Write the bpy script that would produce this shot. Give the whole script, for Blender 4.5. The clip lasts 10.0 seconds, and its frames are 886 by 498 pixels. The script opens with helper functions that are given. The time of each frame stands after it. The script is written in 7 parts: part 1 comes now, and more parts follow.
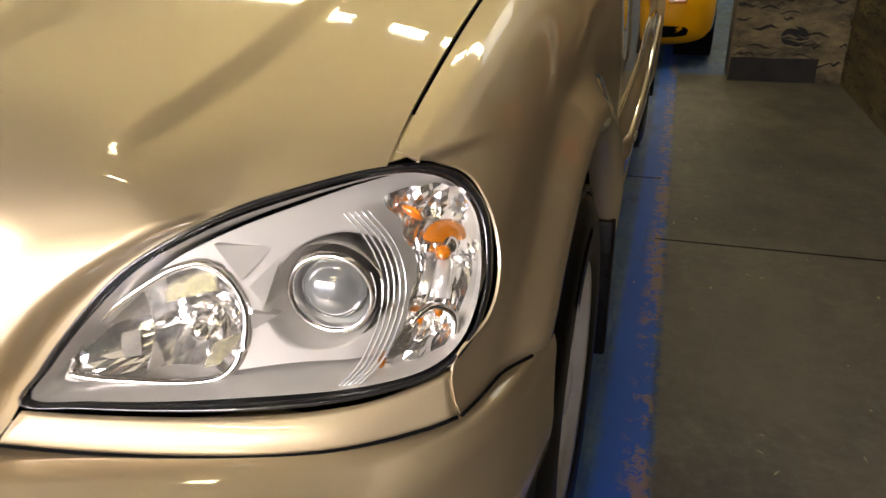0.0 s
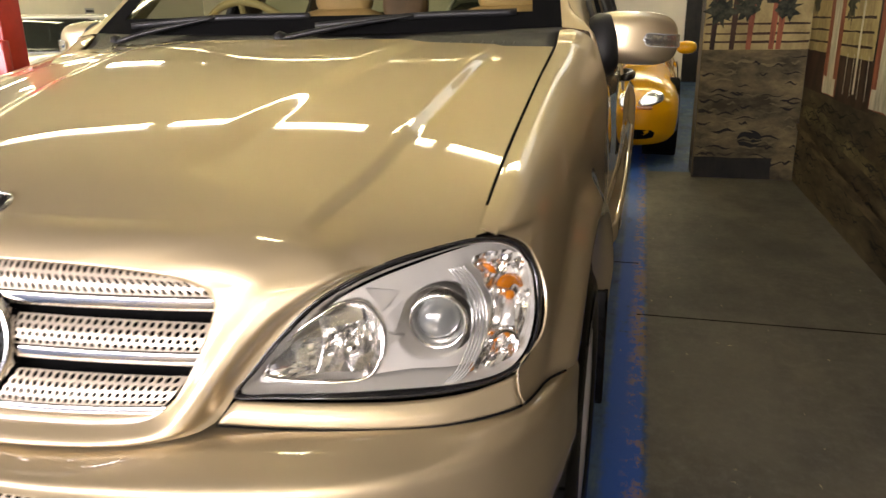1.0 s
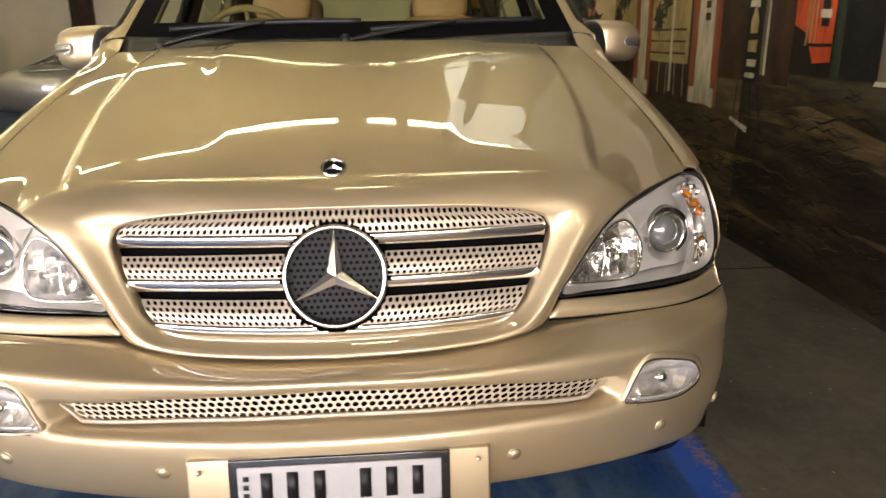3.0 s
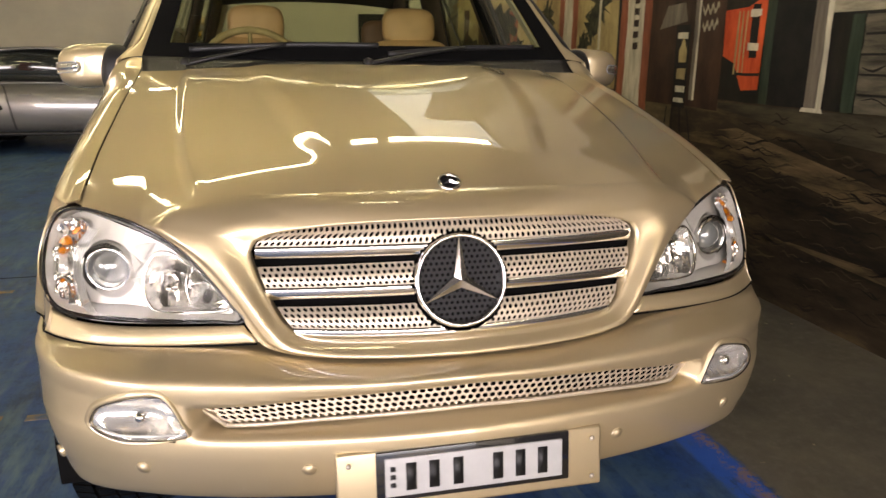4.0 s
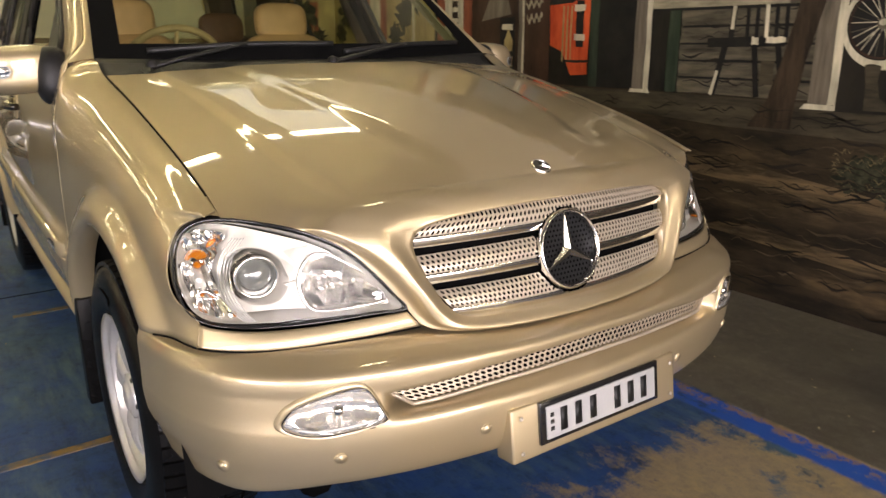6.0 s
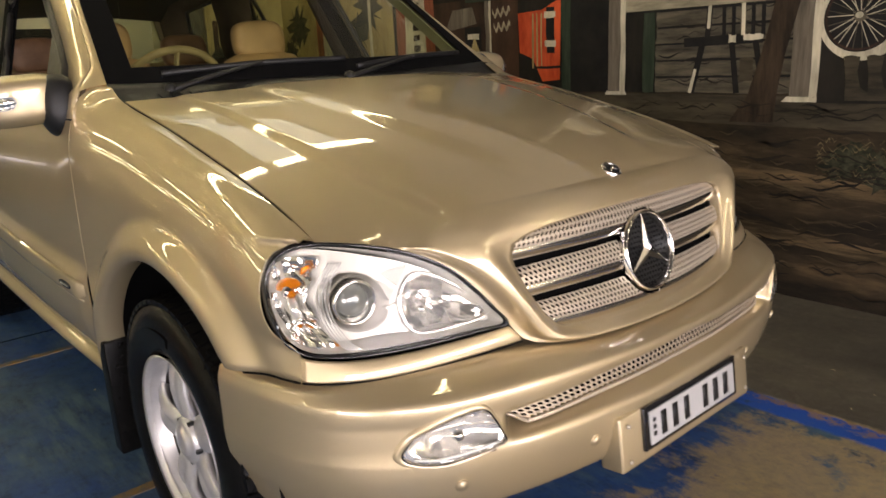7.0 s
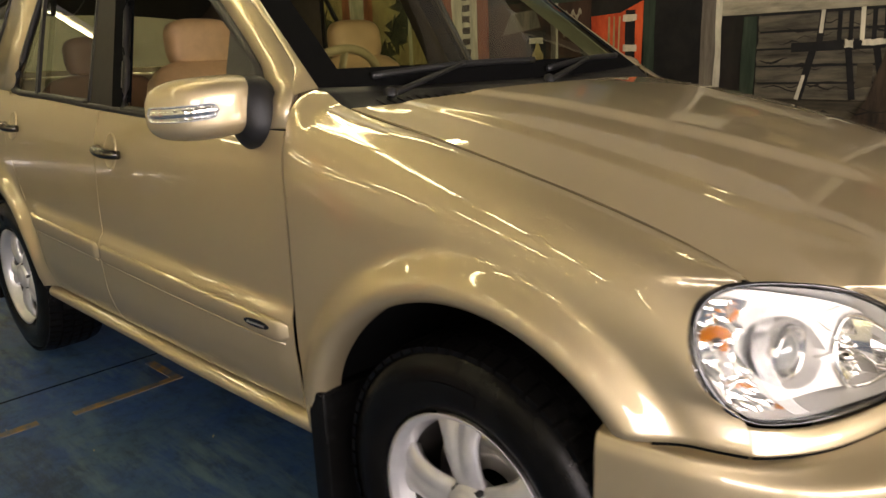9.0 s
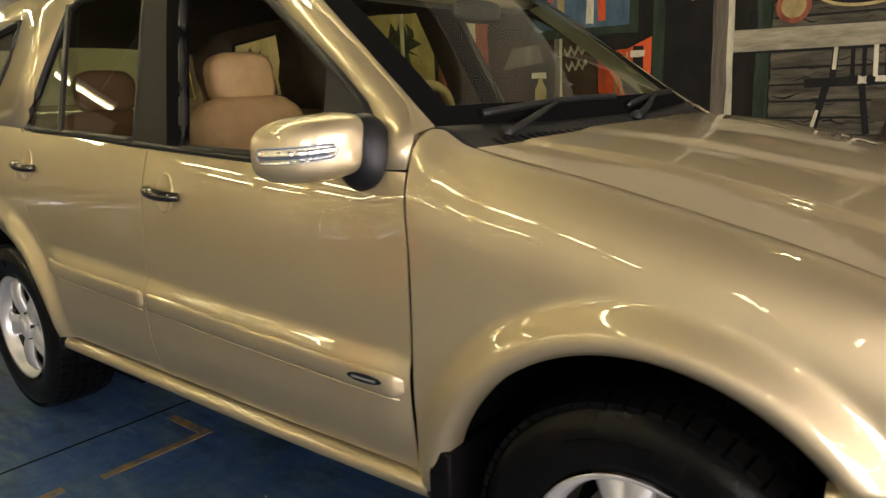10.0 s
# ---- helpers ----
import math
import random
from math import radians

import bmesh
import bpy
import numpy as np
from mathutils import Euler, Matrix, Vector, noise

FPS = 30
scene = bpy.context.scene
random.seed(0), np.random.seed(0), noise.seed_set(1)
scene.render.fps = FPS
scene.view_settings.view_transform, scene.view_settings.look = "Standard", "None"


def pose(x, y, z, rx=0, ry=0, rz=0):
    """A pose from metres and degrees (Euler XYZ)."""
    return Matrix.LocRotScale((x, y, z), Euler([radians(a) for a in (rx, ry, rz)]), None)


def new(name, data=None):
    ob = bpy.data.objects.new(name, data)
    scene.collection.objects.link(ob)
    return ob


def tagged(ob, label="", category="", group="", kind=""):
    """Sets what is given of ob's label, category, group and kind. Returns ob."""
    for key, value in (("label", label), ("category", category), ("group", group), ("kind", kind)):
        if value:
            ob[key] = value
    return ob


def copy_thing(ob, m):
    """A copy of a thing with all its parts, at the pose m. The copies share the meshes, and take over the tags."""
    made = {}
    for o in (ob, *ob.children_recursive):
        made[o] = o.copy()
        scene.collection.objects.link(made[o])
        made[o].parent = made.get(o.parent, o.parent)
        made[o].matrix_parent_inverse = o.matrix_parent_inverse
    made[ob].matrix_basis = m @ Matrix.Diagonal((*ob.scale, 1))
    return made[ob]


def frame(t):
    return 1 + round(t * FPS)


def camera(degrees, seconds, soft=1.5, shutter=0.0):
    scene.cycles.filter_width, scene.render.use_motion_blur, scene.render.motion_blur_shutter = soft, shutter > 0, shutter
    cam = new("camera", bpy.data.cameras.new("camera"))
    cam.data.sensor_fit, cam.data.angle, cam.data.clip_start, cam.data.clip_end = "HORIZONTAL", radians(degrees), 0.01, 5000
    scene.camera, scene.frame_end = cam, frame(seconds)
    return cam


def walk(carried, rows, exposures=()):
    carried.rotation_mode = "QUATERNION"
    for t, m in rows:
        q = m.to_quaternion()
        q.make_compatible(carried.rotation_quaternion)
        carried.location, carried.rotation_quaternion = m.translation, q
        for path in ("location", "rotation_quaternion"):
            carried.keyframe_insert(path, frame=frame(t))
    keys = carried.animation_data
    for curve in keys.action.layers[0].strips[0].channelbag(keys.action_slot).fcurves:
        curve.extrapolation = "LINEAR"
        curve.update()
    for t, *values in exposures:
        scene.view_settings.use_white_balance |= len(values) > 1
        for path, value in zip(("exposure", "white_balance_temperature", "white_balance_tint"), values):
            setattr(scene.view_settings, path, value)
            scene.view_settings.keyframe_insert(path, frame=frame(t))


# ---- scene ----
cam = camera(62.66, 10.0, soft=1.5, shutter=0.4)
walk(cam, [
    (0.0, pose(0.9860, -0.3764, 1.1495, 65.303, 1.113, 16.955)),
    (0.5, pose(1.0296, -0.5550, 1.2157, 68.326, 0.986, 16.827)),
    (1.0, pose(0.9613, -0.7748, 1.2397, 72.649, 0.899, 14.936)),
    (1.5, pose(0.7992, -0.9340, 1.2246, 70.859, -1.042, 11.467)),
    (2.0, pose(0.5651, -1.0195, 1.2179, 70.142, 0.008, 7.513)),
    (3.5, pose(-0.1241, -1.3194, 1.2221, 74.927, 0.125, -9.521)),
    (4.0, pose(-0.3636, -1.3279, 1.2347, 75.011, -0.541, -13.588)),
    (4.5, pose(-0.6175, -1.3864, 1.2484, 74.430, -1.384, -20.524)),
    (5.0, pose(-0.8147, -1.3361, 1.2689, 74.805, -2.209, -23.082)),
    (6.5, pose(-1.3235, -1.0573, 1.2684, 73.751, 1.836, -40.029)),
    (7.0, pose(-1.4161, -0.9173, 1.2635, 74.901, 2.630, -41.283)),
    (7.5, pose(-1.4848, -0.7465, 1.2639, 76.449, 2.198, -42.345)),
    (8.0, pose(-1.5968, -0.5831, 1.2669, 76.714, 2.497, -42.549)),
    (8.5, pose(-1.7286, -0.3893, 1.2811, 75.037, 2.254, -43.818)),
    (9.0, pose(-1.8176, -0.1572, 1.2809, 75.208, 2.276, -46.045)),
    (9.5, pose(-1.8897, 0.0606, 1.2925, 77.285, 2.293, -48.344)),
    (10.0, pose(-2.0208, 0.2277, 1.3052, 77.502, 2.183, -50.782)),
], exposures=[(0.0, 0.75, 6600, 11), (1.0, 0.64, 6650, 11), (2.0, 0.42, 6700, 11), (3.5, 0.14, 6950, 11), (5.0, 0.21, 6950, 11), (6.5, 0.02, 6850, 11), (8.0, -0.14, 7000, 10), (9.0, -0.08, 7150, 9), (10.0, 0.10, 6900, 7)])

# ---------------------------------------------------------------- light
CEIL = 4.6
world = bpy.data.worlds.new("world")
scene.world = world
world.use_nodes = True
world.node_tree.nodes["Background"].inputs[0].default_value = (0.9, 0.8, 0.62, 1)
world.node_tree.nodes["Background"].inputs[1].default_value = 0.02
scene.view_settings.exposure = 0.0
TUBE = 22.5
# glow of the unseen openings, set to light the car
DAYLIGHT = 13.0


# ---------------------------------------------------------------- materials
def material(name, color, rough=0.5, metal=0.0, coat=0.0, vary=0.0, vscale=8.0, bump=0.0, bscale=60.0, color2=None,
             emit=0.0, glass=0.0, ior=1.45, rvary=0.0, coat_rough=0.03, spec=0.5):
    m = bpy.data.materials.new(name)
    m.use_nodes = True
    nt = m.node_tree
    b = nt.nodes["Principled BSDF"]
    b.inputs["Base Color"].default_value = (*color, 1)
    b.inputs["Roughness"].default_value = rough
    b.inputs["Metallic"].default_value = metal
    b.inputs["Coat Weight"].default_value = coat
    b.inputs["Coat Roughness"].default_value = coat_rough
    b.inputs["Coat IOR"].default_value = 1.8
    b.inputs["IOR"].default_value = ior
    b.inputs["Transmission Weight"].default_value = glass
    b.inputs["Specular IOR Level"].default_value = spec
    if emit:
        b.inputs["Emission Color"].default_value = (*color, 1)
        b.inputs["Emission Strength"].default_value = emit
    if vary or color2 or rvary:
        tc = nt.nodes.new("ShaderNodeTexCoord")
        n1 = nt.nodes.new("ShaderNodeTexNoise")
        n1.inputs["Scale"].default_value = vscale
        n1.inputs["Detail"].default_value = 6
        n1.inputs["Roughness"].default_value = 0.65
        nt.links.new(tc.outputs["Object"], n1.inputs["Vector"])
        if color2 or vary:
            mix = nt.nodes.new("ShaderNodeMix")
            mix.data_type = "RGBA"
            c2 = color2 or tuple(c * (1 - vary) for c in color)
            mix.inputs["A"].default_value = (*color, 1)
            mix.inputs["B"].default_value = (*c2, 1)
            ramp = nt.nodes.new("ShaderNodeMapRange")
            ramp.inputs["From Min"].default_value = 0.38
            ramp.inputs["From Max"].default_value = 0.64
            nt.links.new(n1.outputs["Fac"], ramp.inputs["Value"])
            nt.links.new(ramp.outputs["Result"], mix.inputs["Factor"])
            nt.links.new(mix.outputs["Result"], b.inputs["Base Color"])
        if rvary:
            r2 = nt.nodes.new("ShaderNodeMapRange")
            r2.inputs["To Min"].default_value = rough
            r2.inputs["To Max"].default_value = rough + rvary
            nt.links.new(n1.outputs["Fac"], r2.inputs["Value"])
            nt.links.new(r2.outputs["Result"], b.inputs["Roughness"])
    if bump:
        tc2 = nt.nodes.new("ShaderNodeTexCoord")
        n2 = nt.nodes.new("ShaderNodeTexNoise")
        n2.inputs["Scale"].default_value = bscale
        n2.inputs["Detail"].default_value = 5
        bp = nt.nodes.new("ShaderNodeBump")
        bp.inputs["Strength"].default_value = bump
        bp.inputs["Distance"].default_value = 0.01
        nt.links.new(tc2.outputs["Object"], n2.inputs["Vector"])
        nt.links.new(n2.outputs["Fac"], bp.inputs["Height"])
        nt.links.new(bp.outputs["Normal"], b.inputs["Normal"])
    return m


PAINT = material("champagne_paint", (0.580, 0.476, 0.292), 0.50, 0.83, 1.0, vary=0.05, vscale=900.0, coat_rough=0.012)
CHROME = material("chrome", (0.82, 0.8, 0.77), 0.07, 1.0, rvary=0.05, vscale=30)
SATIN = material("satin_metal", (0.72, 0.66, 0.56), 0.32, 0.85, vary=0.06, vscale=40)
MESHMET = material("champagne_mesh", (0.62, 0.54, 0.42), 0.38, 0.55, vary=0.08, vscale=60)
INTAKE = material("intake_mesh_paint", (0.50, 0.42, 0.31), 0.45, 0.5, vary=0.1, vscale=60)
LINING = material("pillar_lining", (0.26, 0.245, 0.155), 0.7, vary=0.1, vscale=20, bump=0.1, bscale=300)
STARMESH = material("star_mesh_black", (0.009, 0.009, 0.009), 0.5, spec=0.25, vary=0.2, vscale=40)
BLACK = material("black_plastic", (0.010, 0.010, 0.010), 0.45, vary=0.3, vscale=40, bump=0.15, bscale=300)
GLOSSBLACK = material("gloss_black", (0.008, 0.008, 0.009), 0.08, coat=0.6, rvary=0.05, vscale=20)
VOID = material("dark_gap", (0.004, 0.004, 0.004), 0.9, spec=0.05)
RUBBER = material("tyre_rubber", (0.005, 0.0048, 0.0045), 0.24, spec=0.17, vary=0.35, vscale=14, bump=0.10, bscale=220)
ALLOY = material("alloy_wheel", (0.60, 0.59, 0.58), 0.36, 0.55, coat=0.6, vary=0.08, vscale=30)
BARREL_DARK = material("barrel_dark", (0.035, 0.030, 0.026), 0.55, 0.2, vary=0.3, vscale=30)
REFLECTOR = material("lamp_reflector", (0.86, 0.85, 0.82), 0.10, 0.95, rvary=0.08, vscale=25)
DARKREF = material("dark_reflector", (0.55, 0.53, 0.49), 0.2, 1.0, rvary=0.1, vscale=30)
BULBGLASS = material("bulb_glass", (0.85, 0.83, 0.78), 0.05, 0.6, coat=0.8)
FOGREF = material("fog_reflector", (0.87, 0.85, 0.81), 0.12, 0.76, rvary=0.12, vscale=40)
LAMPGREY = material("lamp_housing", (0.54, 0.525, 0.48), 0.40, 0.35, vary=0.06, vscale=25)
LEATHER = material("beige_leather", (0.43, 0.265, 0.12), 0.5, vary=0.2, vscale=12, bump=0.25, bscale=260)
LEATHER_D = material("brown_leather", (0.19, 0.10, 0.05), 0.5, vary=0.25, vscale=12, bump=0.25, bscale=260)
DASH = material("dash_vinyl", (0.27, 0.20, 0.095), 0.55, vary=0.2, vscale=18, bump=0.2, bscale=300)
TRIM = material("window_trim", (0.014, 0.013, 0.012), 0.35, vary=0.2, vscale=30, rvary=0.15)
# near-black: the dimness of the cabin is put into the cloth colour
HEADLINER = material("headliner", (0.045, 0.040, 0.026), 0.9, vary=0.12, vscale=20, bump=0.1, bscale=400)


def amber():
    return material("amber_lens", (0.93, 0.30, 0.012), 0.08, 0.0, glass=0.6, coat=1.0)


AMBER = amber()


def clear_glass(name, tint=(1, 1, 1), gloss=0.06, rough=0.01):
    m = bpy.data.materials.new(name)
    m.use_nodes = True
    nt = m.node_tree
    nt.nodes.clear()
    out = nt.nodes.new("ShaderNodeOutputMaterial")
    tr = nt.nodes.new("ShaderNodeBsdfTransparent")
    tr.inputs[0].default_value = (*tint, 1)
    gl = nt.nodes.new("ShaderNodeBsdfGlossy")
    gl.inputs["Roughness"].default_value = rough
    fr = nt.nodes.new("ShaderNodeLayerWeight")
    fr.inputs["Blend"].default_value = 0.5
    pw = nt.nodes.new("ShaderNodeMath")
    pw.operation = "POWER"
    pw.inputs[1].default_value = 5.0
    nt.links.new(fr.outputs["Facing"], pw.inputs[0])
    mul = nt.nodes.new("ShaderNodeMath")
    mul.operation = "MULTIPLY_ADD"
    mul.inputs[1].default_value = 0.85
    mul.inputs[2].default_value = gloss
    mx = nt.nodes.new("ShaderNodeMixShader")
    nt.links.new(pw.outputs[0], mul.inputs[0])
    nt.links.new(mul.outputs[0], mx.inputs[0])
    nt.links.new(tr.outputs[0], mx.inputs[1])
    nt.links.new(gl.outputs[0], mx.inputs[2])
    nt.links.new(mx.outputs[0], out.inputs[0])
    return m


LENS = clear_glass("lamp_lens", (0.96, 0.96, 0.94), 0.016, 0.05)
SCREEN = clear_glass("windscreen_glass", (0.80, 0.84, 0.68))
WINDOW = clear_glass("window_glass", (0.74, 0.78, 0.64))
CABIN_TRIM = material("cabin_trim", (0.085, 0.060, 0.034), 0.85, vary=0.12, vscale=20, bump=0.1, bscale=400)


# ---------------------------------------------------------------- mesh helpers
def link_mesh(name, verts, faces, mat, parent=None, label="", smooth=True, solid=0.0, mats=None, weld=0.0, crease=None):
    me = bpy.data.meshes.new(name)
    me.from_pydata([tuple(v) for v in verts], [], faces)
    bm = bmesh.new()
    bm.from_mesh(me)
    if weld:
        bmesh.ops.remove_doubles(bm, verts=bm.verts, dist=weld)
    bmesh.ops.recalc_face_normals(bm, faces=bm.faces)
    for f in bm.faces:
        f.smooth = smooth
    if 0 < solid <= 0.006:
        # crisp panel edges
        for e in bm.edges:
            if e.is_boundary:
                e.smooth = False
    bm.to_mesh(me)
    bm.free()
    me.materials.append(mat)
    ob = new(name, me)
    if parent:
        ob.parent = parent
    if label:
        tagged(ob, label)
    if solid:
        md = ob.modifiers.new("solid", "SOLIDIFY")
        md.thickness, md.offset = solid, -1
    return ob


def part(name, bm, mat, parent, label="", smooth=True):
    me = bpy.data.meshes.new(name)
    bmesh.ops.recalc_face_normals(bm, faces=bm.faces)
    for f in bm.faces:
        f.smooth = smooth
    bm.to_mesh(me)
    bm.free()
    me.materials.append(mat)
    ob = new(name, me)
    if parent:
        ob.parent = parent
    if label:
        tagged(ob, label)
    return ob


def thing(name, label, category, group="", m=None):
    e = new(name)
    e.empty_display_size = 0.1
    if m is not None:
        e.matrix_basis = m
    return tagged(e, label, category, group)


def grid(fn, nu, nv, closed_u=False):
    """Vertices and faces of fn(i/nu, j/nv)."""
    vs = [fn(i / nu, j / nv) for i in range(nu + (0 if closed_u else 1)) for j in range(nv + 1)]
    cols = nu if closed_u else nu + 1
    fs = []
    for i in range(nu):
        a, b = i * (nv + 1), ((i + 1) % cols) * (nv + 1)
        for j in range(nv):
            fs.append((a + j, b + j, b + j + 1, a + j + 1))
    return vs, fs


def profile(*keys):
    """A smooth function through keys (a, value)."""
    ks = sorted(keys)
    xs, ys = [k[0] for k in ks], [k[1] for k in ks]
    n = len(xs)
    sl = [(ys[i + 1] - ys[i]) / (xs[i + 1] - xs[i]) for i in range(n - 1)]
    tg = [sl[0]] + [0 if sl[i - 1] * sl[i] <= 0 else 2 * sl[i - 1] * sl[i] / (sl[i - 1] + sl[i]) for i in range(1, n - 1)] + [sl[-1]]

    def f(a):
        if a <= xs[0]:
            return ys[0] + tg[0] * (a - xs[0])
        if a >= xs[-1]:
            return ys[-1] + tg[-1] * (a - xs[-1])
        i = max(k for k in range(n - 1) if xs[k] <= a)
        h = xs[i + 1] - xs[i]
        t = (a - xs[i]) / h
        return ((2 * t ** 3 - 3 * t ** 2 + 1) * ys[i] + (t ** 3 - 2 * t ** 2 + t) * h * tg[i]
                + (-2 * t ** 3 + 3 * t ** 2) * ys[i + 1] + (t ** 3 - t ** 2) * h * tg[i + 1])
    return f


def curve(pts, n, closed=False):
    """n + 1 points along a Catmull-Rom curve through pts, evenly spaced (closed: n points)."""
    p = [Vector(q) for q in pts]
    m = len(p)
    dense = []
    segs = m if closed else m - 1
    for i in range(segs):
        a, b = p[i], p[(i + 1) % m]
        pa = p[i - 1] if (closed or i > 0) else a * 2 - b
        nb = p[(i + 2) % m] if (closed or i + 2 < m) else b * 2 - a
        for k in range(24):
            t = k / 24
            dense.append(0.5 * ((2 * a) + (b - pa) * t + (2 * pa - 5 * a + 4 * b - nb) * t * t + (3 * a - pa - 3 * b + nb) * t ** 3))
    dense.append(p[0] if closed else p[-1])
    d = [0.0]
    for a, b in zip(dense, dense[1:]):
        d.append(d[-1] + (b - a).length)
    out, j = [], 0
    for k in range(n if closed else n + 1):
        s = d[-1] * k / n
        while j < len(d) - 2 and d[j + 1] < s:
            j += 1
        f = (s - d[j]) / max(d[j + 1] - d[j], 1e-9)
        out.append(dense[j].lerp(dense[j + 1], min(max(f, 0), 1)))
    return out


def smoothstep(a, b, x):
    t = min(max((x - a) / (b - a), 0), 1)
    return t * t * (3 - 2 * t)


def tube(pts, radius, sides=8, flat=1.0):
    """A round bar along pts; radius a number or a function of 0..1."""
    vs, fs = [], []
    n = len(pts)
    for i, p in enumerate(pts):
        p = Vector(p)
        d = (Vector(pts[min(i + 1, n - 1)]) - Vector(pts[max(i - 1, 0)])).normalized()
        up = Vector((0, 0, 1)) if abs(d.z) < 0.9 else Vector((1, 0, 0))
        a = d.cross(up).normalized()
        b = a.cross(d)
        r = radius(i / (n - 1)) if callable(radius) else radius
        for k in range(sides):
            t = 2 * math.pi * k / sides
            vs.append(p + a * math.cos(t) * r + b * math.sin(t) * r * flat)
    for i in range(n - 1):
        for k in range(sides):
            fs.append((i * sides + k, i * sides + (k + 1) % sides, (i + 1) * sides + (k + 1) % sides, (i + 1) * sides + k))
    fs.append(tuple(range(sides)))
    fs.append(tuple(range((n - 1) * sides, n * sides)))
    return vs, fs


def box(bm, x0, x1, y0, y1, z0, z1, bevel=0.0):
    r = bmesh.ops.create_cube(bm, size=1, matrix=Matrix.LocRotScale(((x0 + x1) / 2, (y0 + y1) / 2, (z0 + z1) / 2), None,
                                                                     (abs(x1 - x0), abs(y1 - y0), abs(z1 - z0))))
    if bevel:
        es = list({e for v in r["verts"] for e in v.link_edges})
        bmesh.ops.bevel(bm, geom=es, offset=bevel, segments=2, affect="EDGES", profile=0.6)


def spin(prof, n, axis="x", center=(0, 0, 0)):
    """A turned shape; prof: pairs of (along the axis, radius)."""
    c = Vector(center)

    def at(a, r, t):
        u, v = math.cos(t) * r, math.sin(t) * r
        return c + (Vector((a, u, v)) if axis == "x" else Vector((u, a, v)) if axis == "y" else Vector((u, v, a)))
    m = len(prof)
    vs = [at(*prof[j], 2 * math.pi * i / n) for i in range(n) for j in range(m)]
    fs = [(i * m + j, ((i + 1) % n) * m + j, ((i + 1) % n) * m + j + 1, i * m + j + 1) for i in range(n) for j in range(m - 1)]
    return vs, fs


def sheet(outer, holes, place, step=0.0):
    """A flat outline with holes, given in two coordinates and put in space by place(a, b)."""
    bm = bmesh.new()
    edges = []
    for loop in [outer] + list(holes):
        vs = [bm.verts.new((p[0], p[1], 0)) for p in loop]
        edges += [bm.edges.new((vs[i], vs[(i + 1) % len(vs)])) for i in range(len(vs))]
    bmesh.ops.triangle_fill(bm, use_beauty=True, use_dissolve=False, edges=edges)
    for v in bm.verts:
        v.co = Vector(place(v.co.x, v.co.y))
    return bm


def thicken(ob, depth, offset=-1):
    md = ob.modifiers.new("solid", "SOLIDIFY")
    md.thickness, md.offset = depth, offset
    return ob


def bar_between(bm, a, b, w, h):
    """A square bar from a to b."""
    a, b = Vector(a), Vector(b)
    d = b - a
    q = d.to_track_quat("Z", "Y")
    bmesh.ops.create_cube(bm, size=1, matrix=Matrix.LocRotScale((a + b) / 2, q, (w, h, d.length)))


def perforated(place, rows, cols, hole=0.34, tall=1.0):
    """A plate with staggered six-sided holes; place(u, v) with u along cols, v along rows."""
    vs, fs = [], []
    for r in range(rows):
        for c in range(-1, cols + 1):
            off = 0.5 * (r % 2)
            lo, hi = c + off, c + 1 + off
            if hi <= 0 or lo >= cols:
                continue
            cl, ch = max(lo, 0), min(hi, cols)
            if ch - cl < 0.99:
                k = len(vs)
                vs += [place(cl / cols, r / rows), place(ch / cols, r / rows), place(ch / cols, (r + 1) / rows), place(cl / cols, (r + 1) / rows)]
                fs.append((k, k + 1, k + 2, k + 3))
                continue
            cx, cy = (lo + hi) / 2, r + 0.5
            k = len(vs)
            ring = [(cl, r), (cx, r), (ch, r), (ch, cy), (ch, r + 1), (cx, r + 1), (cl, r + 1), (cl, cy)]
            vs += [place(a / cols, b / rows) for a, b in ring]
            for a, b in ring:
                t = math.atan2(b - cy, a - cx)
                vs.append(place((cx + hole * math.cos(t)) / cols, (cy + hole * tall * math.sin(t)) / rows))
            fs += [(k + i, k + (i + 1) % 8, k + 8 + (i + 1) % 8, k + 8 + i) for i in range(8)]
    return vs, fs


# ---------------------------------------------------------------- the car: surfaces
zc_hood = profile((0.03, 0.912), (0.075, 0.952), (0.111, 0.978), (0.24, 1.036), (0.5, 1.1085), (0.8, 1.1635), (1.1, 1.203), (1.3, 1.225))
ze_hood = profile((0.05, 0.85), (0.23, 0.931), (0.35, 0.973), (0.506, 1.020), (0.69, 1.066), (0.91, 1.117), (1.21, 1.178), (1.3, 1.2))
x_outer = profile((0.05, 0.462), (0.12, 0.495), (0.2, 0.516), (0.36, 0.545), (0.52, 0.562), (0.80, 0.582), (1.25, 0.60))
x_inner = profile((0.05, 0.20), (0.24, 0.248), (0.4, 0.288), (0.65, 0.335), (0.9, 0.37), (1.2, 0.40))
SEAM = 0.735


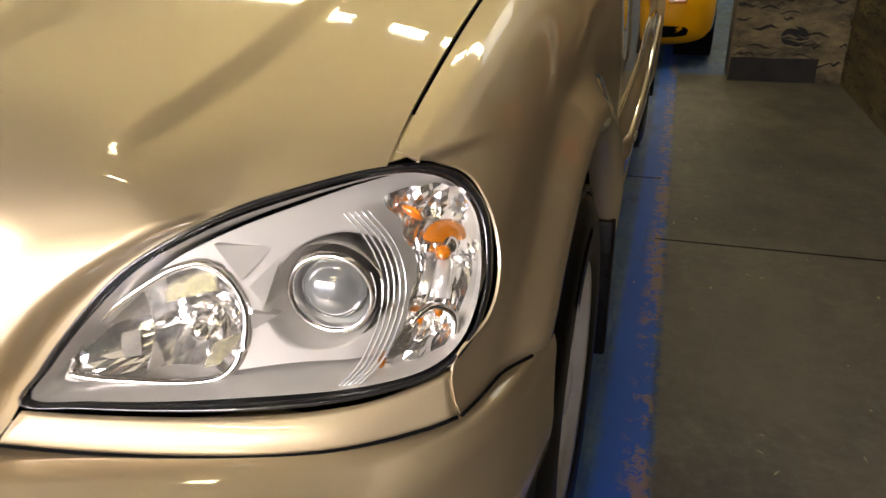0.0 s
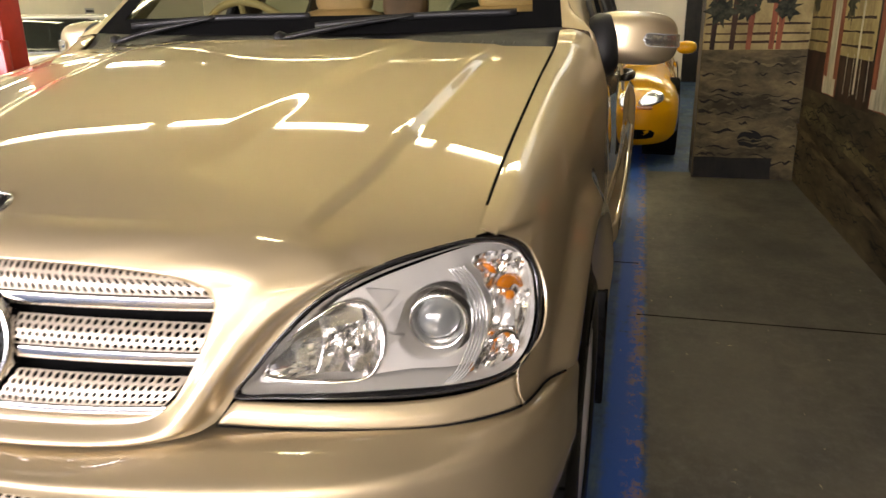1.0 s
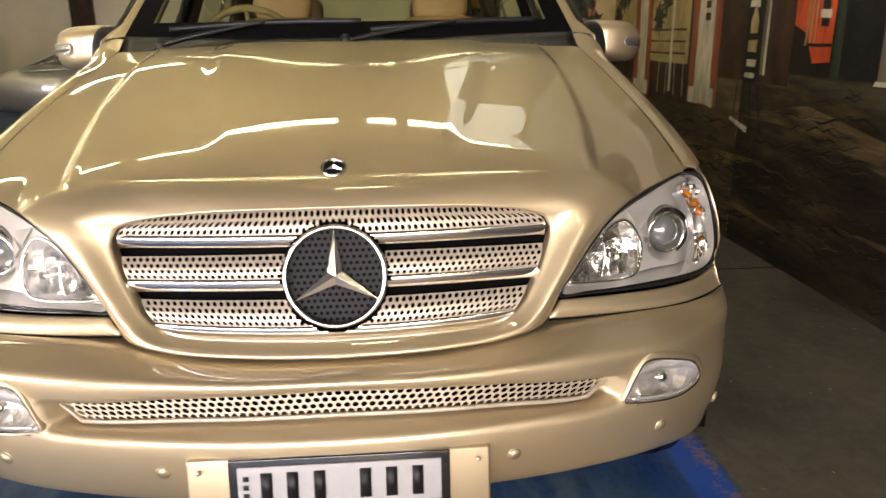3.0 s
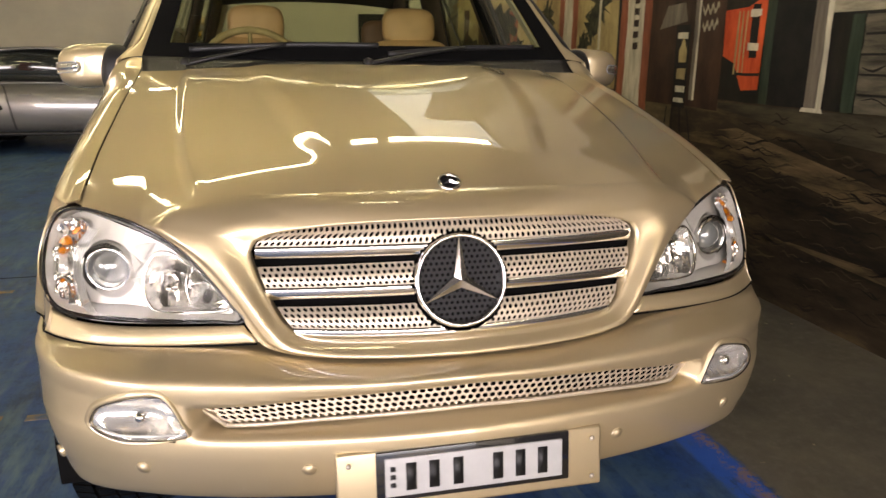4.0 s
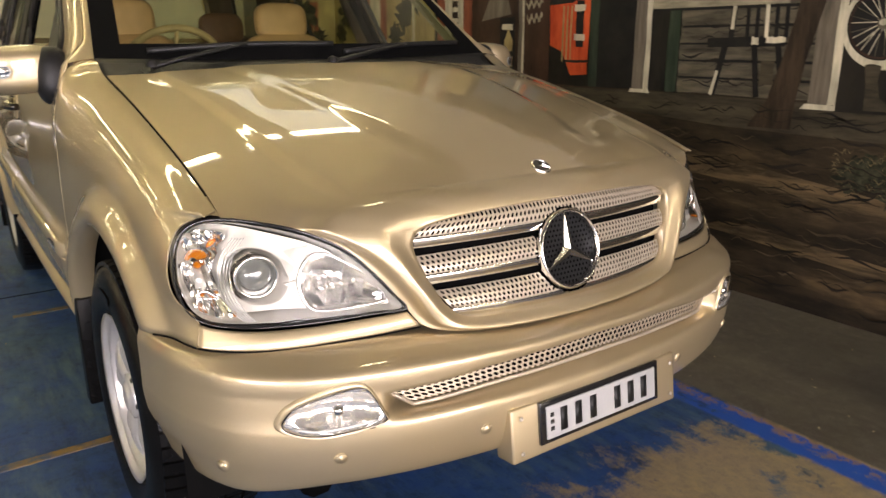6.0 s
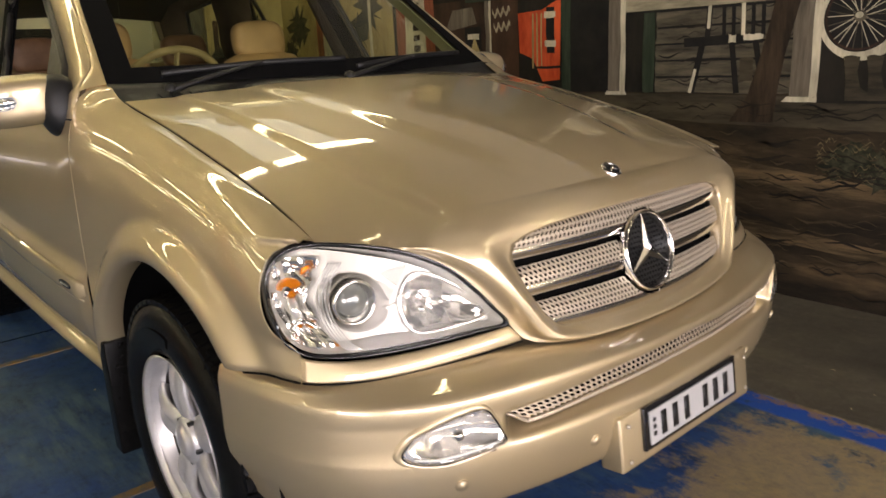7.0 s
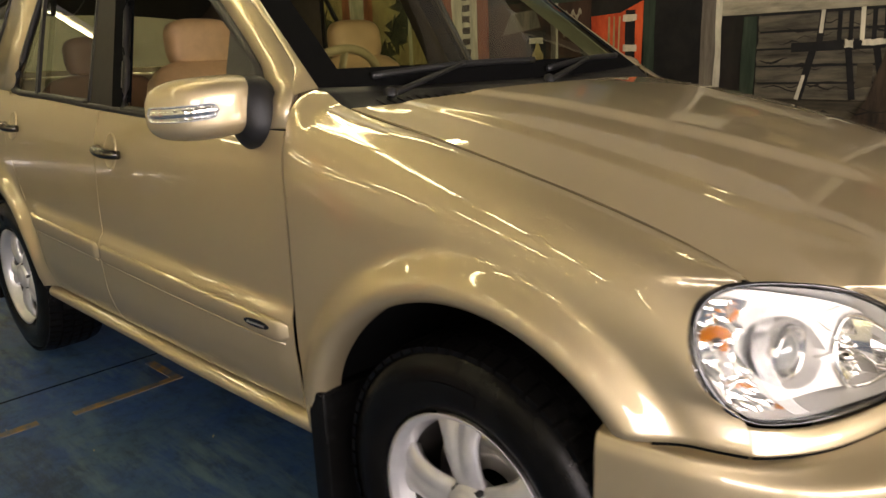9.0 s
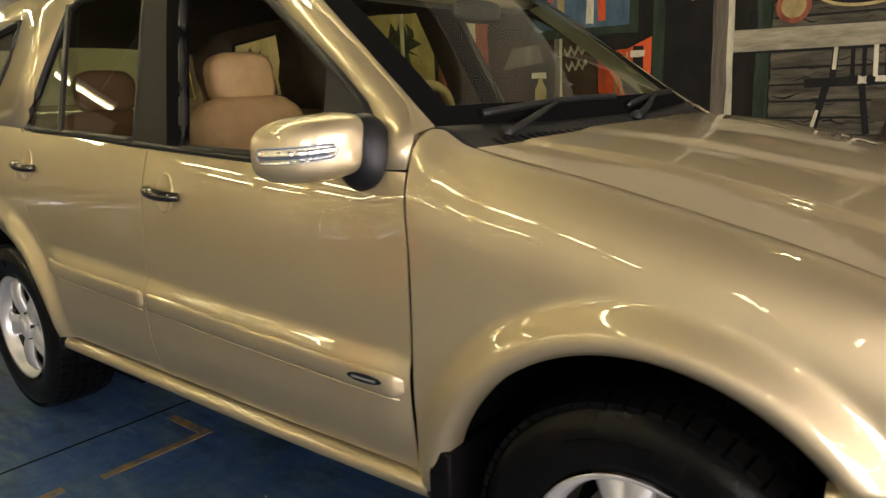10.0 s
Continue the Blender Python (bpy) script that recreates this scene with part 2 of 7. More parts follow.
def hood_z(x, y):
    a = abs(x)
    c, e = zc_hood(y), ze_hood(y)
    xo, xi = x_outer(y), x_inner(y)
    fade = 1 - smoothstep(0.9, 1.2, y)
    c -= 0.0145 * (0.35 + 0.65 * fade) + 0.0095 * smoothstep(0.1, 0.3, y) * (0.5 + 0.5 * fade)
    z = c - (c - e) * (a / SEAM) ** 2.3
    z += 0.0145 * smoothstep(0.015, -0.015, a - xo) * (1 - (a / SEAM) ** 6) * (0.35 + 0.65 * fade)
    z += 0.0095 * smoothstep(0.036, -0.034, a - xi) * smoothstep(0.1, 0.3, y) * (0.5 + 0.5 * fade)
    q = (a / SEAM) ** 2
    z += 0.11 * (y - 0.6) * q * (1 - q) * smoothstep(0.15, 0.35, y) * smoothstep(1.15, 0.8, y)
    return z


def hood_rear(x):
    return 1.075 + 0.115 * (abs(x) / SEAM) ** 2


def grille_y(x, z):
    return -0.03 + 0.27 * x * x + 0.25 * (z - 0.7)


def lamp_y(x, z):
    x = abs(x)
    return 0.0099 + 0.2203 * x ** 2 + 0.2243 * x ** 6 + 0.7877 * (z - 0.72) * x ** 2


# outlines of one side (x, z)
GRILLE = [(0, 0.922), (0.155, 0.920), (0.26, 0.914), (0.345, 0.903), (0.390, 0.888), (0.403, 0.864), (0.396, 0.83), (0.378, 0.785), (0.352, 0.738),
          (0.318, 0.708), (0.26, 0.697), (0.13, 0.692), (0, 0.690)]
LAMP = [(0.421, 0.729), (0.445, 0.765), (0.476, 0.806), (0.520, 0.855), (0.562, 0.884), (0.612, 0.907), (0.672, 0.922), (0.733, 0.9285), (0.772, 0.922),
        (0.800, 0.903), (0.820, 0.870), (0.829, 0.828), (0.830, 0.788), (0.820, 0.750), (0.793, 0.728), (0.735, 0.720), (0.66, 0.7195), (0.56, 0.7235), (0.48, 0.727)]


def half_width(y):
    return _hw(y)


_hw = profile((0.15, 0.79), (0.2, 0.812), (0.3, 0.840), (0.43, 0.850), (0.6, 0.855), (0.9, 0.864), (1.3, 0.886), (2.0, 0.898), (3.2, 0.898), (4.2, 0.86), (4.6, 0.78))
seam_z = profile((0.23, 0.931), (0.35, 0.973), (0.506, 1.020), (0.69, 1.066), (0.91, 1.117), (1.21, 1.180), (1.29, 1.218), (1.4, 1.225), (3.2, 1.25))
belt_z = profile((1.2, 1.13), (1.45, 1.128), (2.3, 1.158), (3.1, 1.20), (4.3, 1.25))
door_x = profile((0.34, 0.015), (0.40, 0.030), (0.47, 0.014), (0.56, 0.005), (0.66, 0.0), (0.8, 0.0), (0.93, 0.006), (1.03, 0.016), (1.10, 0.032), (1.17, 0.058), (1.25, 0.10))
HUB_F, HUB_R, HUB_Z = 0.745, 3.565, 0.365
ARCH = 0.462


def side_x(y, z):
    """Half width of the flank at a place."""
    w = half_width(y)
    body = w - door_x(z)
    # rolled shoulder up to the bonnet seam
    s = seam_z(y)
    t = min(max((s - z) / 0.21, 0), 1)
    roll = SEAM + 0.006 + (w - SEAM - 0.006) * (1 - (1 - t) ** 2.3) ** (1 / 2.3)
    k = smoothstep(1.12, 1.42, y) * (1 - 0.9 * smoothstep(0.10, 0.0, s - z) * smoothstep(1.42, 1.30, y))
    x = roll * (1 - k) + body * k
    if z < 0.62:
        x -= 0.02 * smoothstep(0.62, 0.38, z) * (1 - k)
    for hub in (HUB_F, HUB_R):
        r = math.hypot(y - hub, z - HUB_Z)
        q = (r - ARCH)
        lip = 1 - 0.22 * smoothstep(0.012, 0.0, q)
        x += 0.036 * smoothstep(0.105, 0.022, q) * lip * smoothstep(0.16, 0.36, y) * (1 - 0.5 * smoothstep(0.22, 0.05, s - z))
    return x


def side_point(sx, y, z, off=0.0):
    return Vector((sx * (side_x(y, z) + off), y, z))


def upper_x(y, z):
    b = half_width(y) - door_x(belt_z(y))
    d = z - belt_z(y)
    # the screen pillar turns inwards towards the glass
    s = min(max((y - 1.285 - 1.326 * (z - 1.207)) / 0.12, 0), 1)
    turn = 0.050 * (1 - s) ** 1.5 * smoothstep(1.20, 1.28, z) if y < 2.1 else 0.0
    return b - 0.325 * d - 0.03 * d * d - turn


car = thing("suv_car", "champagne gold metallic off-road wagon with chrome grille", "car")


def on_lamp(sx, x, z, off=0.0):
    return Vector((sx * x, lamp_y(x, z) + off, z))


# bonnet with the grille surround in one skin
def bonnet():
    half_inner = [Vector((x, grille_y(x, z), z)) for x, z in GRILLE]
    H1 = LAMP[5]
    top = [(0.0, 0.098), (0.14, 0.10), (0.27, 0.108), (0.38, 0.122), (0.48, 0.142), (0.56, 0.156)]
    top3 = [Vector((x, y, hood_z(x, y))) for x, y in top]
    h1 = Vector((H1[0], lamp_y(*H1), H1[1]))
    lower = [Vector((x, lamp_y(x, z), z)) for x, z in (LAMP[4], LAMP[3], LAMP[2], LAMP[1], LAMP[0])]
    chin = [Vector(p) for p in ((0.398, 0.034, 0.694), (0.365, 0.004, 0.683), (0.29, -0.022, 0.674), (0.15, -0.041, 0.667), (0, -0.047, 0.664))]
    n_top, n_low, n_chin = 120, 14, 20
    out_top = curve(top3 + [h1], n_top)
    out_low = curve([h1] + lower, n_low)[1:]
    out_chin = curve([lower[-1]] + chin, n_chin)[1:]
    outer = out_top + out_low + out_chin
    # inner outline matched piece by piece
    in_top = curve(half_inner[:5], n_top)
    in_low = curve(half_inner[4:9], n_low)[1:]
    in_chin = curve(half_inner[8:], n_chin)[1:]
    inner = in_top + in_low + in_chin
    vs, fs = [], []
    kk = 20
    for sx in (1, -1):
        base = len(vs)
        n = len(outer)
        for j in range(n):
            o, i = outer[j], inner[j]
            f = 0.43 * j / n_top if j <= n_top else 0.43 + 0.57 * (j - n_top) / (n - 1 - n_top)
            leg = smoothstep(0.30, 0.46, f)
            chinness = smoothstep(0.66, 0.8, f)
            nrm = Vector((0.05, -0.75, 0.66)).lerp(Vector((0.28, -0.95, 0.12)), leg).lerp(Vector((0, -1, -0.15)), chinness).normalized()
            bul = 0.010 + 0.020 * leg - 0.014 * chinness
            for k in range(kk + 1):
                t = k / kk
                round_h = 4 * t * (1 - t) * (1.15 - 0.3 * t)
                tc = 0.04 + 0.26 * smoothstep(0.36, 0.60, f)
                step_h = 1.08 * smoothstep(tc - 0.15, tc + 0.15, t) * (1 - smoothstep(0.60, 1.02, t) ** 1.2) * min(1, 8 * t)
                ww = smoothstep(0.33, 0.47, f) * (1 - chinness)
                p = o.lerp(i, t) + nrm * (bul * (round_h * (1 - ww) + step_h * ww))
                vs.append(Vector((sx * p.x, p.y, p.z)))
            # rolled lip into the grille
            for d in (0.006, 0.016, 0.03):
                vs.append(Vector((sx * (i.x * (1 - 0.25 * d)), i.y + d * 1.0, i.z + (0.794 - i.z) * d * 0.4)))
        m = kk + 4
        for j in range(n - 1):
            for k in range(m - 1):
                fs.append((base + j * m + k, base + (j + 1) * m + k, base + (j + 1) * m + k + 1, base + j * m + k + 1))
    # bonnet field
    nb = 100
    front = list(out_top)
    lamp_top = curve([h1] + [Vector((x, lamp_y(x, z), z)) for x, z in (LAMP[6], LAMP[7])], 18)[1:]
    front += lamp_top
    for sx in (1, -1):
        base = len(vs)
        for p in front:
            yr = hood_rear(p.x)
            dz = p.z - hood_z(p.x, p.y)
            for k in range(nb + 1):
                t = (k / nb) ** 1.25
                y = p.y + (yr - p.y) * t
                z = hood_z(p.x, y) + dz * math.exp(-(y - p.y) / 0.05)
                vs.append(Vector((sx * p.x, y, z)))
        m = nb + 1
        for j in range(len(front) - 1):
            for k in range(nb):
                fs.append((base + j * m + k, base + (j + 1) * m + k, base + (j + 1) * m + k + 1, base + j * m + k + 1))
    return link_mesh("bonnet", vs, fs, PAINT, car, "gold bonnet with raised centre and rounded grille surround", weld=0.0012, solid=0.004)


bonnet()

# black sheet added under the bonnet, its colour standing for the shade in the gaps
vs, fs = grid(lambda u, v: Vector(((u * 2 - 1) * 0.77, 0.31 + v * 0.93, hood_z(min(abs(u * 2 - 1) * 0.77, 0.74), 0.31 + v * 0.93) - 0.022)), 20, 20)
link_mesh("bonnet_gap_sheet", vs, fs, VOID, car, "black sheet that keeps the bonnet gap dark")


def corner_panel(sx):
    """The painted panel that closes the corner between bonnet, wing and lamp."""
    def at(u, v):
        x = 0.685 + 0.095 * u
        y0 = lamp_y(x, 0.925) + 0.006
        y = y0 + (0.335 - y0) * v
        return Vector((sx * x, y, hood_z(min(x, 0.74), y) - 0.010 - 0.05 * max(0.0, x - 0.74)))
    vs, fs = grid(at, 10, 8)
    link_mesh("corner_panel", vs, fs, PAINT, car, "gold panel below the bonnet corner")


corner_panel(1)
corner_panel(-1)


# wings with flared arches
def wing(sx):
    front = curve([(0.204, 0.686, 0.455), (0.206, 0.700, 0.456), (0.222, 0.738, 0.47), (0.262, 0.770, 0.49), (0.288, 0.808, 0.51), (0.303, 0.850, 0.54), (0.307, 0.885, 0.57),
                   (0.303, 0.910, 0.59), (0.287, 0.9245, 0.61), (0.256, 0.9355, 0.63)], 40)
    seam = [Vector((0.256 + (1.286 - 0.256) * k / 50, seam_z(0.256 + (1.286 - 0.256) * k / 50) - 0.0008, 0.63 + 0.68 * k / 50)) for k in range(1, 51)]
    rear = curve([(1.286, 1.214, 1.31), (1.285, 1.10, 1.39), (1.270, 0.95, 1.47), (1.268, 0.80, 1.55), (1.272, 0.64, 1.64), (1.27, 0.52, 1.71), (1.262, 0.41, 1.77)], 20)[1:]
    left = [Vector((p.x, p.y, 0)) for p in front]
    top = [Vector((front[-1].x, front[-1].y, 0))] + [Vector((p.x, p.y, 0)) for p in seam]
    right = [Vector((p.x, p.y, 0)) for p in reversed([seam[-1]] + rear)]
    low = [Vector((0.204 + (0.424 - 0.204) * k / 10, 0.686 - 0.006 * k / 10, 0)) for k in range(10)]
    for k in range(61):
        ang = math.radians(45.6 + (175.5 - 45.6) * k / 60)
        low.append(Vector((HUB_F - math.cos(ang) * ARCH, HUB_Z + math.sin(ang) * ARCH * 1.02, 0)))
    low.append(Vector((1.262, 0.41, 0)))
    nk, nu = 40, 110
    low, top = curve(low, nu), curve(top, nu)
    left, right = curve(left, nk), curve(right, nk)

    def at(u, v):
        i = round(u * nu)
        t = 1 - (1 - v) ** 1.6
        j = t * nk
        k = min(int(j), nk - 1)
        lp = left[k].lerp(left[k + 1], j - k)
        rp = right[k].lerp(right[k + 1], j - k)
        p = low[i] * (1 - t) + top[i] * t + lp * (1 - u) + rp * u - (low[0] * (1 - u) * (1 - t) + low[-1] * u * (1 - t) + top[0] * (1 - u) * t + top[-1] * u * t)
        if v == 1 and 0 < i < nu:
            return Vector((sx * (SEAM + 0.0035), p.x, seam_z(p.x) - 0.002))
        return side_point(sx, p.x, p.y)
    # the front edge closes on the lamp and its strip
    def lamp_x(y, z):
        lo, hi = 0.55, 0.95
        for _ in range(30):
            mid = (lo + hi) / 2
            lo, hi = (mid, hi) if lamp_y(mid, z) < y else (lo, mid)
        return lo

    def drawn(u, v):
        p = at(u, v)
        if p.y > 0.42 or v == 1:
            return p
        t = 1 - (1 - v) ** 1.6
        j = min(int(t * nk), nk - 1)
        e = left[j].lerp(left[j + 1], t * nk - j)
        d = lamp_x(e.x, e.y) + 0.004 - side_x(e.x, e.y)
        w = math.exp(-((p.y - e.x) / 0.055) ** 2) * smoothstep(0.938, 0.928, p.z)
        return Vector((p.x + sx * d * w, p.y, p.z))
    vs, fs = grid(drawn, nu, nk)
    # dark tube drawn for the shade in the joint between wing and bumper
    joint = [p + Vector((sx * 0.0005, -0.0005, -0.001)) for p in (vs[i * (nk + 1)] for i in range(12)) if p.y < 0.42]
    jv, jf = tube(joint, 0.0022, 6)
    link_mesh("joint_shade", jv, jf, VOID, car, "dark joint between wing and bumper")
    # turned-in arch lip
    base = len(vs)
    for i in range(111):
        p = vs[i * (nk + 1)]
        hub = Vector((p.x, HUB_F, HUB_Z))
        r = (p - hub).normalized()
        vs.append(p - r * 0.012 + Vector((-sx * 0.012, 0, 0)))
        vs.append(p - r * 0.010 + Vector((-sx * 0.06, 0, 0)))
    for i in range(110):
        fs.append((i * (nk + 1), (i + 1) * (nk + 1), base + 2 * i + 2, base + 2 * i))
        fs.append((base + 2 * i, base + 2 * i + 2, base + 2 * i + 3, base + 2 * i + 1))
    return link_mesh("front_wing", vs, fs, PAINT, car, "gold front wing with flared wheel arch", weld=0.0005, solid=0.003)


# painted strip below the lamp
def strip(sx):
    top = curve([(0.424, 0.0, 0.7235), (0.56, 0.0, 0.7185), (0.66, 0, 0.7145), (0.735, 0, 0.715), (0.79, 0, 0.722), (0.806, 0, 0.7285)], 40)
    bot = curve([(0.400, 0.0, 0.690), (0.56, 0.0, 0.684), (0.66, 0, 0.680), (0.735, 0, 0.679), (0.79, 0, 0.681), (0.816, 0, 0.685)], 40)

    def at(u, v):
        a = top[round(u * 40)].lerp(bot[round(u * 40)], v)
        return Vector((sx * a.x, lamp_y(a.x, a.z) - 0.002 - (0.005 * math.sin(math.pi * v) + 0.006 * v) * (1 - 0.9 * smoothstep(0.70, 0.80, a.x)), a.z))
    # dark tube drawn for the shade under the lamp strip
    jv, jf = tube([at(k / 40, 1.0) + Vector((0, -0.0005, -0.001)) for k in range(41)], 0.0022, 6)
    link_mesh("joint_shade", jv, jf, VOID, car, "dark joint between lamp strip and bumper")
    vs, fs = grid(at, 40, 8)
    return link_mesh("lamp_strip", vs, fs, PAINT, car, "gold strip below the headlight", solid=0.02)


# bumper: swept along its plan, from the middle to the arch
PLAN = curve([(0, -0.118, 0), (0.16, -0.112, 0), (0.316, -0.094, 0), (0.47, -0.064, 0), (0.622, -0.016, 0), (0.722, 0.045, 0), (0.80, 0.125, 0), (0.850, 0.23, 0), (0.872, 0.33, 0), (0.884, 0.43, 0)], 200)
mesh_top = profile((0, 0.630), (0.27, 0.620), (0.43, 0.606), (0.53, 0.601), (0.9, 0.60))
mesh_bot = profile((0, 0.572), (0.27, 0.566), (0.46, 0.556), (0.53, 0.556), (0.9, 0.556))


FOG = [(0.532, 0.549), (0.541, 0.570), (0.554, 0.598), (0.570, 0.620), (0.592, 0.6245), (0.63, 0.617), (0.668, 0.604), (0.695, 0.590), (0.711, 0.570), (0.717, 0.550), (0.700, 0.536), (0.655, 0.5285), (0.592, 0.535), (0.548, 0.5415)]


def tuck(z):
    """How far the lower bumper draws in below its edge."""
    return 0.020 * (max(0.0, 0.53 - z) / 0.135) ** 1.2


def bumper_profile(x):
    """Rows of (inward, height) at half width x."""
    a = abs(x)
    rec = 1 - smoothstep(0.486, 0.540, a)
    side = smoothstep(0.70, 0.88, a)
    topz = 0.662 + 0.022 * smoothstep(0.12, 0.54, a) - 0.004 * smoothstep(0.5, 0.8, a) - 0.004 * side
    mt, mb = mesh_top(a), mesh_bot(a)
    h, k = topz - mt - 0.008, 1 - 0.85 * side
    rows = [(0.16 - 0.12 * side, topz + 0.001), (0.088 - 0.06 * side, topz - 0.01 * h)]
    rows += [(d * k, topz - q * h) for d, q in ((0.066, 0.07), (0.051, 0.155), (0.037, 0.24), (0.024, 0.32), (0.014, 0.40), (0.0085, 0.48), (0.0062, 0.58), (0.0056, 0.70), (0.0060, 0.84), (0.0075, 1.0))]
    flat = 1 - rec
    rows += [(0.012 * rec + 0.0075 * k * flat, mt), (0.055 * rec + 0.007 * k * flat, mt - 0.004), (0.065 * rec + 0.0068 * k * flat, mt - 0.012)]
    rows += [(0.065 * rec + 0.006 * k * flat, mb + 0.008), (0.055 * rec + 0.0055 * k * flat, mb), (0.013 * rec + 0.004 * k * flat, 0.545), (0.005 * rec + 0.003 * k * flat, 0.539), (0.0015 * k, 0.530)]
    low = 0.395 - 0.03 * smoothstep(0.62, 0.85, a)
    rows += [(-0.001, 0.50), (0.0, 0.46), (0.004, 0.43), (0.010, low + 0.015), (0.020, low + 0.003), (0.04, low), (0.09, low + 0.002)]
    return [(d + tuck(z), z) for d, z in rows]


def bumper():
    n = 200
    pts = [(-p.x, p.y) for p in reversed(PLAN[1:])] + [(p.x, p.y) for p in PLAN]
    vs, m = [], 0
    for i, (x, y) in enumerate(pts):
        a, b = pts[max(i - 1, 0)], pts[min(i + 1, len(pts) - 1)]
        t = Vector((b[0] - a[0], b[1] - a[1], 0)).normalized()
        nin = Vector((-t.y, t.x, 0))
        rows = bumper_profile(x)
        cz = curve([(r[0], r[1], 0) for r in rows], 84)
        m = len(cz)
        for q in cz:
            vs.append(Vector((x, y, q.y)) + nin * q.x)
    fs = [(i * m + j, (i + 1) * m + j, (i + 1) * m + j + 1, i * m + j + 1) for i in range(len(pts) - 1) for j in range(m - 1)]

    def in_fog(x, z):
        x, c2 = abs(x), False
        for k in range(len(FOG)):
            (xa, za), (xb, zb) = FOG[k], FOG[k - 1]
            if (za > z) != (zb > z) and x < (xb - xa) * (z - za) / (zb - za) + xa:
                c2 = not c2
        return c2
    fs = [f for f in fs if not in_fog(vs[f[0]].x, vs[f[0]].z)]
    return link_mesh("bumper", vs, fs, PAINT, car, "gold moulded front bumper with a recessed air intake")


bump = bumper()


def plan_at(x):
    """The bumper's face at half width x: y and inward normal for x > 0."""
    a = abs(x)
    i = min(range(len(PLAN) - 1), key=lambda k: abs(PLAN[k].x - a))
    t = (PLAN[i + 1] - PLAN[i]).normalized()
    return PLAN[i].y + (a - PLAN[i].x) * (t.y / max(t.x, 1e-3)), t


# lower mesh in the intake
def intake_place(u, v):
    s = u * 2 - 1
    wide = 0.462 + 0.062 * v
    x = s * wide
    y = plan_at(x)[0] + 0.040
    z = mesh_bot(abs(x)) + 0.002 + (mesh_top(abs(x)) - mesh_bot(abs(x)) - 0.005) * v
    return Vector((x, y + 0.012 * (v - 0.5), z))


# near-black sheet stands for the shade behind the mesh holes
vs, fs = grid(lambda u, v: intake_place(u, v) + Vector((0, 0.014, 0)), 40, 2)
link_mesh("intake_backing", vs, fs, VOID, bump, "black void behind the intake mesh")
vs, fs = perforated(intake_place, 5, 64, 0.40, 1.12)
tagged(link_mesh("intake_mesh", vs, fs, INTAKE, bump, "champagne perforated mesh", smooth=False, solid=0.002), kind="")
fr = [intake_place(u, v) + Vector((0, -0.002, 0)) for u, v in [(i / 30, 0) for i in range(31)] + [(1, 1)] + [(1 - i / 30, 1) for i in range(1, 31)] + [(0, 0)]]
vs, fs = tube(fr, 0.0045, 6)
link_mesh("intake_frame", vs, fs, MESHMET, bump)


# ---------------------------------------------------------------- the car: lamps and grille
def lamp_patch(outline, fn, rings=8, n=90):
    """A filled disc with the outline (x, z), lifted by fn(x, z)."""
    c = curve([(x, 0, z) for x, z in outline], n, closed=True)
    cx, cz = sum(p.x for p in c) / n, sum(p.z for p in c) / n
    vs = [fn(cx, cz)]
    for r in range(1, rings + 1):
        for p in c:
            t = r / rings
            vs.append(fn(cx + (p.x - cx) * t, cz + (p.z - cz) * t))
    fs = [(0, 1 + i, 1 + (i + 1) % n) for i in range(n)]
    for r in range(rings - 1):
        for i in range(n):
            a, b = 1 + r * n, 1 + (r + 1) * n
            fs.append((a + i, b + i, b + (i + 1) % n, a + (i + 1) % n))
    return vs, fs


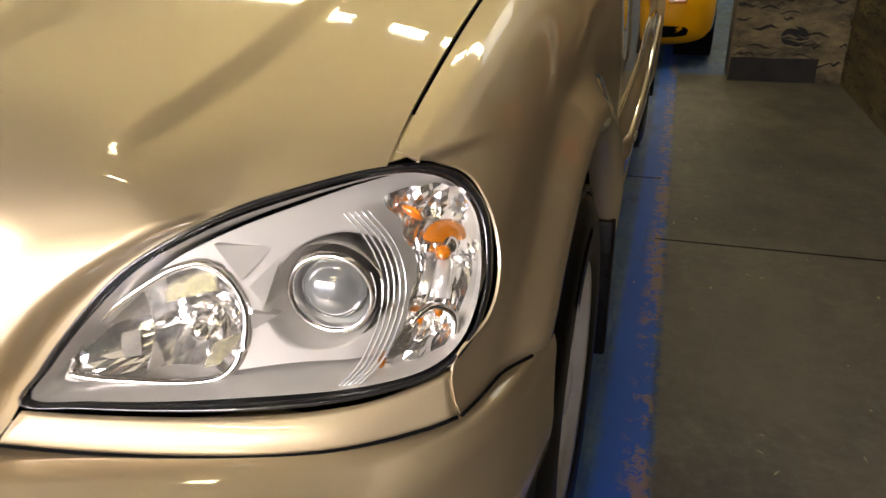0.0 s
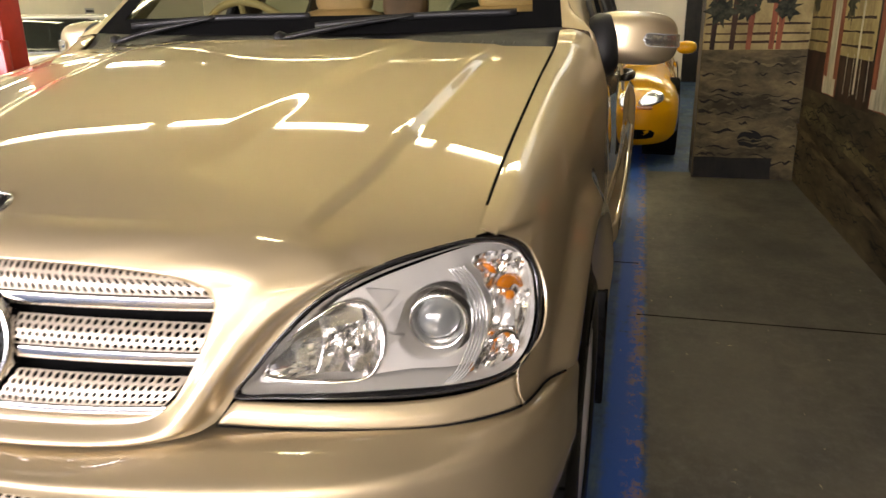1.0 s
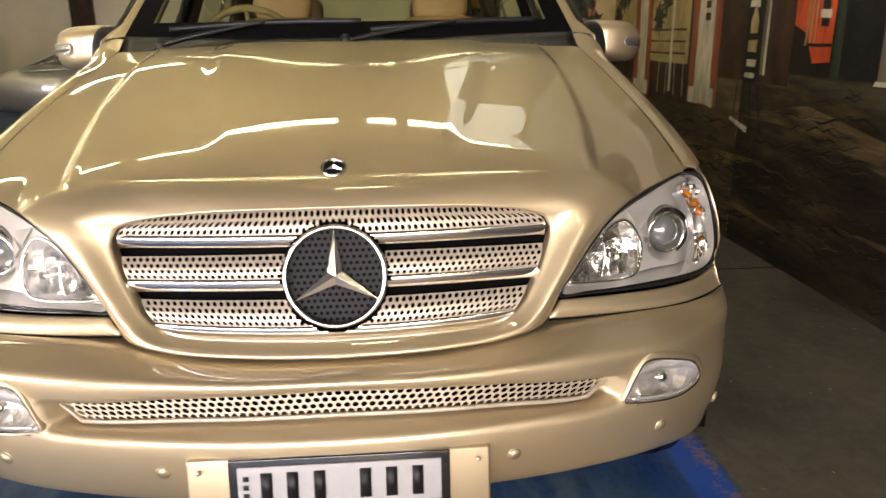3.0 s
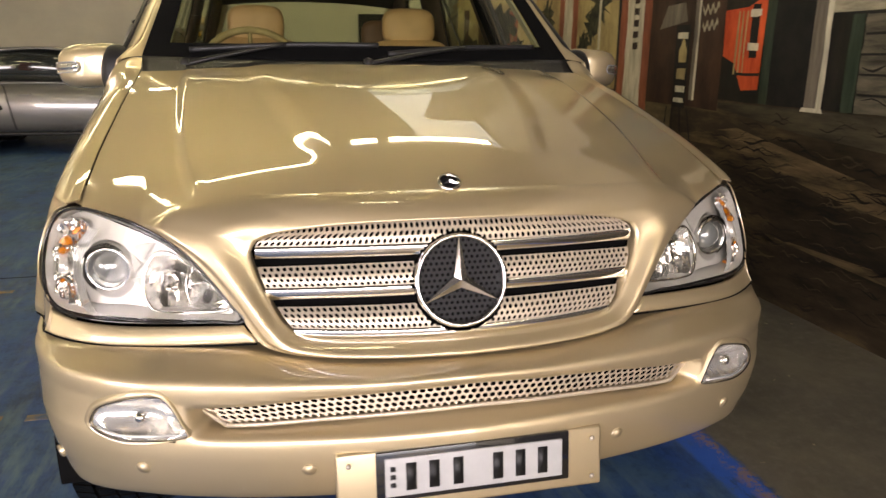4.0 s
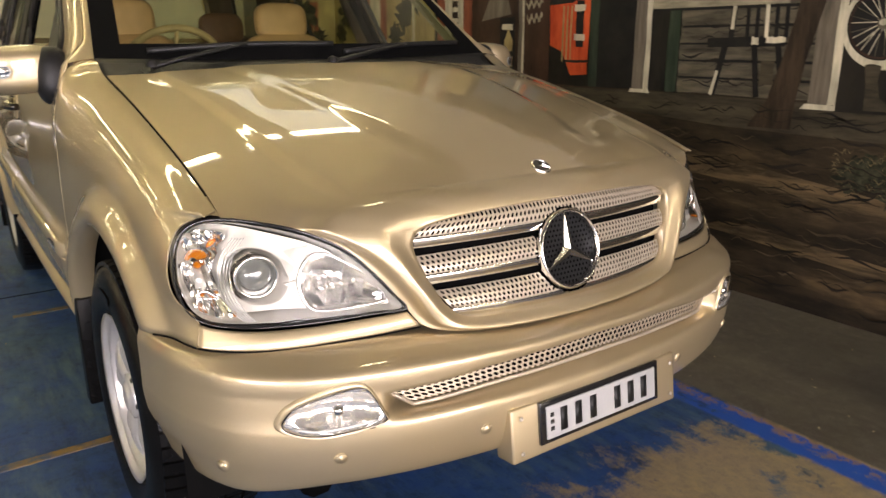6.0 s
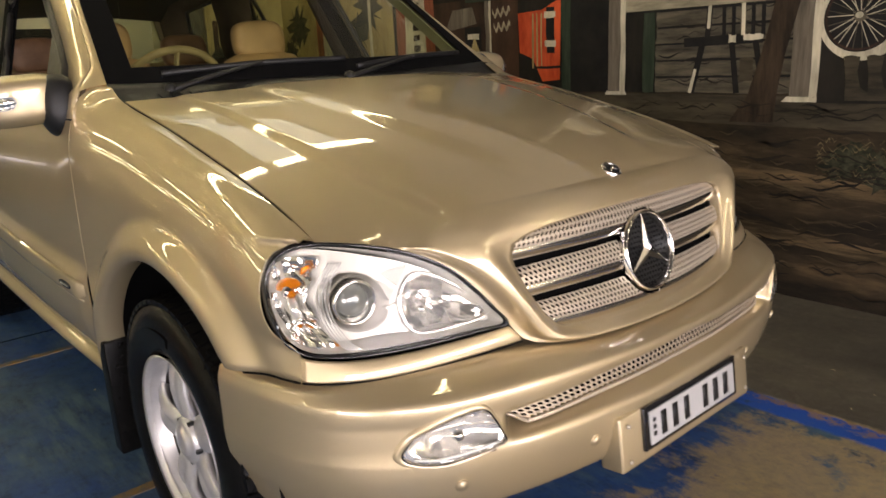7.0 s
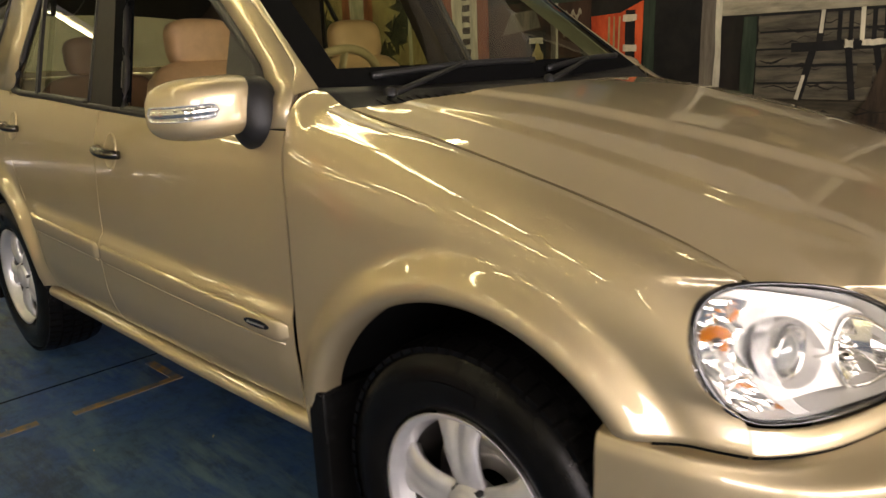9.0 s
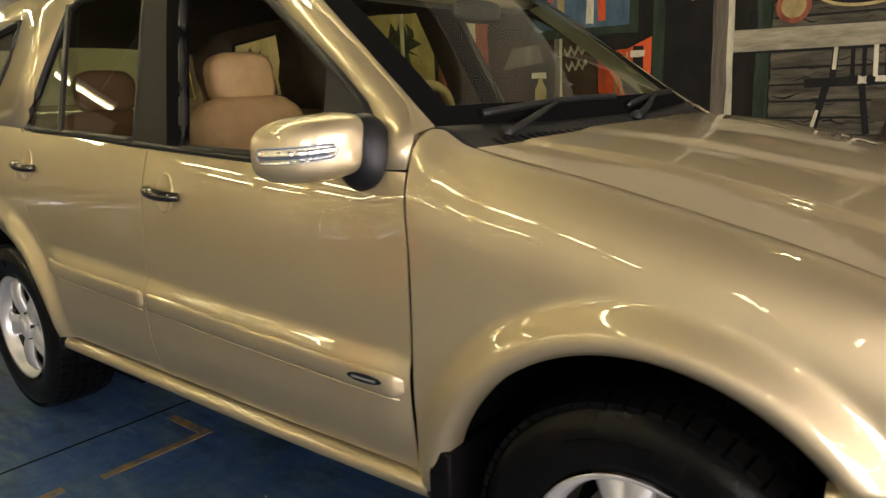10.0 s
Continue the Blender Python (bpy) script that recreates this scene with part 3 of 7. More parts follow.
def headlight(sx):
    lamp = new("headlight")
    lamp.parent = car
    tagged(lamp, "clear almond headlight with projector, round reflector and amber indicator")
    # black rubber edge and deep tray
    n = 120
    c = curve([(x, 0, z) for x, z in LAMP], n, closed=True)
    cx, cz = 0.655, 0.815

    def inset(p, d):
        v = Vector((p.x - cx, 0, p.z - cz))
        return Vector((p.x, 0, p.z)) - v.normalized() * d
    rim = []
    for p in c:
        for d, off in ((-0.0005, 0.004), (0.0, -0.002), (0.0024, -0.0032), (0.0048, -0.0015), (0.0056, 0.012)):
            q = inset(p, d * (1 + 0.25 * smoothstep(0.80, 0.90, p.z)))
            rim.append(on_lamp(sx, q.x, q.z, off))
    fs = [(i * 5 + j, ((i + 1) % n) * 5 + j, ((i + 1) % n) * 5 + j + 1, i * 5 + j + 1) for i in range(n) for j in range(4)]
    link_mesh("seal", rim, fs, GLOSSBLACK, lamp, "black rubber lamp seal")
    cl = [(inset(p, 0.0065).x, inset(p, 0.0065).z) for p in c]
    vs, fs = lamp_patch(cl[::3], lambda x, z: on_lamp(sx, x, z, -0.002))
    lens = link_mesh("lens", vs, fs, LENS, lamp, "clear lens")
    lens.visible_shadow = False
    # tray: a wall that runs back and a floor
    vs = []
    for p in c:
        for d, off in ((0.010, 0.004), (0.016, 0.02), (0.022, 0.05), (0.026, 0.075)):
            q = inset(p, d)
            vs.append(on_lamp(sx, q.x, q.z, off))
    fs = [(i * 4 + j, ((i + 1) % n) * 4 + j, ((i + 1) % n) * 4 + j + 1, i * 4 + j + 1) for i in range(n) for j in range(3)]
    link_mesh("tray", vs, fs, LAMPGREY, lamp, "satin silver lamp tray")
    cl = [(inset(p, 0.024).x, inset(p, 0.024).z) for p in c]
    P0 = (0.684, 0.808)
    BOWL = [(0.452, 0.747), (0.467, 0.783), (0.494, 0.809), (0.526, 0.832), (0.553, 0.847), (0.580, 0.849), (0.602, 0.828), (0.614, 0.798), (0.612, 0.764),
            (0.597, 0.740), (0.563, 0.734), (0.509, 0.737), (0.470, 0.740)]
    bowl = [(q.x, q.z) for q in curve([(x, 0, z) for x, z in BOWL], 80, closed=True)]

    def inside(x, z):
        c2, j = False, len(bowl) - 1
        for i in range(len(bowl)):
            (xa, za), (xb, zb) = bowl[i], bowl[j]
            if (za > z) != (zb > z) and x < (xb - xa) * (z - za) / (zb - za) + xa:
                c2 = not c2
            j = i
        return c2

    def floor(x, z):
        d = math.hypot(x - P0[0], z - P0[1])
        off = 0.036 + 0.045 * smoothstep(0.056, 0.044, d) + (0.075 if inside(x, z) else 0.0)
        return on_lamp(sx, x, z, off + 0.010 * smoothstep(0.70, 0.76, x) - 0.006 * math.cos(11 * (x - 0.5)))
    vs, fs = lamp_patch(cl[::3], floor, rings=44, n=180)
    link_mesh("housing", vs, fs, LAMPGREY, lamp)
    # projector: chrome ring and a thick lens
    y0 = lamp_y(*P0)
    axis = Vector((sx * 0.18, -1, 0)).normalized()
    q = Vector((0, 0, 1)).rotation_difference(axis)

    def turned(name, prof, mat, center, parent, label="", n=40):
        vs, fs = spin([(a, r) for a, r in prof], n, "z")
        m = Matrix.Translation(center) @ q.to_matrix().to_4x4()
        return link_mesh(name, [m @ v for v in vs], fs, mat, parent, label)
    pc = Vector((sx * P0[0], y0 + 0.046, P0[1]))
    turned("projector_well", [(-0.03, 0.030), (-0.028, 0.052), (0.010, 0.0545)], DARKREF, pc, lamp, "dark projector well")
    turned("projector_ring", [(-0.03, 0.046), (0.004, 0.0475), (0.014, 0.0455), (0.017, 0.042), (0.012, 0.0385), (0.0, 0.036), (-0.004, 0.031)], CHROME, pc, lamp, "chrome projector ring")
    turned("projector_lens", [(-0.006, 0.0345), (0.004, 0.033), (0.012, 0.0275), (0.018, 0.019), (0.021, 0.0095), (0.022, 0.0005)], PROJ, pc, lamp, "thick glass projector lens")
    # main beam bowl: fluted and faceted
    bc = (0.540, 0.788)

    def deep(x, z):
        e = math.hypot((x - bc[0]) / 0.088, (z - bc[1]) / 0.064)
        flute = 0.0045 * math.sin(x * 150 + 0.6) * math.sin(z * 95 + x * 40)
        return on_lamp(sx, x, z, 0.036 + 0.055 * max(0.0, 1 - e * e) + flute * min(1.0, max(0.0, 1.25 - e)))
    vs, fs = lamp_patch(bowl[::4], deep, rings=9, n=44)
    link_mesh("main_reflector", vs, fs, REFLECTOR, lamp, "faceted chrome reflector", smooth=False)
    pts = [on_lamp(sx, x, z, 0.030) for x, z in bowl]
    vs, fs = tube(pts + [pts[0]], 0.0042, 8)
    link_mesh("reflector_rim", vs, fs, CHROME, lamp, "bright reflector rim")
    # upright step between the two halves of the bowl, bulb and its shield
    vs, fs = grid(lambda u, v: on_lamp(sx, 0.522 + 0.006 * u + 0.010 * math.sin(3 * v), 0.742 + 0.088 * v, 0.032 + 0.030 * u), 4, 12)
    link_mesh("reflector_step", vs, fs, REFLECTOR, lamp, solid=0.001)
    rc = on_lamp(sx, 0.563, 0.776, 0.062)
    turned("bulb_shield", [(-0.02, 0.013), (0.004, 0.013), (0.014, 0.011), (0.020, 0.007), (0.022, 0.0005)], CHROME, rc, lamp, "chrome bulb shield")
    turned("bulb_collar", [(-0.018, 0.024), (-0.014, 0.026), (-0.010, 0.022)], DARKREF, rc, lamp)
    for x0, z0, w, h in ((0.476, 0.757, 0.030, 0.011), (0.500, 0.800, 0.024, 0.010), (0.548, 0.822, 0.030, 0.013), (0.585, 0.752, 0.018, 0.010)):
        vs, fs = grid(lambda u, v: on_lamp(sx, x0 + w * (u - 0.5) * 2 * (1 - 0.3 * v), z0 + h * (v - 0.5) * 2 + 0.35 * w * (u - 0.5), 0.047 + 0.012 * v + 0.006 * u), 4, 3)
        link_mesh("reflector_facet", vs, fs, DARKREF, lamp, smooth=False)
    # shaped bridge between bowl and projector
    for tri_pts in (((0.588, 0.868), (0.634, 0.858), (0.612, 0.832)), ((0.618, 0.826), (0.640, 0.848), (0.632, 0.806)), ((0.620, 0.800), (0.640, 0.792), (0.622, 0.784))):
        vs = [on_lamp(sx, x, z, 0.026 + 0.010 * (k == 1)) for k, (x, z) in enumerate(tri_pts)] + [on_lamp(sx, x, z, 0.044) for x, z in tri_pts]
        link_mesh("bridge_facet", vs, [(0, 1, 2), (0, 3, 4, 1), (1, 4, 5, 2), (2, 5, 3, 0)], LAMPGREY, lamp, smooth=False)
    # indicator chamber
    ind = [(0.724, 0.893), (0.765, 0.900), (0.795, 0.886), (0.813, 0.852), (0.819, 0.80), (0.810, 0.757), (0.786, 0.735), (0.738, 0.730), (0.752, 0.765), (0.758, 0.805), (0.750, 0.850)]
    vs, fs = lamp_patch(ind, lambda x, z: on_lamp(sx, x, z, 0.030 + 0.007 * math.sin(z * 120 + x * 30) + 0.005 * math.sin(x * 260 - z * 60)), rings=12, n=54)
    link_mesh("indicator_reflector", vs, fs, REFLECTOR, lamp, "ribbed chrome indicator reflector", smooth=False)
    bm = bmesh.new()
    r = bmesh.ops.create_uvsphere(bm, u_segments=20, v_segments=12, radius=1)
    bmesh.ops.delete(bm, geom=[v for v in bm.verts if v.co.z < -0.05], context="VERTS")
    for v in bm.verts:
        c3 = v.co
        v.co = on_lamp(sx, 0.781 + 0.019 * c3.x, 0.846 + 0.017 * c3.z - 0.10 * c3.x * 0.05, 0.026 + 0.014 * c3.y)
    part("amber_shade", bm, AMBER, lamp, "amber shade over the indicator bulb")
    vs, fs = tube(curve([on_lamp(sx, 0.742, 0.884, 0.024), on_lamp(sx, 0.752, 0.878, 0.020), on_lamp(sx, 0.761, 0.868, 0.022)], 8), lambda t: 0.002 + 0.004 * math.sin(math.pi * t), 8)
    link_mesh("amber_sliver", vs, fs, AMBER, lamp)
    for ax, az, r0, off, mt, nm in ((0.783, 0.835, 0.0095, 0.018, AMBER, "indicator_bulb"), (0.768, 0.775, 0.0045, 0.024, AMBER, "amber_dot"), (0.784, 0.778, 0.0055, 0.024, AMBER, "amber_dot"),
                                    (0.738, 0.740, 0.0045, 0.024, AMBER, "amber_dot"), (0.783, 0.837, 0.014, 0.026, CHROME, "bulb_socket")):
        vs, fs = spin([(-0.012, r0 * 0.9), (0.0, r0), (0.006, r0 * 0.86), (0.011, r0 * 0.5), (0.0125, 0.0005)], 14, "z")
        m = Matrix.Translation(on_lamp(sx, ax, az, off)) @ q.to_matrix().to_4x4()
        link_mesh(nm, [m @ v for v in vs], fs, mt, lamp)
    vs, fs = tube([on_lamp(sx, 0.784, 0.826, 0.024), on_lamp(sx, 0.783, 0.790, 0.024)], lambda t: 0.0085 + 0.003 * t, 10)
    link_mesh("marker_bulb", vs, fs, BULBGLASS, lamp, "clear marker bulb")
    arc = curve([on_lamp(sx, 0.760, 0.772, 0.020), on_lamp(sx, 0.778, 0.786, 0.016), on_lamp(sx, 0.797, 0.772, 0.020), on_lamp(sx, 0.800, 0.750, 0.022)], 14)
    vs, fs = tube(arc, 0.0045, 8)
    link_mesh("marker_shade", vs, fs, CHROME, lamp, "chrome marker shade")
    # fine ribs moulded into the lens in an arc
    for k in range(5):
        pts = curve([on_lamp(sx, x + 0.0048 * (k - 1), z, 0.010) for x, z in ((0.704, 0.889), (0.724, 0.862), (0.737, 0.834), (0.742, 0.805), (0.738, 0.774), (0.726, 0.745), (0.708, 0.726))], 24)
        vs, fs = tube(pts, 0.0012, 5)
        link_mesh("lens_rib", vs, fs, LENS_RIB, lamp, "clear moulded lens rib")
    return lamp


PROJ = material("projector_glass", (0.22, 0.23, 0.22), 0.05, 0.35, coat=1.0, vary=0.15, vscale=20)
LENS_RIB = material("lens_moulding", (0.75, 0.75, 0.72), 0.08, 0.6)


def fog(sx):
    out = FOG
    lamp = new("fog_lamp")
    lamp.parent = car
    tagged(lamp, "clear fog lamp set in the bumper")
    n = 80
    c = curve([(x, 0, z) for x, z in out], n, closed=True)
    cx, cz = 0.622, 0.574

    def face(x, z, off):
        y, t = plan_at(x)
        nin = Vector((-t.y, t.x, 0))
        p = Vector((x, y, z)) + nin * off
        return Vector((sx * p.x, p.y, p.z))

    def inset(p, d):
        v = Vector((p.x - cx, 0, p.z - cz))
        return Vector((p.x, 0, p.z)) - v.normalized() * d
    vs = []
    for p in c:
        for d, off in ((-0.022, 0.012), (-0.015, 0.0055), (-0.009, 0.002), (-0.003, 0.0005), (0.001, 0.006)):
            # narrow towards the intake
            q2 = inset(p, d * (0.3 + 0.7 * smoothstep(0.555, 0.60, p.x)))
            vs.append(face(q2.x, q2.z, off))
    fs = [(i * 5 + j, ((i + 1) % n) * 5 + j, ((i + 1) % n) * 5 + j + 1, i * 5 + j + 1) for i in range(n) for j in range(4)]
    link_mesh("bezel", vs, fs, PAINT, lamp, "gold painted fog lamp bezel")
    vs = []
    for p in c:
        for d, off in ((-0.001, 0.002), (0.001, 0.0), (0.0022, 0.002)):
            q2 = inset(p, d)
            vs.append(face(q2.x, q2.z, off))
    fs = [(i * 3 + j, ((i + 1) % n) * 3 + j, ((i + 1) % n) * 3 + j + 1, i * 3 + j + 1) for i in range(n) for j in range(2)]
    link_mesh("seal", vs, fs, GLOSSBLACK, lamp)
    inner = [(p.x * 0.97 + cx * 0.03, p.z * 0.97 + cz * 0.03) for p in c]
    vs, fs = lamp_patch(inner[::2], lambda x, z: face(x, z, -0.0015 - 0.004 * smoothstep(1.0, 0.2, math.hypot((x - cx) / 0.09, (z - cz) / 0.045))))
    g = link_mesh("lens", vs, fs, LENS, lamp, "clear fog lamp lens")
    g.visible_shadow = False
    def bowl(x, z):
        e = math.hypot((x - cx) / 0.088, (z - cz) / 0.042)
        flute = 0.0012 * math.sin(x * 190 + 0.4) * smoothstep(0.25, 0.6, e)
        return face(x, z, 0.007 + 0.040 * max(0.0, 1 - e * e) ** 0.8 + flute)
    vs, fs = lamp_patch([(p.x * 1.01 - cx * 0.01, p.z * 1.01 - cz * 0.01) for p in c][::2], bowl, rings=14, n=56)
    link_mesh("reflector", vs, fs, FOGREF, lamp, "bright fluted fog lamp reflector")
    # moulded lower edge of the lens
    vs, fs = tube(curve([face(x, z, 0.001) for x, z in ((0.548, 0.552), (0.60, 0.545), (0.66, 0.540), (0.70, 0.547))], 16), 0.0028, 6)
    link_mesh("lens_edge", vs, fs, LENS_RIB, lamp, "bright moulded lower lens edge")
    bm = bmesh.new()
    bmesh.ops.create_uvsphere(bm, u_segments=16, v_segments=10, radius=0.012, matrix=Matrix.Translation(face(0.622, 0.576, 0.016)))
    part("bulb_cap", bm, CHROME, lamp, "chrome bulb cap")
    return lamp


for side in (1, -1):
    wing(side)
    strip(side)
    headlight(side)
    fog(side)

# grille: three perforated slats with chrome lower edges, a black opening and the star
grille = new("grille")
grille.parent = car
tagged(grille, "oval grille with three perforated slats, chrome edges and a large star")
g_in = curve([(x, 0, z) for x, z in GRILLE], 60)
g_loop = [(p.x, p.z) for p in g_in] + [(-p.x, p.z) for p in reversed(g_in[1:-1])]
vs, fs = lamp_patch(g_loop[::2], lambda x, z: Vector((x, grille_y(x, z) + 0.045, z)), rings=3, n=120)
link_mesh("grille_backing", vs, fs, VOID, grille, "black grille backing")
half_at = profile((0.690, 0.25), (0.700, 0.305), (0.72, 0.332), (0.75, 0.356), (0.785, 0.376), (0.83, 0.394), (0.864, 0.401), (0.888, 0.388), (0.903, 0.345), (0.914, 0.27), (0.922, 0.14))


STAR_AT = Vector((0, 0.012, 0.800))


def clear_of_star(vs, fs):
    """Leaves out the faces inside the round seat of the star."""
    return [f for f in fs if sum(math.hypot(vs[i].x, vs[i].z - STAR_AT.z) for i in f) / len(f) > 0.098]


def slat(z0, z1, bow0, bow1, cols, rows, lip):
    def place(u, v):
        s = u * 2 - 1
        zz = z0 + (z1 - z0) * v
        w = half_at(min(zz, 0.898)) - 0.004
        x = s * w
        z = zz + (bow0 + (bow1 - bow0) * v) * (1 - s * s)
        return Vector((x, grille_y(x, z) + 0.016 - 0.010 * math.sin(math.pi * (0.15 + 0.7 * v)) + 0.010 * v, z))
    vs, fs = perforated(place, rows, cols, 0.33, 1.2)
    fs = clear_of_star(vs, fs)
    link_mesh("slat", vs, fs, MESHMET, grille, "champagne perforated grille slat", smooth=False, solid=0.002)
    # chrome lower edge
    n = 120

    def edge(u, v):
        p = place(u, 0)
        a = v * math.pi
        return p + Vector((0, -0.006 * math.sin(a) ** 0.4 + 0.002 + 0.003 * v, -lip * v + 0.001))
    vs, fs = grid(edge, n, 8)
    fs = clear_of_star(vs, fs)
    link_mesh("chrome_edge", vs, fs, CHROME, grille, "polished chrome slat edge", solid=0.003)


slat(0.874, 0.906, 0.002, 0.012, 66, 3, 0.027)
slat(0.797, 0.834, 0.002, 0.006, 64, 4, 0.027)
slat(0.722, 0.759, -0.008, 0.0, 58, 4, 0.026)

star = new("star_emblem")
star.parent = grille
tagged(star, "chrome three-pointed star in a ring over black mesh")
SC = STAR_AT
tilt = Matrix.Translation(SC) @ Matrix.Rotation(radians(-14), 4, "X")
vs, fs = spin([(0.02, 0.092), (-0.004, 0.0955), (-0.013, 0.093), (-0.016, 0.089), (-0.012, 0.0855), (0.004, 0.084), (0.018, 0.0838)], 64, "y")
link_mesh("star_ring", [tilt @ v for v in vs], fs, CHROME, star, "chrome ring")


def disc_place(u, v):
    x, z = (u * 2 - 1) * 0.085, (v * 2 - 1) * 0.085
    r = math.hypot(x, z)
    k = min(1.0, 0.0845 / max(r, 1e-6))
    return tilt @ Vector((x * k, 0.0075, z * k))


vs, fs = perforated(disc_place, 15, 15, 0.30)
link_mesh("star_mesh", vs, fs, STARMESH, star, "black perforated disc", smooth=False)
vs, fs = spin([(0.0105, 0.0), (0.0105, 0.086)], 40, "y")
link_mesh("star_back", [tilt @ v for v in vs], fs, VOID, star)
pts, rays = [], 3
vs = [Vector((0, -0.0105, 0))]
for k in range(3):
    a = math.pi / 2 + 2 * math.pi * k / 3
    b = a + math.pi / 3
    vs.append(Vector((math.cos(a) * 0.086, -0.0045, math.sin(a) * 0.086)))
    vs.append(Vector((math.cos(b) * 0.0150, -0.0055, math.sin(b) * 0.0150)))
fs = [(0, 1 + i, 1 + (i + 1) % 6) for i in range(6)]
n0 = len(vs)
vs += [v + Vector((0, 0.01, 0)) for v in vs[1:7]]
fs += [(1 + i, n0 + i, n0 + (i + 1) % 6, 1 + (i + 1) % 6) for i in range(6)]
link_mesh("star_figure", [tilt @ v for v in vs], fs, CHROME, star, "chrome star", smooth=False)

# small round badge on the bonnet
by = 0.113
slope = math.atan2(hood_z(0, by + 0.03) - hood_z(0, by - 0.03), 0.06)
bt = Matrix.Translation((0, by, hood_z(0, by) - 0.001)) @ Matrix.Rotation(slope, 4, "X")
badge = new("bonnet_badge")
badge.parent = car
tagged(badge, "small round chrome and dark star badge on the bonnet")
vs, fs = spin([(0.0, 0.0255), (0.005, 0.025), (0.007, 0.0225), (0.006, 0.020), (0.005, 0.0195)], 40, "z")
link_mesh("badge_ring", [bt @ v for v in vs], fs, CHROME, badge)
vs, fs = spin([(0.005, 0.020), (0.0055, 0.0005)], 32, "z")
link_mesh("badge_disc", [bt @ v for v in vs], fs, GLOSSBLACK, badge)
vs = [Vector((0, 0, 0.010))]
for k in range(3):
    a = math.pi / 2 + 2 * math.pi * k / 3
    b = a + math.pi / 3
    vs += [Vector((math.cos(a) * 0.019, math.sin(a) * 0.019, 0.006)), Vector((math.cos(b) * 0.004, math.sin(b) * 0.004, 0.0056))]
link_mesh("badge_star", [bt @ v for v in vs], [(0, 1 + i, 1 + (i + 1) % 6) for i in range(6)], CHROME, badge, smooth=False)

# parking sensors
for sx in (1, -1):
    for x, z in ((0.316, 0.476), (0.622, 0.475), (0.815, 0.44)):
        y, t = plan_at(x)
        nin = Vector((-sx * t.y, t.x, 0))
        m = Matrix.Translation(Vector((sx * x, y, z)) + nin * tuck(z)) @ Vector((0, 0, 1)).rotation_difference((-nin + Vector((0, 0, -0.3))).normalized()).to_matrix().to_4x4()
        vs, fs = spin([(-0.004, 0.0135), (0.002, 0.0135), (0.0035, 0.012), (0.003, 0.0095), (0.0045, 0.009), (0.005, 0.0005)], 24, "z")
        link_mesh("parking_sensor", [m @ v for v in vs], fs, PAINT, bump, "round painted parking sensor")

# number plate with its bracket
bracket = new("plate_bracket")
bracket.parent = car
tagged(bracket, "gold plate bracket")
bm = bmesh.new()
box(bm, -0.268, 0.268, -0.118, -0.06, 0.388, 0.512, 0.006)
tiltp = Matrix.Translation((0, -0.118, 0.45)) @ Matrix.Rotation(radians(-7), 4, "X") @ Matrix.Translation((0, 0.118, -0.45))
bmesh.ops.transform(bm, matrix=tiltp, verts=bm.verts)
part("bracket_body", bm, PAINT, bracket)
plate = new("number_plate")
plate.parent = car
tagged(plate, "white number plate with black rim and black characters as bars")
bm = bmesh.new()
box(bm, -0.194, 0.194, -0.127, -0.117, 0.412, 0.512, 0.003)
bmesh.ops.transform(bm, matrix=tiltp, verts=bm.verts)
part("plate_rim", bm, GLOSSBLACK, plate, "black plate surround")
WHITE = material("plate_white", (0.40, 0.40, 0.39), 0.35, vary=0.06, vscale=50)
bm = bmesh.new()
box(bm, -0.178, 0.178, -0.131, -0.126, 0.423, 0.499, 0.002)
bmesh.ops.transform(bm, matrix=tiltp, verts=bm.verts)
part("plate_face", bm, WHITE, plate, "white plate face")
for k, x in enumerate((-0.128, -0.083, -0.036, 0.044, 0.090, 0.136)):
    bm = bmesh.new()
    box(bm, x - 0.010, x + 0.010, -0.1325, -0.1305, 0.434, 0.488, 0.0)
    bmesh.ops.transform(bm, matrix=tiltp, verts=bm.verts)
    part("plate_bar", bm, BLACK, plate, "black character bar")
for z in (0.442, 0.458, 0.474):
    bm = bmesh.new()
    box(bm, -0.168, -0.158, -0.1325, -0.1305, z, z + 0.009, 0.0)
    bmesh.ops.transform(bm, matrix=tiltp, verts=bm.verts)
    part("plate_bar", bm, BLACK, plate, "small dark bar")
for sx in (1, -1):
    for z in (0.41, 0.49):
        vs, fs = spin([(-0.124, 0.005), (-0.126, 0.004), (-0.127, 0.0005)], 12, "y", (sx * 0.245, 0, z))
        link_mesh("bracket_screw", [tiltp @ v for v in vs], fs, SATIN, bracket)


# ---------------------------------------------------------------- the car: flanks, glass, wheels, cabin
seam_y = profile((0.40, 1.269), (0.52, 1.277), (0.64, 1.279), (0.80, 1.275), (0.95, 1.277), (1.10, 1.292), (1.22, 1.294))
rear_y = profile((0.40, 3.082), (0.7, 3.118), (0.8, 3.17), (0.9, 3.245), (1.03, 3.335), (1.2, 3.35))


def flank_panel(name, sx, y0, y1, z0, ztop, label, parent=car, nu=44, nv=44):
    def at(u, v):
        zmid = z0 + v * 0.75
        a, b = y0(zmid), y1(zmid)
        y = a + (b - a) * u
        z = z0 + (ztop(y) - z0) * v
        y = y0(z) + (y1(z) - y0(z)) * u
        return side_point(sx, y, z, ledge(y, z))
    vs, fs = grid(at, nu, nv)
    return link_mesh(name, vs, fs, PAINT, parent, label, solid=0.004)


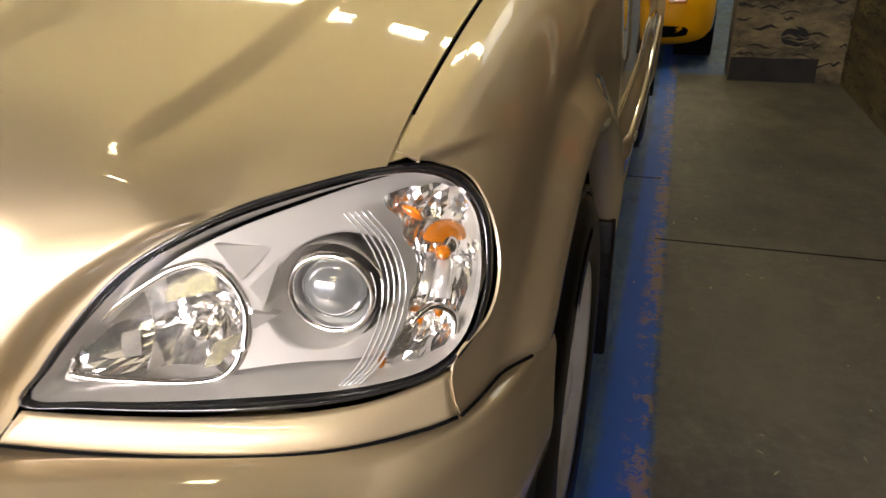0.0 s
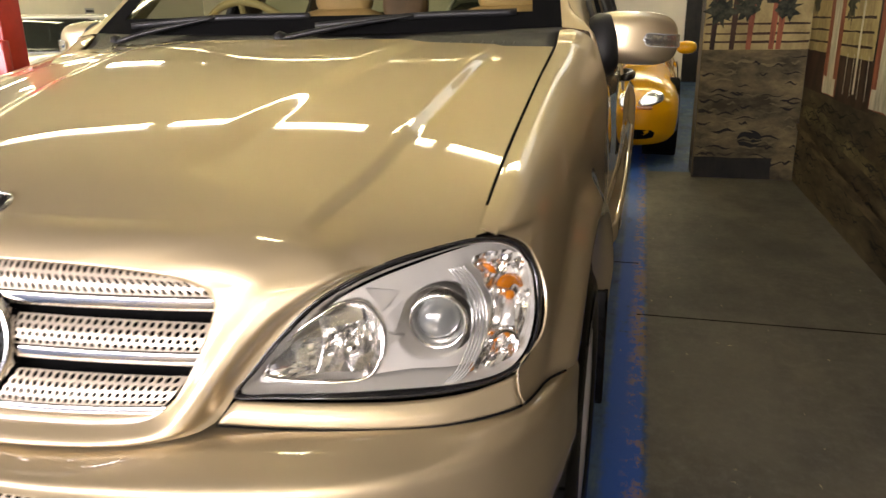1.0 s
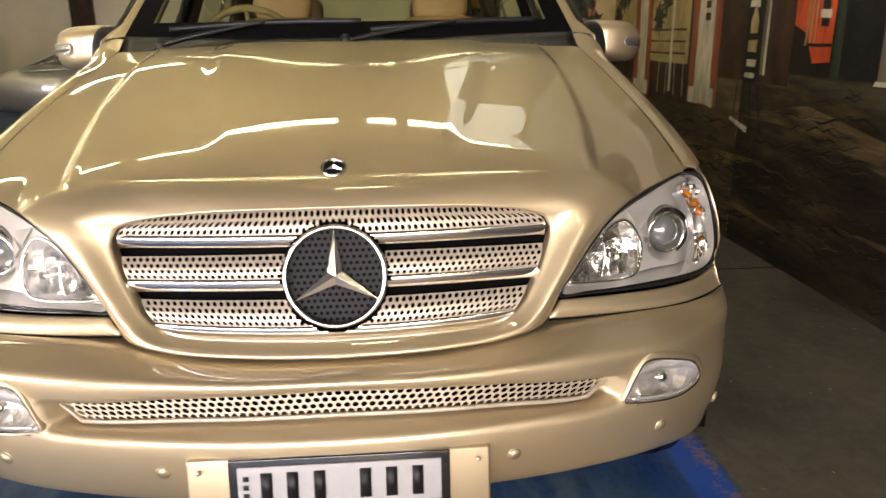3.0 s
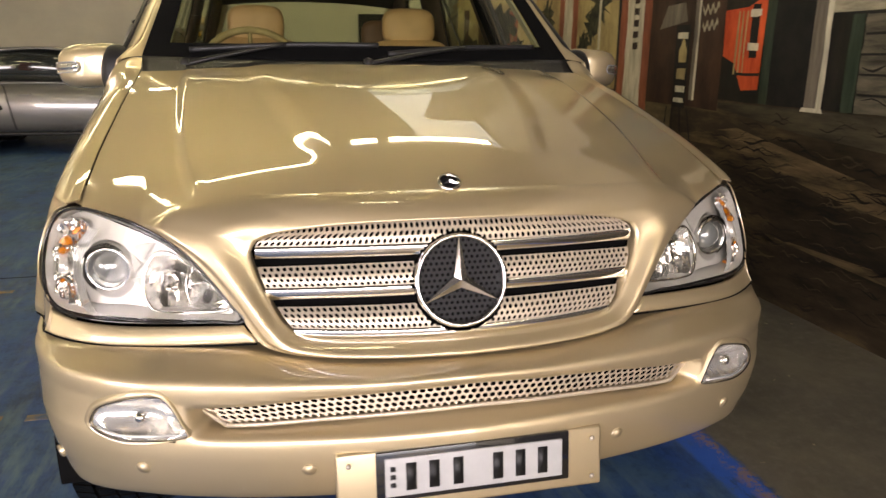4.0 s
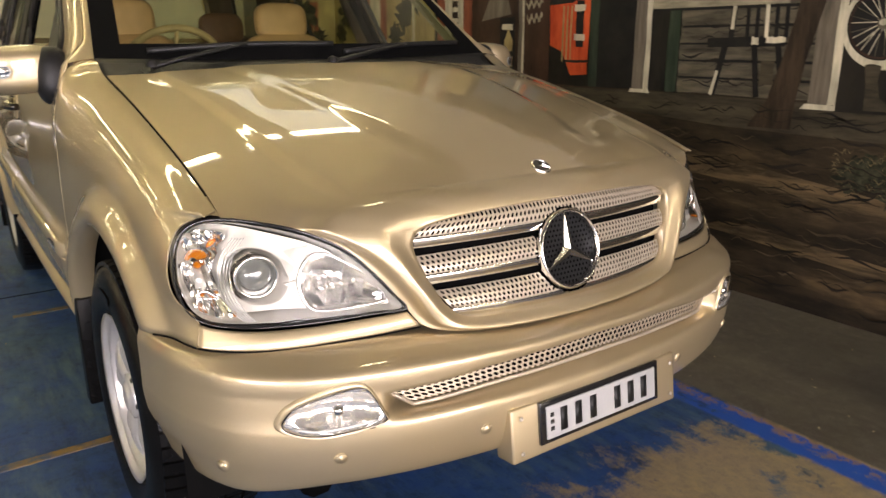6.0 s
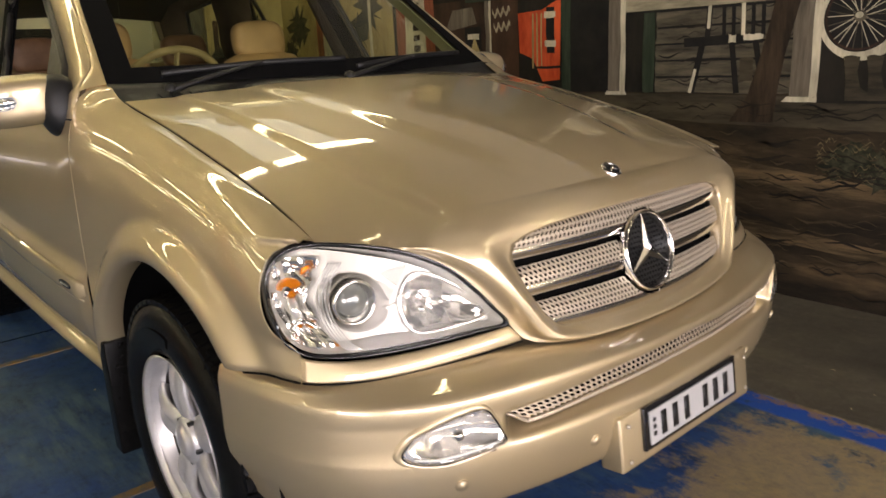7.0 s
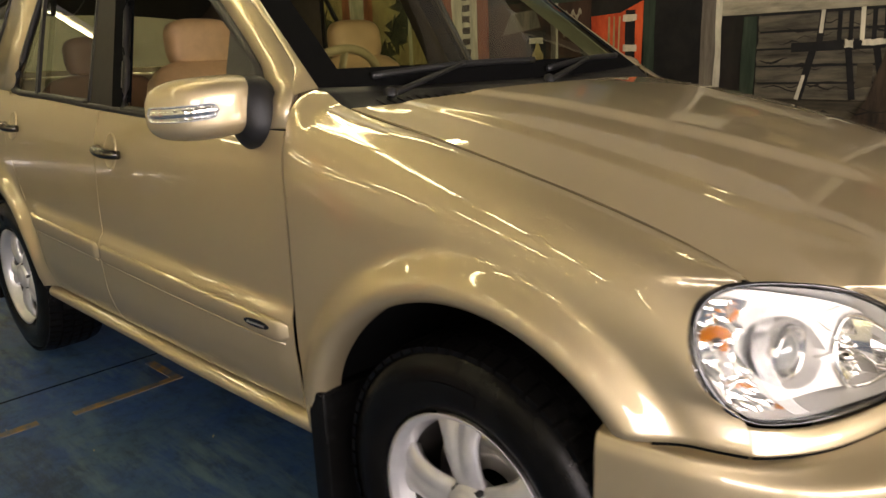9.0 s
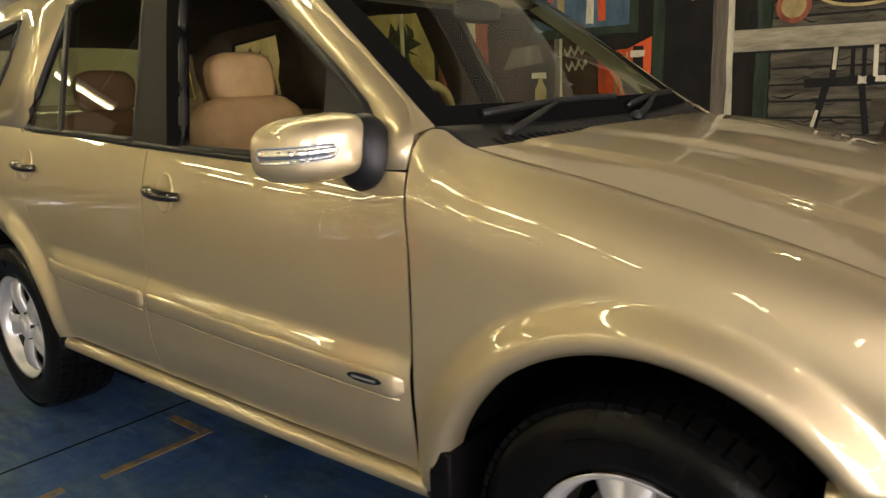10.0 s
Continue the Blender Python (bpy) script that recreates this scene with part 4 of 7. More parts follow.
def ledge(y, z):
    """How far the lower door stands proud below its swage line."""
    drop = 1 - smoothstep(mould_z(y) + 0.030, mould_z(y) + 0.070, z)
    return 0.020 * drop * smoothstep(0.40, 0.56, z) * (0.25 + 0.75 * smoothstep(1.265, 1.34, y)) * (1 - 0.8 * smoothstep(2.98, 3.10, y))


def mould_z(y):
    return 0.645 + (y - 1.29) * 0.036


def moulding(sx, y0, y1, parent):
    def at(u, v):
        y = y0 + (y1 - y0) * u
        e = min(u * (y1 - y0), (1 - u) * (y1 - y0))
        taper = min(1, max(e, 0) / 0.02) ** 0.5
        a = math.pi * v
        z = mould_z(y) - 0.029 * math.cos(a) * (0.55 + 0.45 * taper)
        return side_point(sx, y, z, ledge(y, z) + 0.001 + 0.012 * math.sin(a) ** 0.45 * taper)
    vs, fs = grid(at, 70, 14)
    strip_ob = link_mesh("door_moulding", vs, fs, PAINT, parent, "gold side moulding")
    path = [side_point(sx, y0 + 0.015 + (y1 - y0 - 0.03) * k / 30, mould_z(y0 + (y1 - y0) * k / 30) - 0.034, ledge(y0 + (y1 - y0) * k / 30, 0.6) + 0.002) for k in range(31)]
    vs, fs = tube(path, 0.0032, 8)
    link_mesh("moulding_lip", vs, fs, PAINT, parent, "thin raised lip under the moulding")
    return strip_ob


def handle(sx, y, z, parent):
    p = side_point(sx, y, z)
    h = new("door_handle")
    h.parent = parent
    tagged(h, "dark chrome pull handle over a round cup")
    vs, fs = [], []
    for i in range(13):
        t = i / 12
        q = side_point(sx, y - 0.085 + 0.17 * t, z - 0.006 + 0.012 * t, 0.008 + 0.026 * math.sin(math.pi * t) ** 0.5)
        vs.append(q)
    v2, f2 = tube(vs, lambda t: 0.0145 + 0.004 * math.sin(math.pi * t), 10, 0.95)
    link_mesh("grip", v2, f2, HANDLE, h, "dark glossy chrome grip")
    vs, fs = grid(lambda u, v: side_point(sx, y + 0.042 * v * math.cos(2 * math.pi * u), z + 0.054 * v * math.sin(2 * math.pi * u), 0.0045 - 0.0040 * (1 - v ** 3)), 28, 8, True)
    link_mesh("cup", vs, fs, PAINT, h, "shallow painted cup")
    ring = [side_point(sx, y + 0.042 * math.cos(2 * math.pi * k / 32), z + 0.054 * math.sin(2 * math.pi * k / 32), 0.0) for k in range(33)]
    v2, f2 = tube(ring, 0.0055, 8)
    link_mesh("cup_edge", v2, f2, PAINT, h)
    return h


HANDLE = material("dark_chrome", (0.10, 0.09, 0.08), 0.12, 0.9, rvary=0.08, vscale=30)

FRONT_WIN = [(1.372, 1.138), (1.39, 1.195), (1.465, 1.272), (1.565, 1.345), (1.69, 1.43), (1.88, 1.553), (2.02, 1.622), (2.18, 1.655), (2.335, 1.66), (2.30, 1.52), (2.22, 1.30), (2.175, 1.162)]
REAR_WIN = [(2.45, 1.178), (2.50, 1.40), (2.565, 1.66), (2.8, 1.675), (3.05, 1.672), (3.13, 1.643), (3.22, 1.45), (3.295, 1.28), (3.29, 1.225), (3.24, 1.208)]
QUARTER = [(3.72, 1.29), (3.70, 1.39), (3.635, 1.49), (3.59, 1.64), (4.0, 1.60), (4.15, 1.30)]
ROOF_EDGE = [(1.296, 1.207), (1.40, 1.292), (1.53, 1.387), (1.70, 1.502), (1.87, 1.607), (2.02, 1.677), (2.2, 1.716), (2.7, 1.745), (3.3, 1.74), (3.8, 1.72), (4.25, 1.665), (4.42, 1.52)]


def up_point(sx, y, z, off=0.0):
    return Vector((sx * (upper_x(y, z) + off), y, z))


def dense(loop, step=0.03):
    out = []
    for i, p in enumerate(loop):
        q = loop[(i + 1) % len(loop)]
        n = max(1, int(math.hypot(q[0] - p[0], q[1] - p[1]) / step))
        out += [(p[0] + (q[0] - p[0]) * k / n, p[1] + (q[1] - p[1]) * k / n) for k in range(n)]
    return out


ws_base = lambda s: Vector((s * 0.742, 1.20 + 0.098 * s * s, 1.208 + 0.012 * s * s))
ws_top = lambda s: Vector((s * 0.640, 1.75 + 0.10 * s * s, 1.675 - 0.045 * s * s))


def ws(u, v, lift=0.0):
    s = u * 2 - 1
    p = ws_base(s).lerp(ws_top(s), v)
    bow = 0.028 * math.sin(math.pi * v) * (1 - s ** 4)
    return p + Vector((0, -0.55, 0.83)) * (bow * 0.6 + lift)


def flank(sx):
    fdoor = flank_panel("front_door", sx, seam_y, lambda z: 2.372, 0.425, belt_z, "gold front door with pull handle and moulding")
    rdoor = flank_panel("rear_door", sx, lambda z: 2.377, rear_y, 0.425, belt_z, "gold rear door with pull handle and moulding")
    moulding(sx, 1.292, 2.366, fdoor)
    moulding(sx, 2.384, 3.09, rdoor)
    handle(sx, 2.245, 1.03, fdoor)
    handle(sx, 3.235, 1.075, rdoor)
    # dark oval badge in the moulding
    vs, fs = grid(lambda u, v: side_point(sx, 1.395 + 0.055 * v * math.cos(2 * math.pi * u), mould_z(1.395) + 0.011 * v * math.sin(2 * math.pi * u) + 0.003, 0.0345), 24, 2, True)
    link_mesh("oval_badge", vs, fs, GLOSSBLACK, fdoor, "dark oval badge", solid=0.002)
    vs, fs = grid(lambda u, v: side_point(sx, 1.395 + 0.038 * (u * 2 - 1), mould_z(1.395) + 0.003 + 0.003 * (v * 2 - 1), 0.0366), 6, 1)
    link_mesh("badge_bar", vs, fs, SATIN, fdoor)
    # dark backing behind the gaps
    for yy in (1.278, 2.3745):
        vs, fs = grid(lambda u, v: side_point(sx, yy + (u - 0.5) * 0.05, 0.42 + v * 0.68, -0.012), 2, 20)
        link_mesh("door_gap", vs, fs, VOID, car, "dark door gap")
    # sill
    def sill_at(u, v):
        y = 1.255 + 1.85 * u
        a = math.pi * (v * 1.15 - 0.15)
        return Vector((sx * (half_width(y) - 0.045 + 0.036 * math.sin(max(a, 0)) + (0.0 if a > 0 else -0.03)), y, 0.392 + 0.030 * math.cos(a) - 0.008))
    vs, fs = grid(sill_at, 40, 14)
    link_mesh("sill", vs, fs, PAINT, car, "rounded gold sill below the doors")
    vs, fs = grid(lambda u, v: Vector((sx * (half_width(1.25 + 1.9 * u) - 0.035 - 0.03 * v), 1.25 + 1.9 * u, 0.432 - 0.1 * v)), 10, 2)
    link_mesh("sill_gap", vs, fs, VOID, car)
    # rear quarter
    outer = [(3.087, 0.42, 6), (3.122, 0.70, 28), (3.175, 0.80, 40), (3.25, 0.90, 52), (3.34, 1.03, 66), (3.354, 1.2, 76), (3.8, 1.235, 96), (4.35, 1.262, 126), (4.52, 0.9, 150), (4.5, 0.5, 174)]
    oc = curve([(a, b, c * 0.01) for a, b, c in outer], 90)

    def q_at(u, v):
        q = oc[round(u * 90)]
        ang = math.radians(q.z * 100)
        ay, az = HUB_R - math.cos(ang) * ARCH, HUB_Z + math.sin(ang) * ARCH * 1.02
        t = v ** 0.8
        return side_point(sx, ay + (q.x - ay) * t, az + (q.y - az) * t)
    vs, fs = grid(q_at, 90, 14)
    base = len(vs)
    for i in range(91):
        p = vs[i * 15]
        vs.append(p + Vector((-sx * 0.06, 0, 0)))
    fs += [(i * 15, (i + 1) * 15, base + i + 1, base + i) for i in range(90)]
    link_mesh("rear_wing", vs, fs, PAINT, car, "gold rear wing with wheel arch", solid=0.003)
    # greenhouse side with its openings
    belt = [(4.4, belt_z(4.4)), (3.8, belt_z(3.8)), (3.34, belt_z(3.34)), (2.9, belt_z(2.9)), (2.37, belt_z(2.37)), (1.9, belt_z(1.9)), (1.45, belt_z(1.45)), (1.30, belt_z(1.3) + 0.004)]
    outer = dense(ROOF_EDGE + belt, 0.04)
    bm = sheet(outer, [dense(FRONT_WIN), dense(REAR_WIN), dense(QUARTER)], lambda y, z: up_point(sx, y, z))
    ob = part("side_frame", bm, PAINT, car, "gold pillars and window frames")
    thicken(ob, 0.006, 0)
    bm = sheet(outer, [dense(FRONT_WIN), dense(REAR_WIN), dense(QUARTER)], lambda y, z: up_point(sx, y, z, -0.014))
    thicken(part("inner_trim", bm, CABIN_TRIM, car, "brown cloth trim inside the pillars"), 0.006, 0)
    # rounded outer roll of the pillar towards the windscreen
    edge = curve([(0, y, z) for y, z in ROOF_EDGE[:7]], 50)

    def roll_at(u, v):
        p = edge[round(u * 50)]
        a = up_point(sx, p.y, p.z)
        vv = (p.z - 1.207) / (1.66 - 1.207)
        b = ws(1.0 if sx > 0 else 0.0, min(max(vv, 0), 1)) if vv < 1 else a + Vector((-sx * 0.10, -0.02, 0.03))
        out = Vector((sx * 0.62, -0.6, 0.35)).normalized()
        return a.lerp(b, v) + out * 0.005 * math.sin(math.pi * v) ** 0.8
    vs, fs = grid(roll_at, 50, 6)
    link_mesh("pillar_edge", vs, fs, PAINT, car, "rounded gold windscreen pillar")
    # seals, pillar trim, glass
    for loop, nm in ((FRONT_WIN, "window_seal"), (REAR_WIN, "window_seal"), (QUARTER, "window_seal")):
        pts = [up_point(sx, y, z, 0.002) for y, z in dense(loop, 0.05)]
        v2, f2 = tube(pts + [pts[0]], 0.013, 6)
        link_mesh(nm, v2, f2, TRIM, car, "black window seal")
    bm = sheet(dense([(2.242, 1.160), (2.30, 1.30), (2.375, 1.50), (2.43, 1.67), (2.575, 1.675), (2.515, 1.42), (2.452, 1.17)], 0.05), [], lambda y, z: up_point(sx, y, z, 0.005))
    thicken(part("pillar_trim", bm, PILLAR, car, "dark grey door pillar trim", smooth=False), 0.004)
    bm = sheet(dense([(2.175, 1.160), (2.22, 1.30), (2.30, 1.52), (2.335, 1.67), (2.43, 1.67), (2.30, 1.30), (2.25, 1.16)], 0.05), [], lambda y, z: up_point(sx, y, z, -0.02))
    thicken(part("window_channel", bm, VOID, car, "black window channel", smooth=False), 0.03)
    bm = sheet(dense([(2.972, 1.20), (3.112, 1.66), (3.138, 1.66), (3.0, 1.203)], 0.05), [], lambda y, z: up_point(sx, y, z, 0.003))
    thicken(part("window_divider", bm, TRIM, car, "black window divider", smooth=False), 0.012)
    for loop, mt in ((REAR_WIN, WINDOW), (QUARTER, WINDOW)):
        bm = sheet(dense(loop, 0.05), [], lambda y, z: up_point(sx, y, z, -0.008))
        ob = part("side_glass", bm, mt, car, "rear side window glass")
        ob.visible_shadow = False
    # belt trim
    pts = [side_point(sx, 1.42 + 1.9 * i / 40, belt_z(1.42 + 1.9 * i / 40) + 0.004, 0.003) for i in range(41)]
    v2, f2 = tube(pts, 0.011, 8)
    link_mesh("belt_trim", v2, f2, TRIM, car, "black belt trim")
    # mirror sail
    bm = sheet(dense([(1.375, 1.135), (1.39, 1.195), (1.465, 1.272), (1.60, 1.365), (1.585, 1.30), (1.56, 1.14)], 0.04), [], lambda y, z: up_point(sx, y, z, 0.006))
    thicken(part("mirror_sail", bm, TRIM, car, "black mirror sail panel", smooth=False), 0.008)
    mirror(sx)
    wheel_set(sx)


PILLAR = material("pillar_grey", (0.026, 0.022, 0.016), 0.6, vary=0.12, vscale=30, spec=0.2)


def cushion(bm, cx, cy, cz, hx, hy, hz, rot=0.0, p=3.2):
    r = bmesh.ops.create_uvsphere(bm, u_segments=26, v_segments=18, radius=1)
    m = Matrix.Translation((cx, cy, cz)) @ Matrix.Rotation(rot, 4, "X")
    for v in r["verts"]:
        d = (abs(v.co.x) ** p + abs(v.co.y) ** p + abs(v.co.z) ** p) ** (1 / p)
        c = v.co / max(d, 1e-6)
        v.co = m @ Vector((c.x * hx, c.y * hy, c.z * hz))


def mirror(sx):
    mir = new("door_mirror")
    mir.parent = car
    tagged(mir, "gold door mirror with a clear indicator strip on a black foot")
    C, HW = Vector((0.930, 1.485, 1.186)), 0.124

    def shell(u, v, grow=0.0):
        a, b = 2 * math.pi * u, math.pi * (v - 0.5)
        ca, sa = math.cos(a), math.sin(a)
        ex = abs(ca) ** 0.6 * (1 if ca > 0 else -1)
        ez = abs(sa) ** 0.62 * (1 if sa > 0 else -1)
        r = math.cos(b) ** 0.45 if math.cos(b) > 0 else 0
        x = HW * ex * r
        z = 0.074 * ez * r * (1 + (0.06 if ez > 0 else -0.04) * (x / HW))
        y = 0.075 * math.sin(b)
        y = y * (1.25 if y < 0 else 0.55)
        y += 0.05 * (x / HW) ** 2 + 0.025 * x / HW
        z += 0.012 * (x / HW) * -1
        return Vector((sx * (C.x + x), C.y + y, C.z + z))
    vs, fs = grid(lambda u, v: shell(u, v), 48, 30, True)
    link_mesh("mirror_shell", vs, fs, PAINT, mir, "gold mirror shell", weld=0.0005)
    # indicator strip: bright segments under a clear cover, in a thin bright rim
    def strip_at(u, v, lift=0.0085):
        th = 0.10 + 1.44 * u ** 0.75
        cth = math.cos(th)
        x = HW * abs(cth) ** 0.45 * (1 if cth > 0 else -1)
        w = 0.0175 * max(0.0, 1 - (2 * u - 1) ** 24) ** 0.5
        z = 0.001 + w * (v * 2 - 1)
        y = -0.09375 * math.sin(th) + 0.05 * (x / HW) ** 2 + 0.025 * x / HW
        out = Vector((0.6 * (1 - u), -1, 0)).normalized() * lift
        return Vector((sx * (C.x + x + out.x), C.y + y + out.y, C.z + z - 0.012 * x / HW))
    vs, fs = grid(lambda u, v: strip_at(u, v, 0.0055 + 0.0022 * abs(math.sin(u * 19)) - 0.0016 * math.sin(v * 9)), 60, 8)
    ind = link_mesh("mirror_indicator", vs, fs, REFLECTOR, mir, "clear indicator strip with bright segments", smooth=False)
    vs, fs = grid(lambda u, v: strip_at(u, v, 0.0095 + 0.002 * math.sin(math.pi * v)), 36, 8)
    link_mesh("indicator_cover", vs, fs, LENS, ind, "clear plastic cover").visible_shadow = False
    rim = [strip_at(k / 40, 1.0, 0.009) for k in range(41)] + [strip_at(1 - k / 40, 0.0, 0.009) for k in range(41)]
    vs, fs = tube(rim + [rim[0]], 0.0016, 6)
    link_mesh("indicator_rim", vs, fs, LENS_RIB, ind)
    bm = bmesh.new()
    cushion(bm, sx * 0.840, 1.432, 1.166, 0.056, 0.072, 0.090, radians(-14), 2.4)
    part("mirror_foot", bm, BLACK, mir, "black plastic mirror foot")
    vs, fs = grid(lambda u, v: Vector((sx * (C.x + 0.115 * v * math.cos(2 * math.pi * u)), C.y + 0.052 + 0.03 * (v * math.cos(2 * math.pi * u)) ** 2, C.z + 0.068 * v * math.sin(2 * math.pi * u))), 30, 3, True)
    link_mesh("mirror_glass", vs, fs, CHROME, mir, "mirror glass")




def wheel(name="wheel"):
    """A wheel about the x axis with its outer face at +x; its centre at the origin."""
    w = new(name)
    tagged(w, "five-spoke silver alloy wheel with black tyre")
    W = 0.132
    prof = [(-W + 0.02, 0.222), (-W, 0.25), (-W - 0.004, 0.30), (-W + 0.012, 0.345), (-W + 0.035, 0.362), (-0.05, 0.367), (0, 0.368), (0.05, 0.367),
            (W - 0.035, 0.362), (W - 0.012, 0.345), (W + 0.002, 0.315), (W + 0.006, 0.285), (W + 0.004, 0.262), (W - 0.002, 0.244), (W - 0.012, 0.228), (W - 0.03, 0.222)]
    vs, fs = spin(prof, 72, "x")
    tyre = link_mesh("tyre", vs, fs, RUBBER, w, "black road tyre")
    # tread blocks
    vs, fs = [], []
    for i in range(60):
        for (a0, a1, sh) in ((-0.118, -0.072, 0.0), (-0.064, -0.024, 0.5), (-0.018, 0.018, 0.25), (0.024, 0.064, 0.5), (0.072, 0.118, 0.0)):
            t0, t1 = 2 * math.pi * (i + sh + 0.06) / 60, 2 * math.pi * (i + sh + 0.86) / 60
            k = len(vs)
            ro = 0.3735 - (0.010 if abs(a1) > 0.1 else 0.0)
            ri = 0.3735 - (0.010 if abs(a0) > 0.1 else 0.0)
            for r_a, r_b in ((0.352, 0.352), (ri, ro)):
                for t in (t0, t1):
                    vs.append(Vector((a0, r_a * math.cos(t), r_a * math.sin(t))))
                    vs.append(Vector((a1, r_b * math.cos(t), r_b * math.sin(t))))
            fs += [(k + 4, k + 5, k + 7, k + 6), (k, k + 1, k + 5, k + 4), (k + 2, k + 6, k + 7, k + 3), (k, k + 4, k + 6, k + 2), (k + 1, k + 3, k + 7, k + 5)]
    tagged(link_mesh("tread", vs, fs, RUBBER, tyre, "tread blocks", smooth=False), kind="stuff")
    # raised plain bars on the side wall
    vs, fs = grid(lambda u, v: Vector((W + 0.0085 - 0.0015 * abs(v - 0.5), (0.268 + 0.03 * v) * math.cos(1.2 + u * 0.75), (0.268 + 0.03 * v) * math.sin(1.2 + u * 0.75))), 16, 2)
    link_mesh("side_wall_bar", vs, fs, RUBBER, tyre)
    # barrel much darker than the rim and spokes
    vs, fs = spin([(-0.10, 0.212), (0.02, 0.192), (0.078, 0.197)], 72, "x")
    link_mesh("rim_barrel", vs, fs, BARREL_DARK, w, "near-black barrel behind the spokes")
    prof = [(0.072, 0.1965), (0.08, 0.200), (W - 0.022, 0.212), (W - 0.010, 0.222), (W - 0.004, 0.227), (W - 0.008, 0.218), (W - 0.02, 0.208)]
    vs, fs = spin(prof, 72, "x")
    rim = link_mesh("rim", vs, fs, ALLOY, w, "silver alloy rim")
    for k in range(5):
        base_a = math.pi / 2 + 2 * math.pi * k / 5

        def spoke(u, v):
            r = 0.045 + (0.211 - 0.045) * u
            half = 0.042 + 0.013 * u + 0.020 * max(0, u - 0.66) * 3
            s = v * 2 - 1
            x = 0.088 + 0.026 * math.sin(math.pi * min(u * 0.8 + 0.1, 1)) - 0.004 * u - 0.014 * abs(s) ** 3 - 0.007 * math.exp(-(s / 0.22) ** 2) * smoothstep(0.1, 0.4, u)
            return Vector((x, r * math.cos(base_a) - half * s * math.sin(base_a), r * math.sin(base_a) + half * s * math.cos(base_a)))
        vs, fs = grid(spoke, 14, 12)
        ob = link_mesh("spoke", vs, fs, ALLOY, rim, solid=0.022)
    vs, fs = spin([(0.06, 0.062), (0.105, 0.060), (0.112, 0.05), (0.112, 0.038), (0.118, 0.036), (0.121, 0.02), (0.122, 0.0005)], 40, "x")
    link_mesh("hub_cap", vs, fs, ALLOY, rim, "silver hub cap")
    for k in range(5):
        a = math.pi / 2 + 2 * math.pi * (k + 0.5) / 5
        vs, fs = spin([(0.09, 0.012), (0.106, 0.011), (0.108, 0.0005)], 10, "x", (0, 0.052 * math.cos(a), 0.052 * math.sin(a)))
        link_mesh("wheel_bolt", vs, fs, BLACK, rim)
    vs, fs = spin([(0.0, 0.165), (0.02, 0.165), (0.02, 0.06), (0.0, 0.06)], 48, "x")
    link_mesh("brake_disc", vs, fs, SATIN, w, "steel brake disc")
    vs, fs = spin([(-0.09, 0.21), (-0.02, 0.205), (-0.03, 0.0005)], 40, "x")
    link_mesh("wheel_back", vs, fs, VOID, w)
    return w


MASTER = []


def wheel_set(sx):
    for y in (HUB_F, HUB_R):
        if not MASTER:
            w = wheel()
            w.parent = car
            MASTER.append(w)
        else:
            w = copy_thing(MASTER[0], Matrix())
        turn = 10 if y == HUB_F else 25
        w.matrix_basis = pose(sx * 0.752, y, HUB_Z, 0, 0, 0 if sx > 0 else 180) @ pose(0, 0, 0, turn, 0, 0)
        # dark arch liner
        vs, fs = grid(lambda u, v: Vector((sx * (0.45 + 0.40 * v), y - math.cos(math.pi * (u * 1.1 - 0.05)) * (ARCH + 0.012), HUB_Z + math.sin(math.pi * (u * 1.1 - 0.05)) * (ARCH + 0.012))), 30, 3)
        link_mesh("arch_liner", vs, fs, VOID, car, "black wheel arch liner")
        vs, fs = grid(lambda u, v: Vector((sx * 0.46, y + 0.48 * v * math.cos(2 * math.pi * u), HUB_Z + 0.08 + 0.48 * v * math.sin(2 * math.pi * u))), 24, 2, True)
        link_mesh("arch_wall", vs, fs, VOID, car)
        bm = bmesh.new()
        box(bm, sx * 0.66, sx * 0.905, y + 0.415, y + 0.478, 0.17, 0.522, 0.008)
        part("mud_flap", bm, RUBBER, car, "black rubber mud flap")


for side in (1, -1):
    flank(side)

# windscreen, cowl, roof
vs, fs = grid(lambda u, v: ws(u, v), 30, 16)
link_mesh("windscreen", vs, fs, SCREEN, car, "clear green-tinted windscreen")
for nm, f in (("screen_border", lambda u, v: ws(u, v * 0.10, 0.002)), ("screen_border", lambda u, v: ws(u, 0.95 + 0.05 * v, 0.002)),
              ("screen_border", lambda u, v: ws(v * 0.052, u, 0.002)), ("screen_border", lambda u, v: ws(1 - v * 0.052, u, 0.002))):
    vs, fs = grid(f, 24, 2)
    link_mesh(nm, vs, fs, VOID, car, "black windscreen border", solid=0.002)

# pale inner lining of the screen pillars
for side in (0, 1):
    def lining(u, v, side=side):
        p = ws(0.047 if side == 0 else 0.953, 0.06 + 0.90 * u)
        sgn = -1 if side == 0 else 1
        return p + Vector((sgn * 0.022 * v, 0.008 + 0.085 * v, -0.010 - 0.010 * v))
    vs, fs = grid(lining, 20, 6)
    link_mesh("pillar_lining", vs, fs, LINING, car, "pale cloth lining inside the screen pillar", solid=0.006)


def cowl_at(u, v):
    x = (u * 2 - 1) * 0.728
    a = Vector((x, hood_rear(x) - 0.02, hood_z(x, hood_rear(x)) - 0.018))
    b = ws_base(u * 2 - 1) + Vector((0, 0.0, 0.002))
    p = a.lerp(b, v)
    return p + Vector((0, 0, -0.012 * math.sin(math.pi * v)))


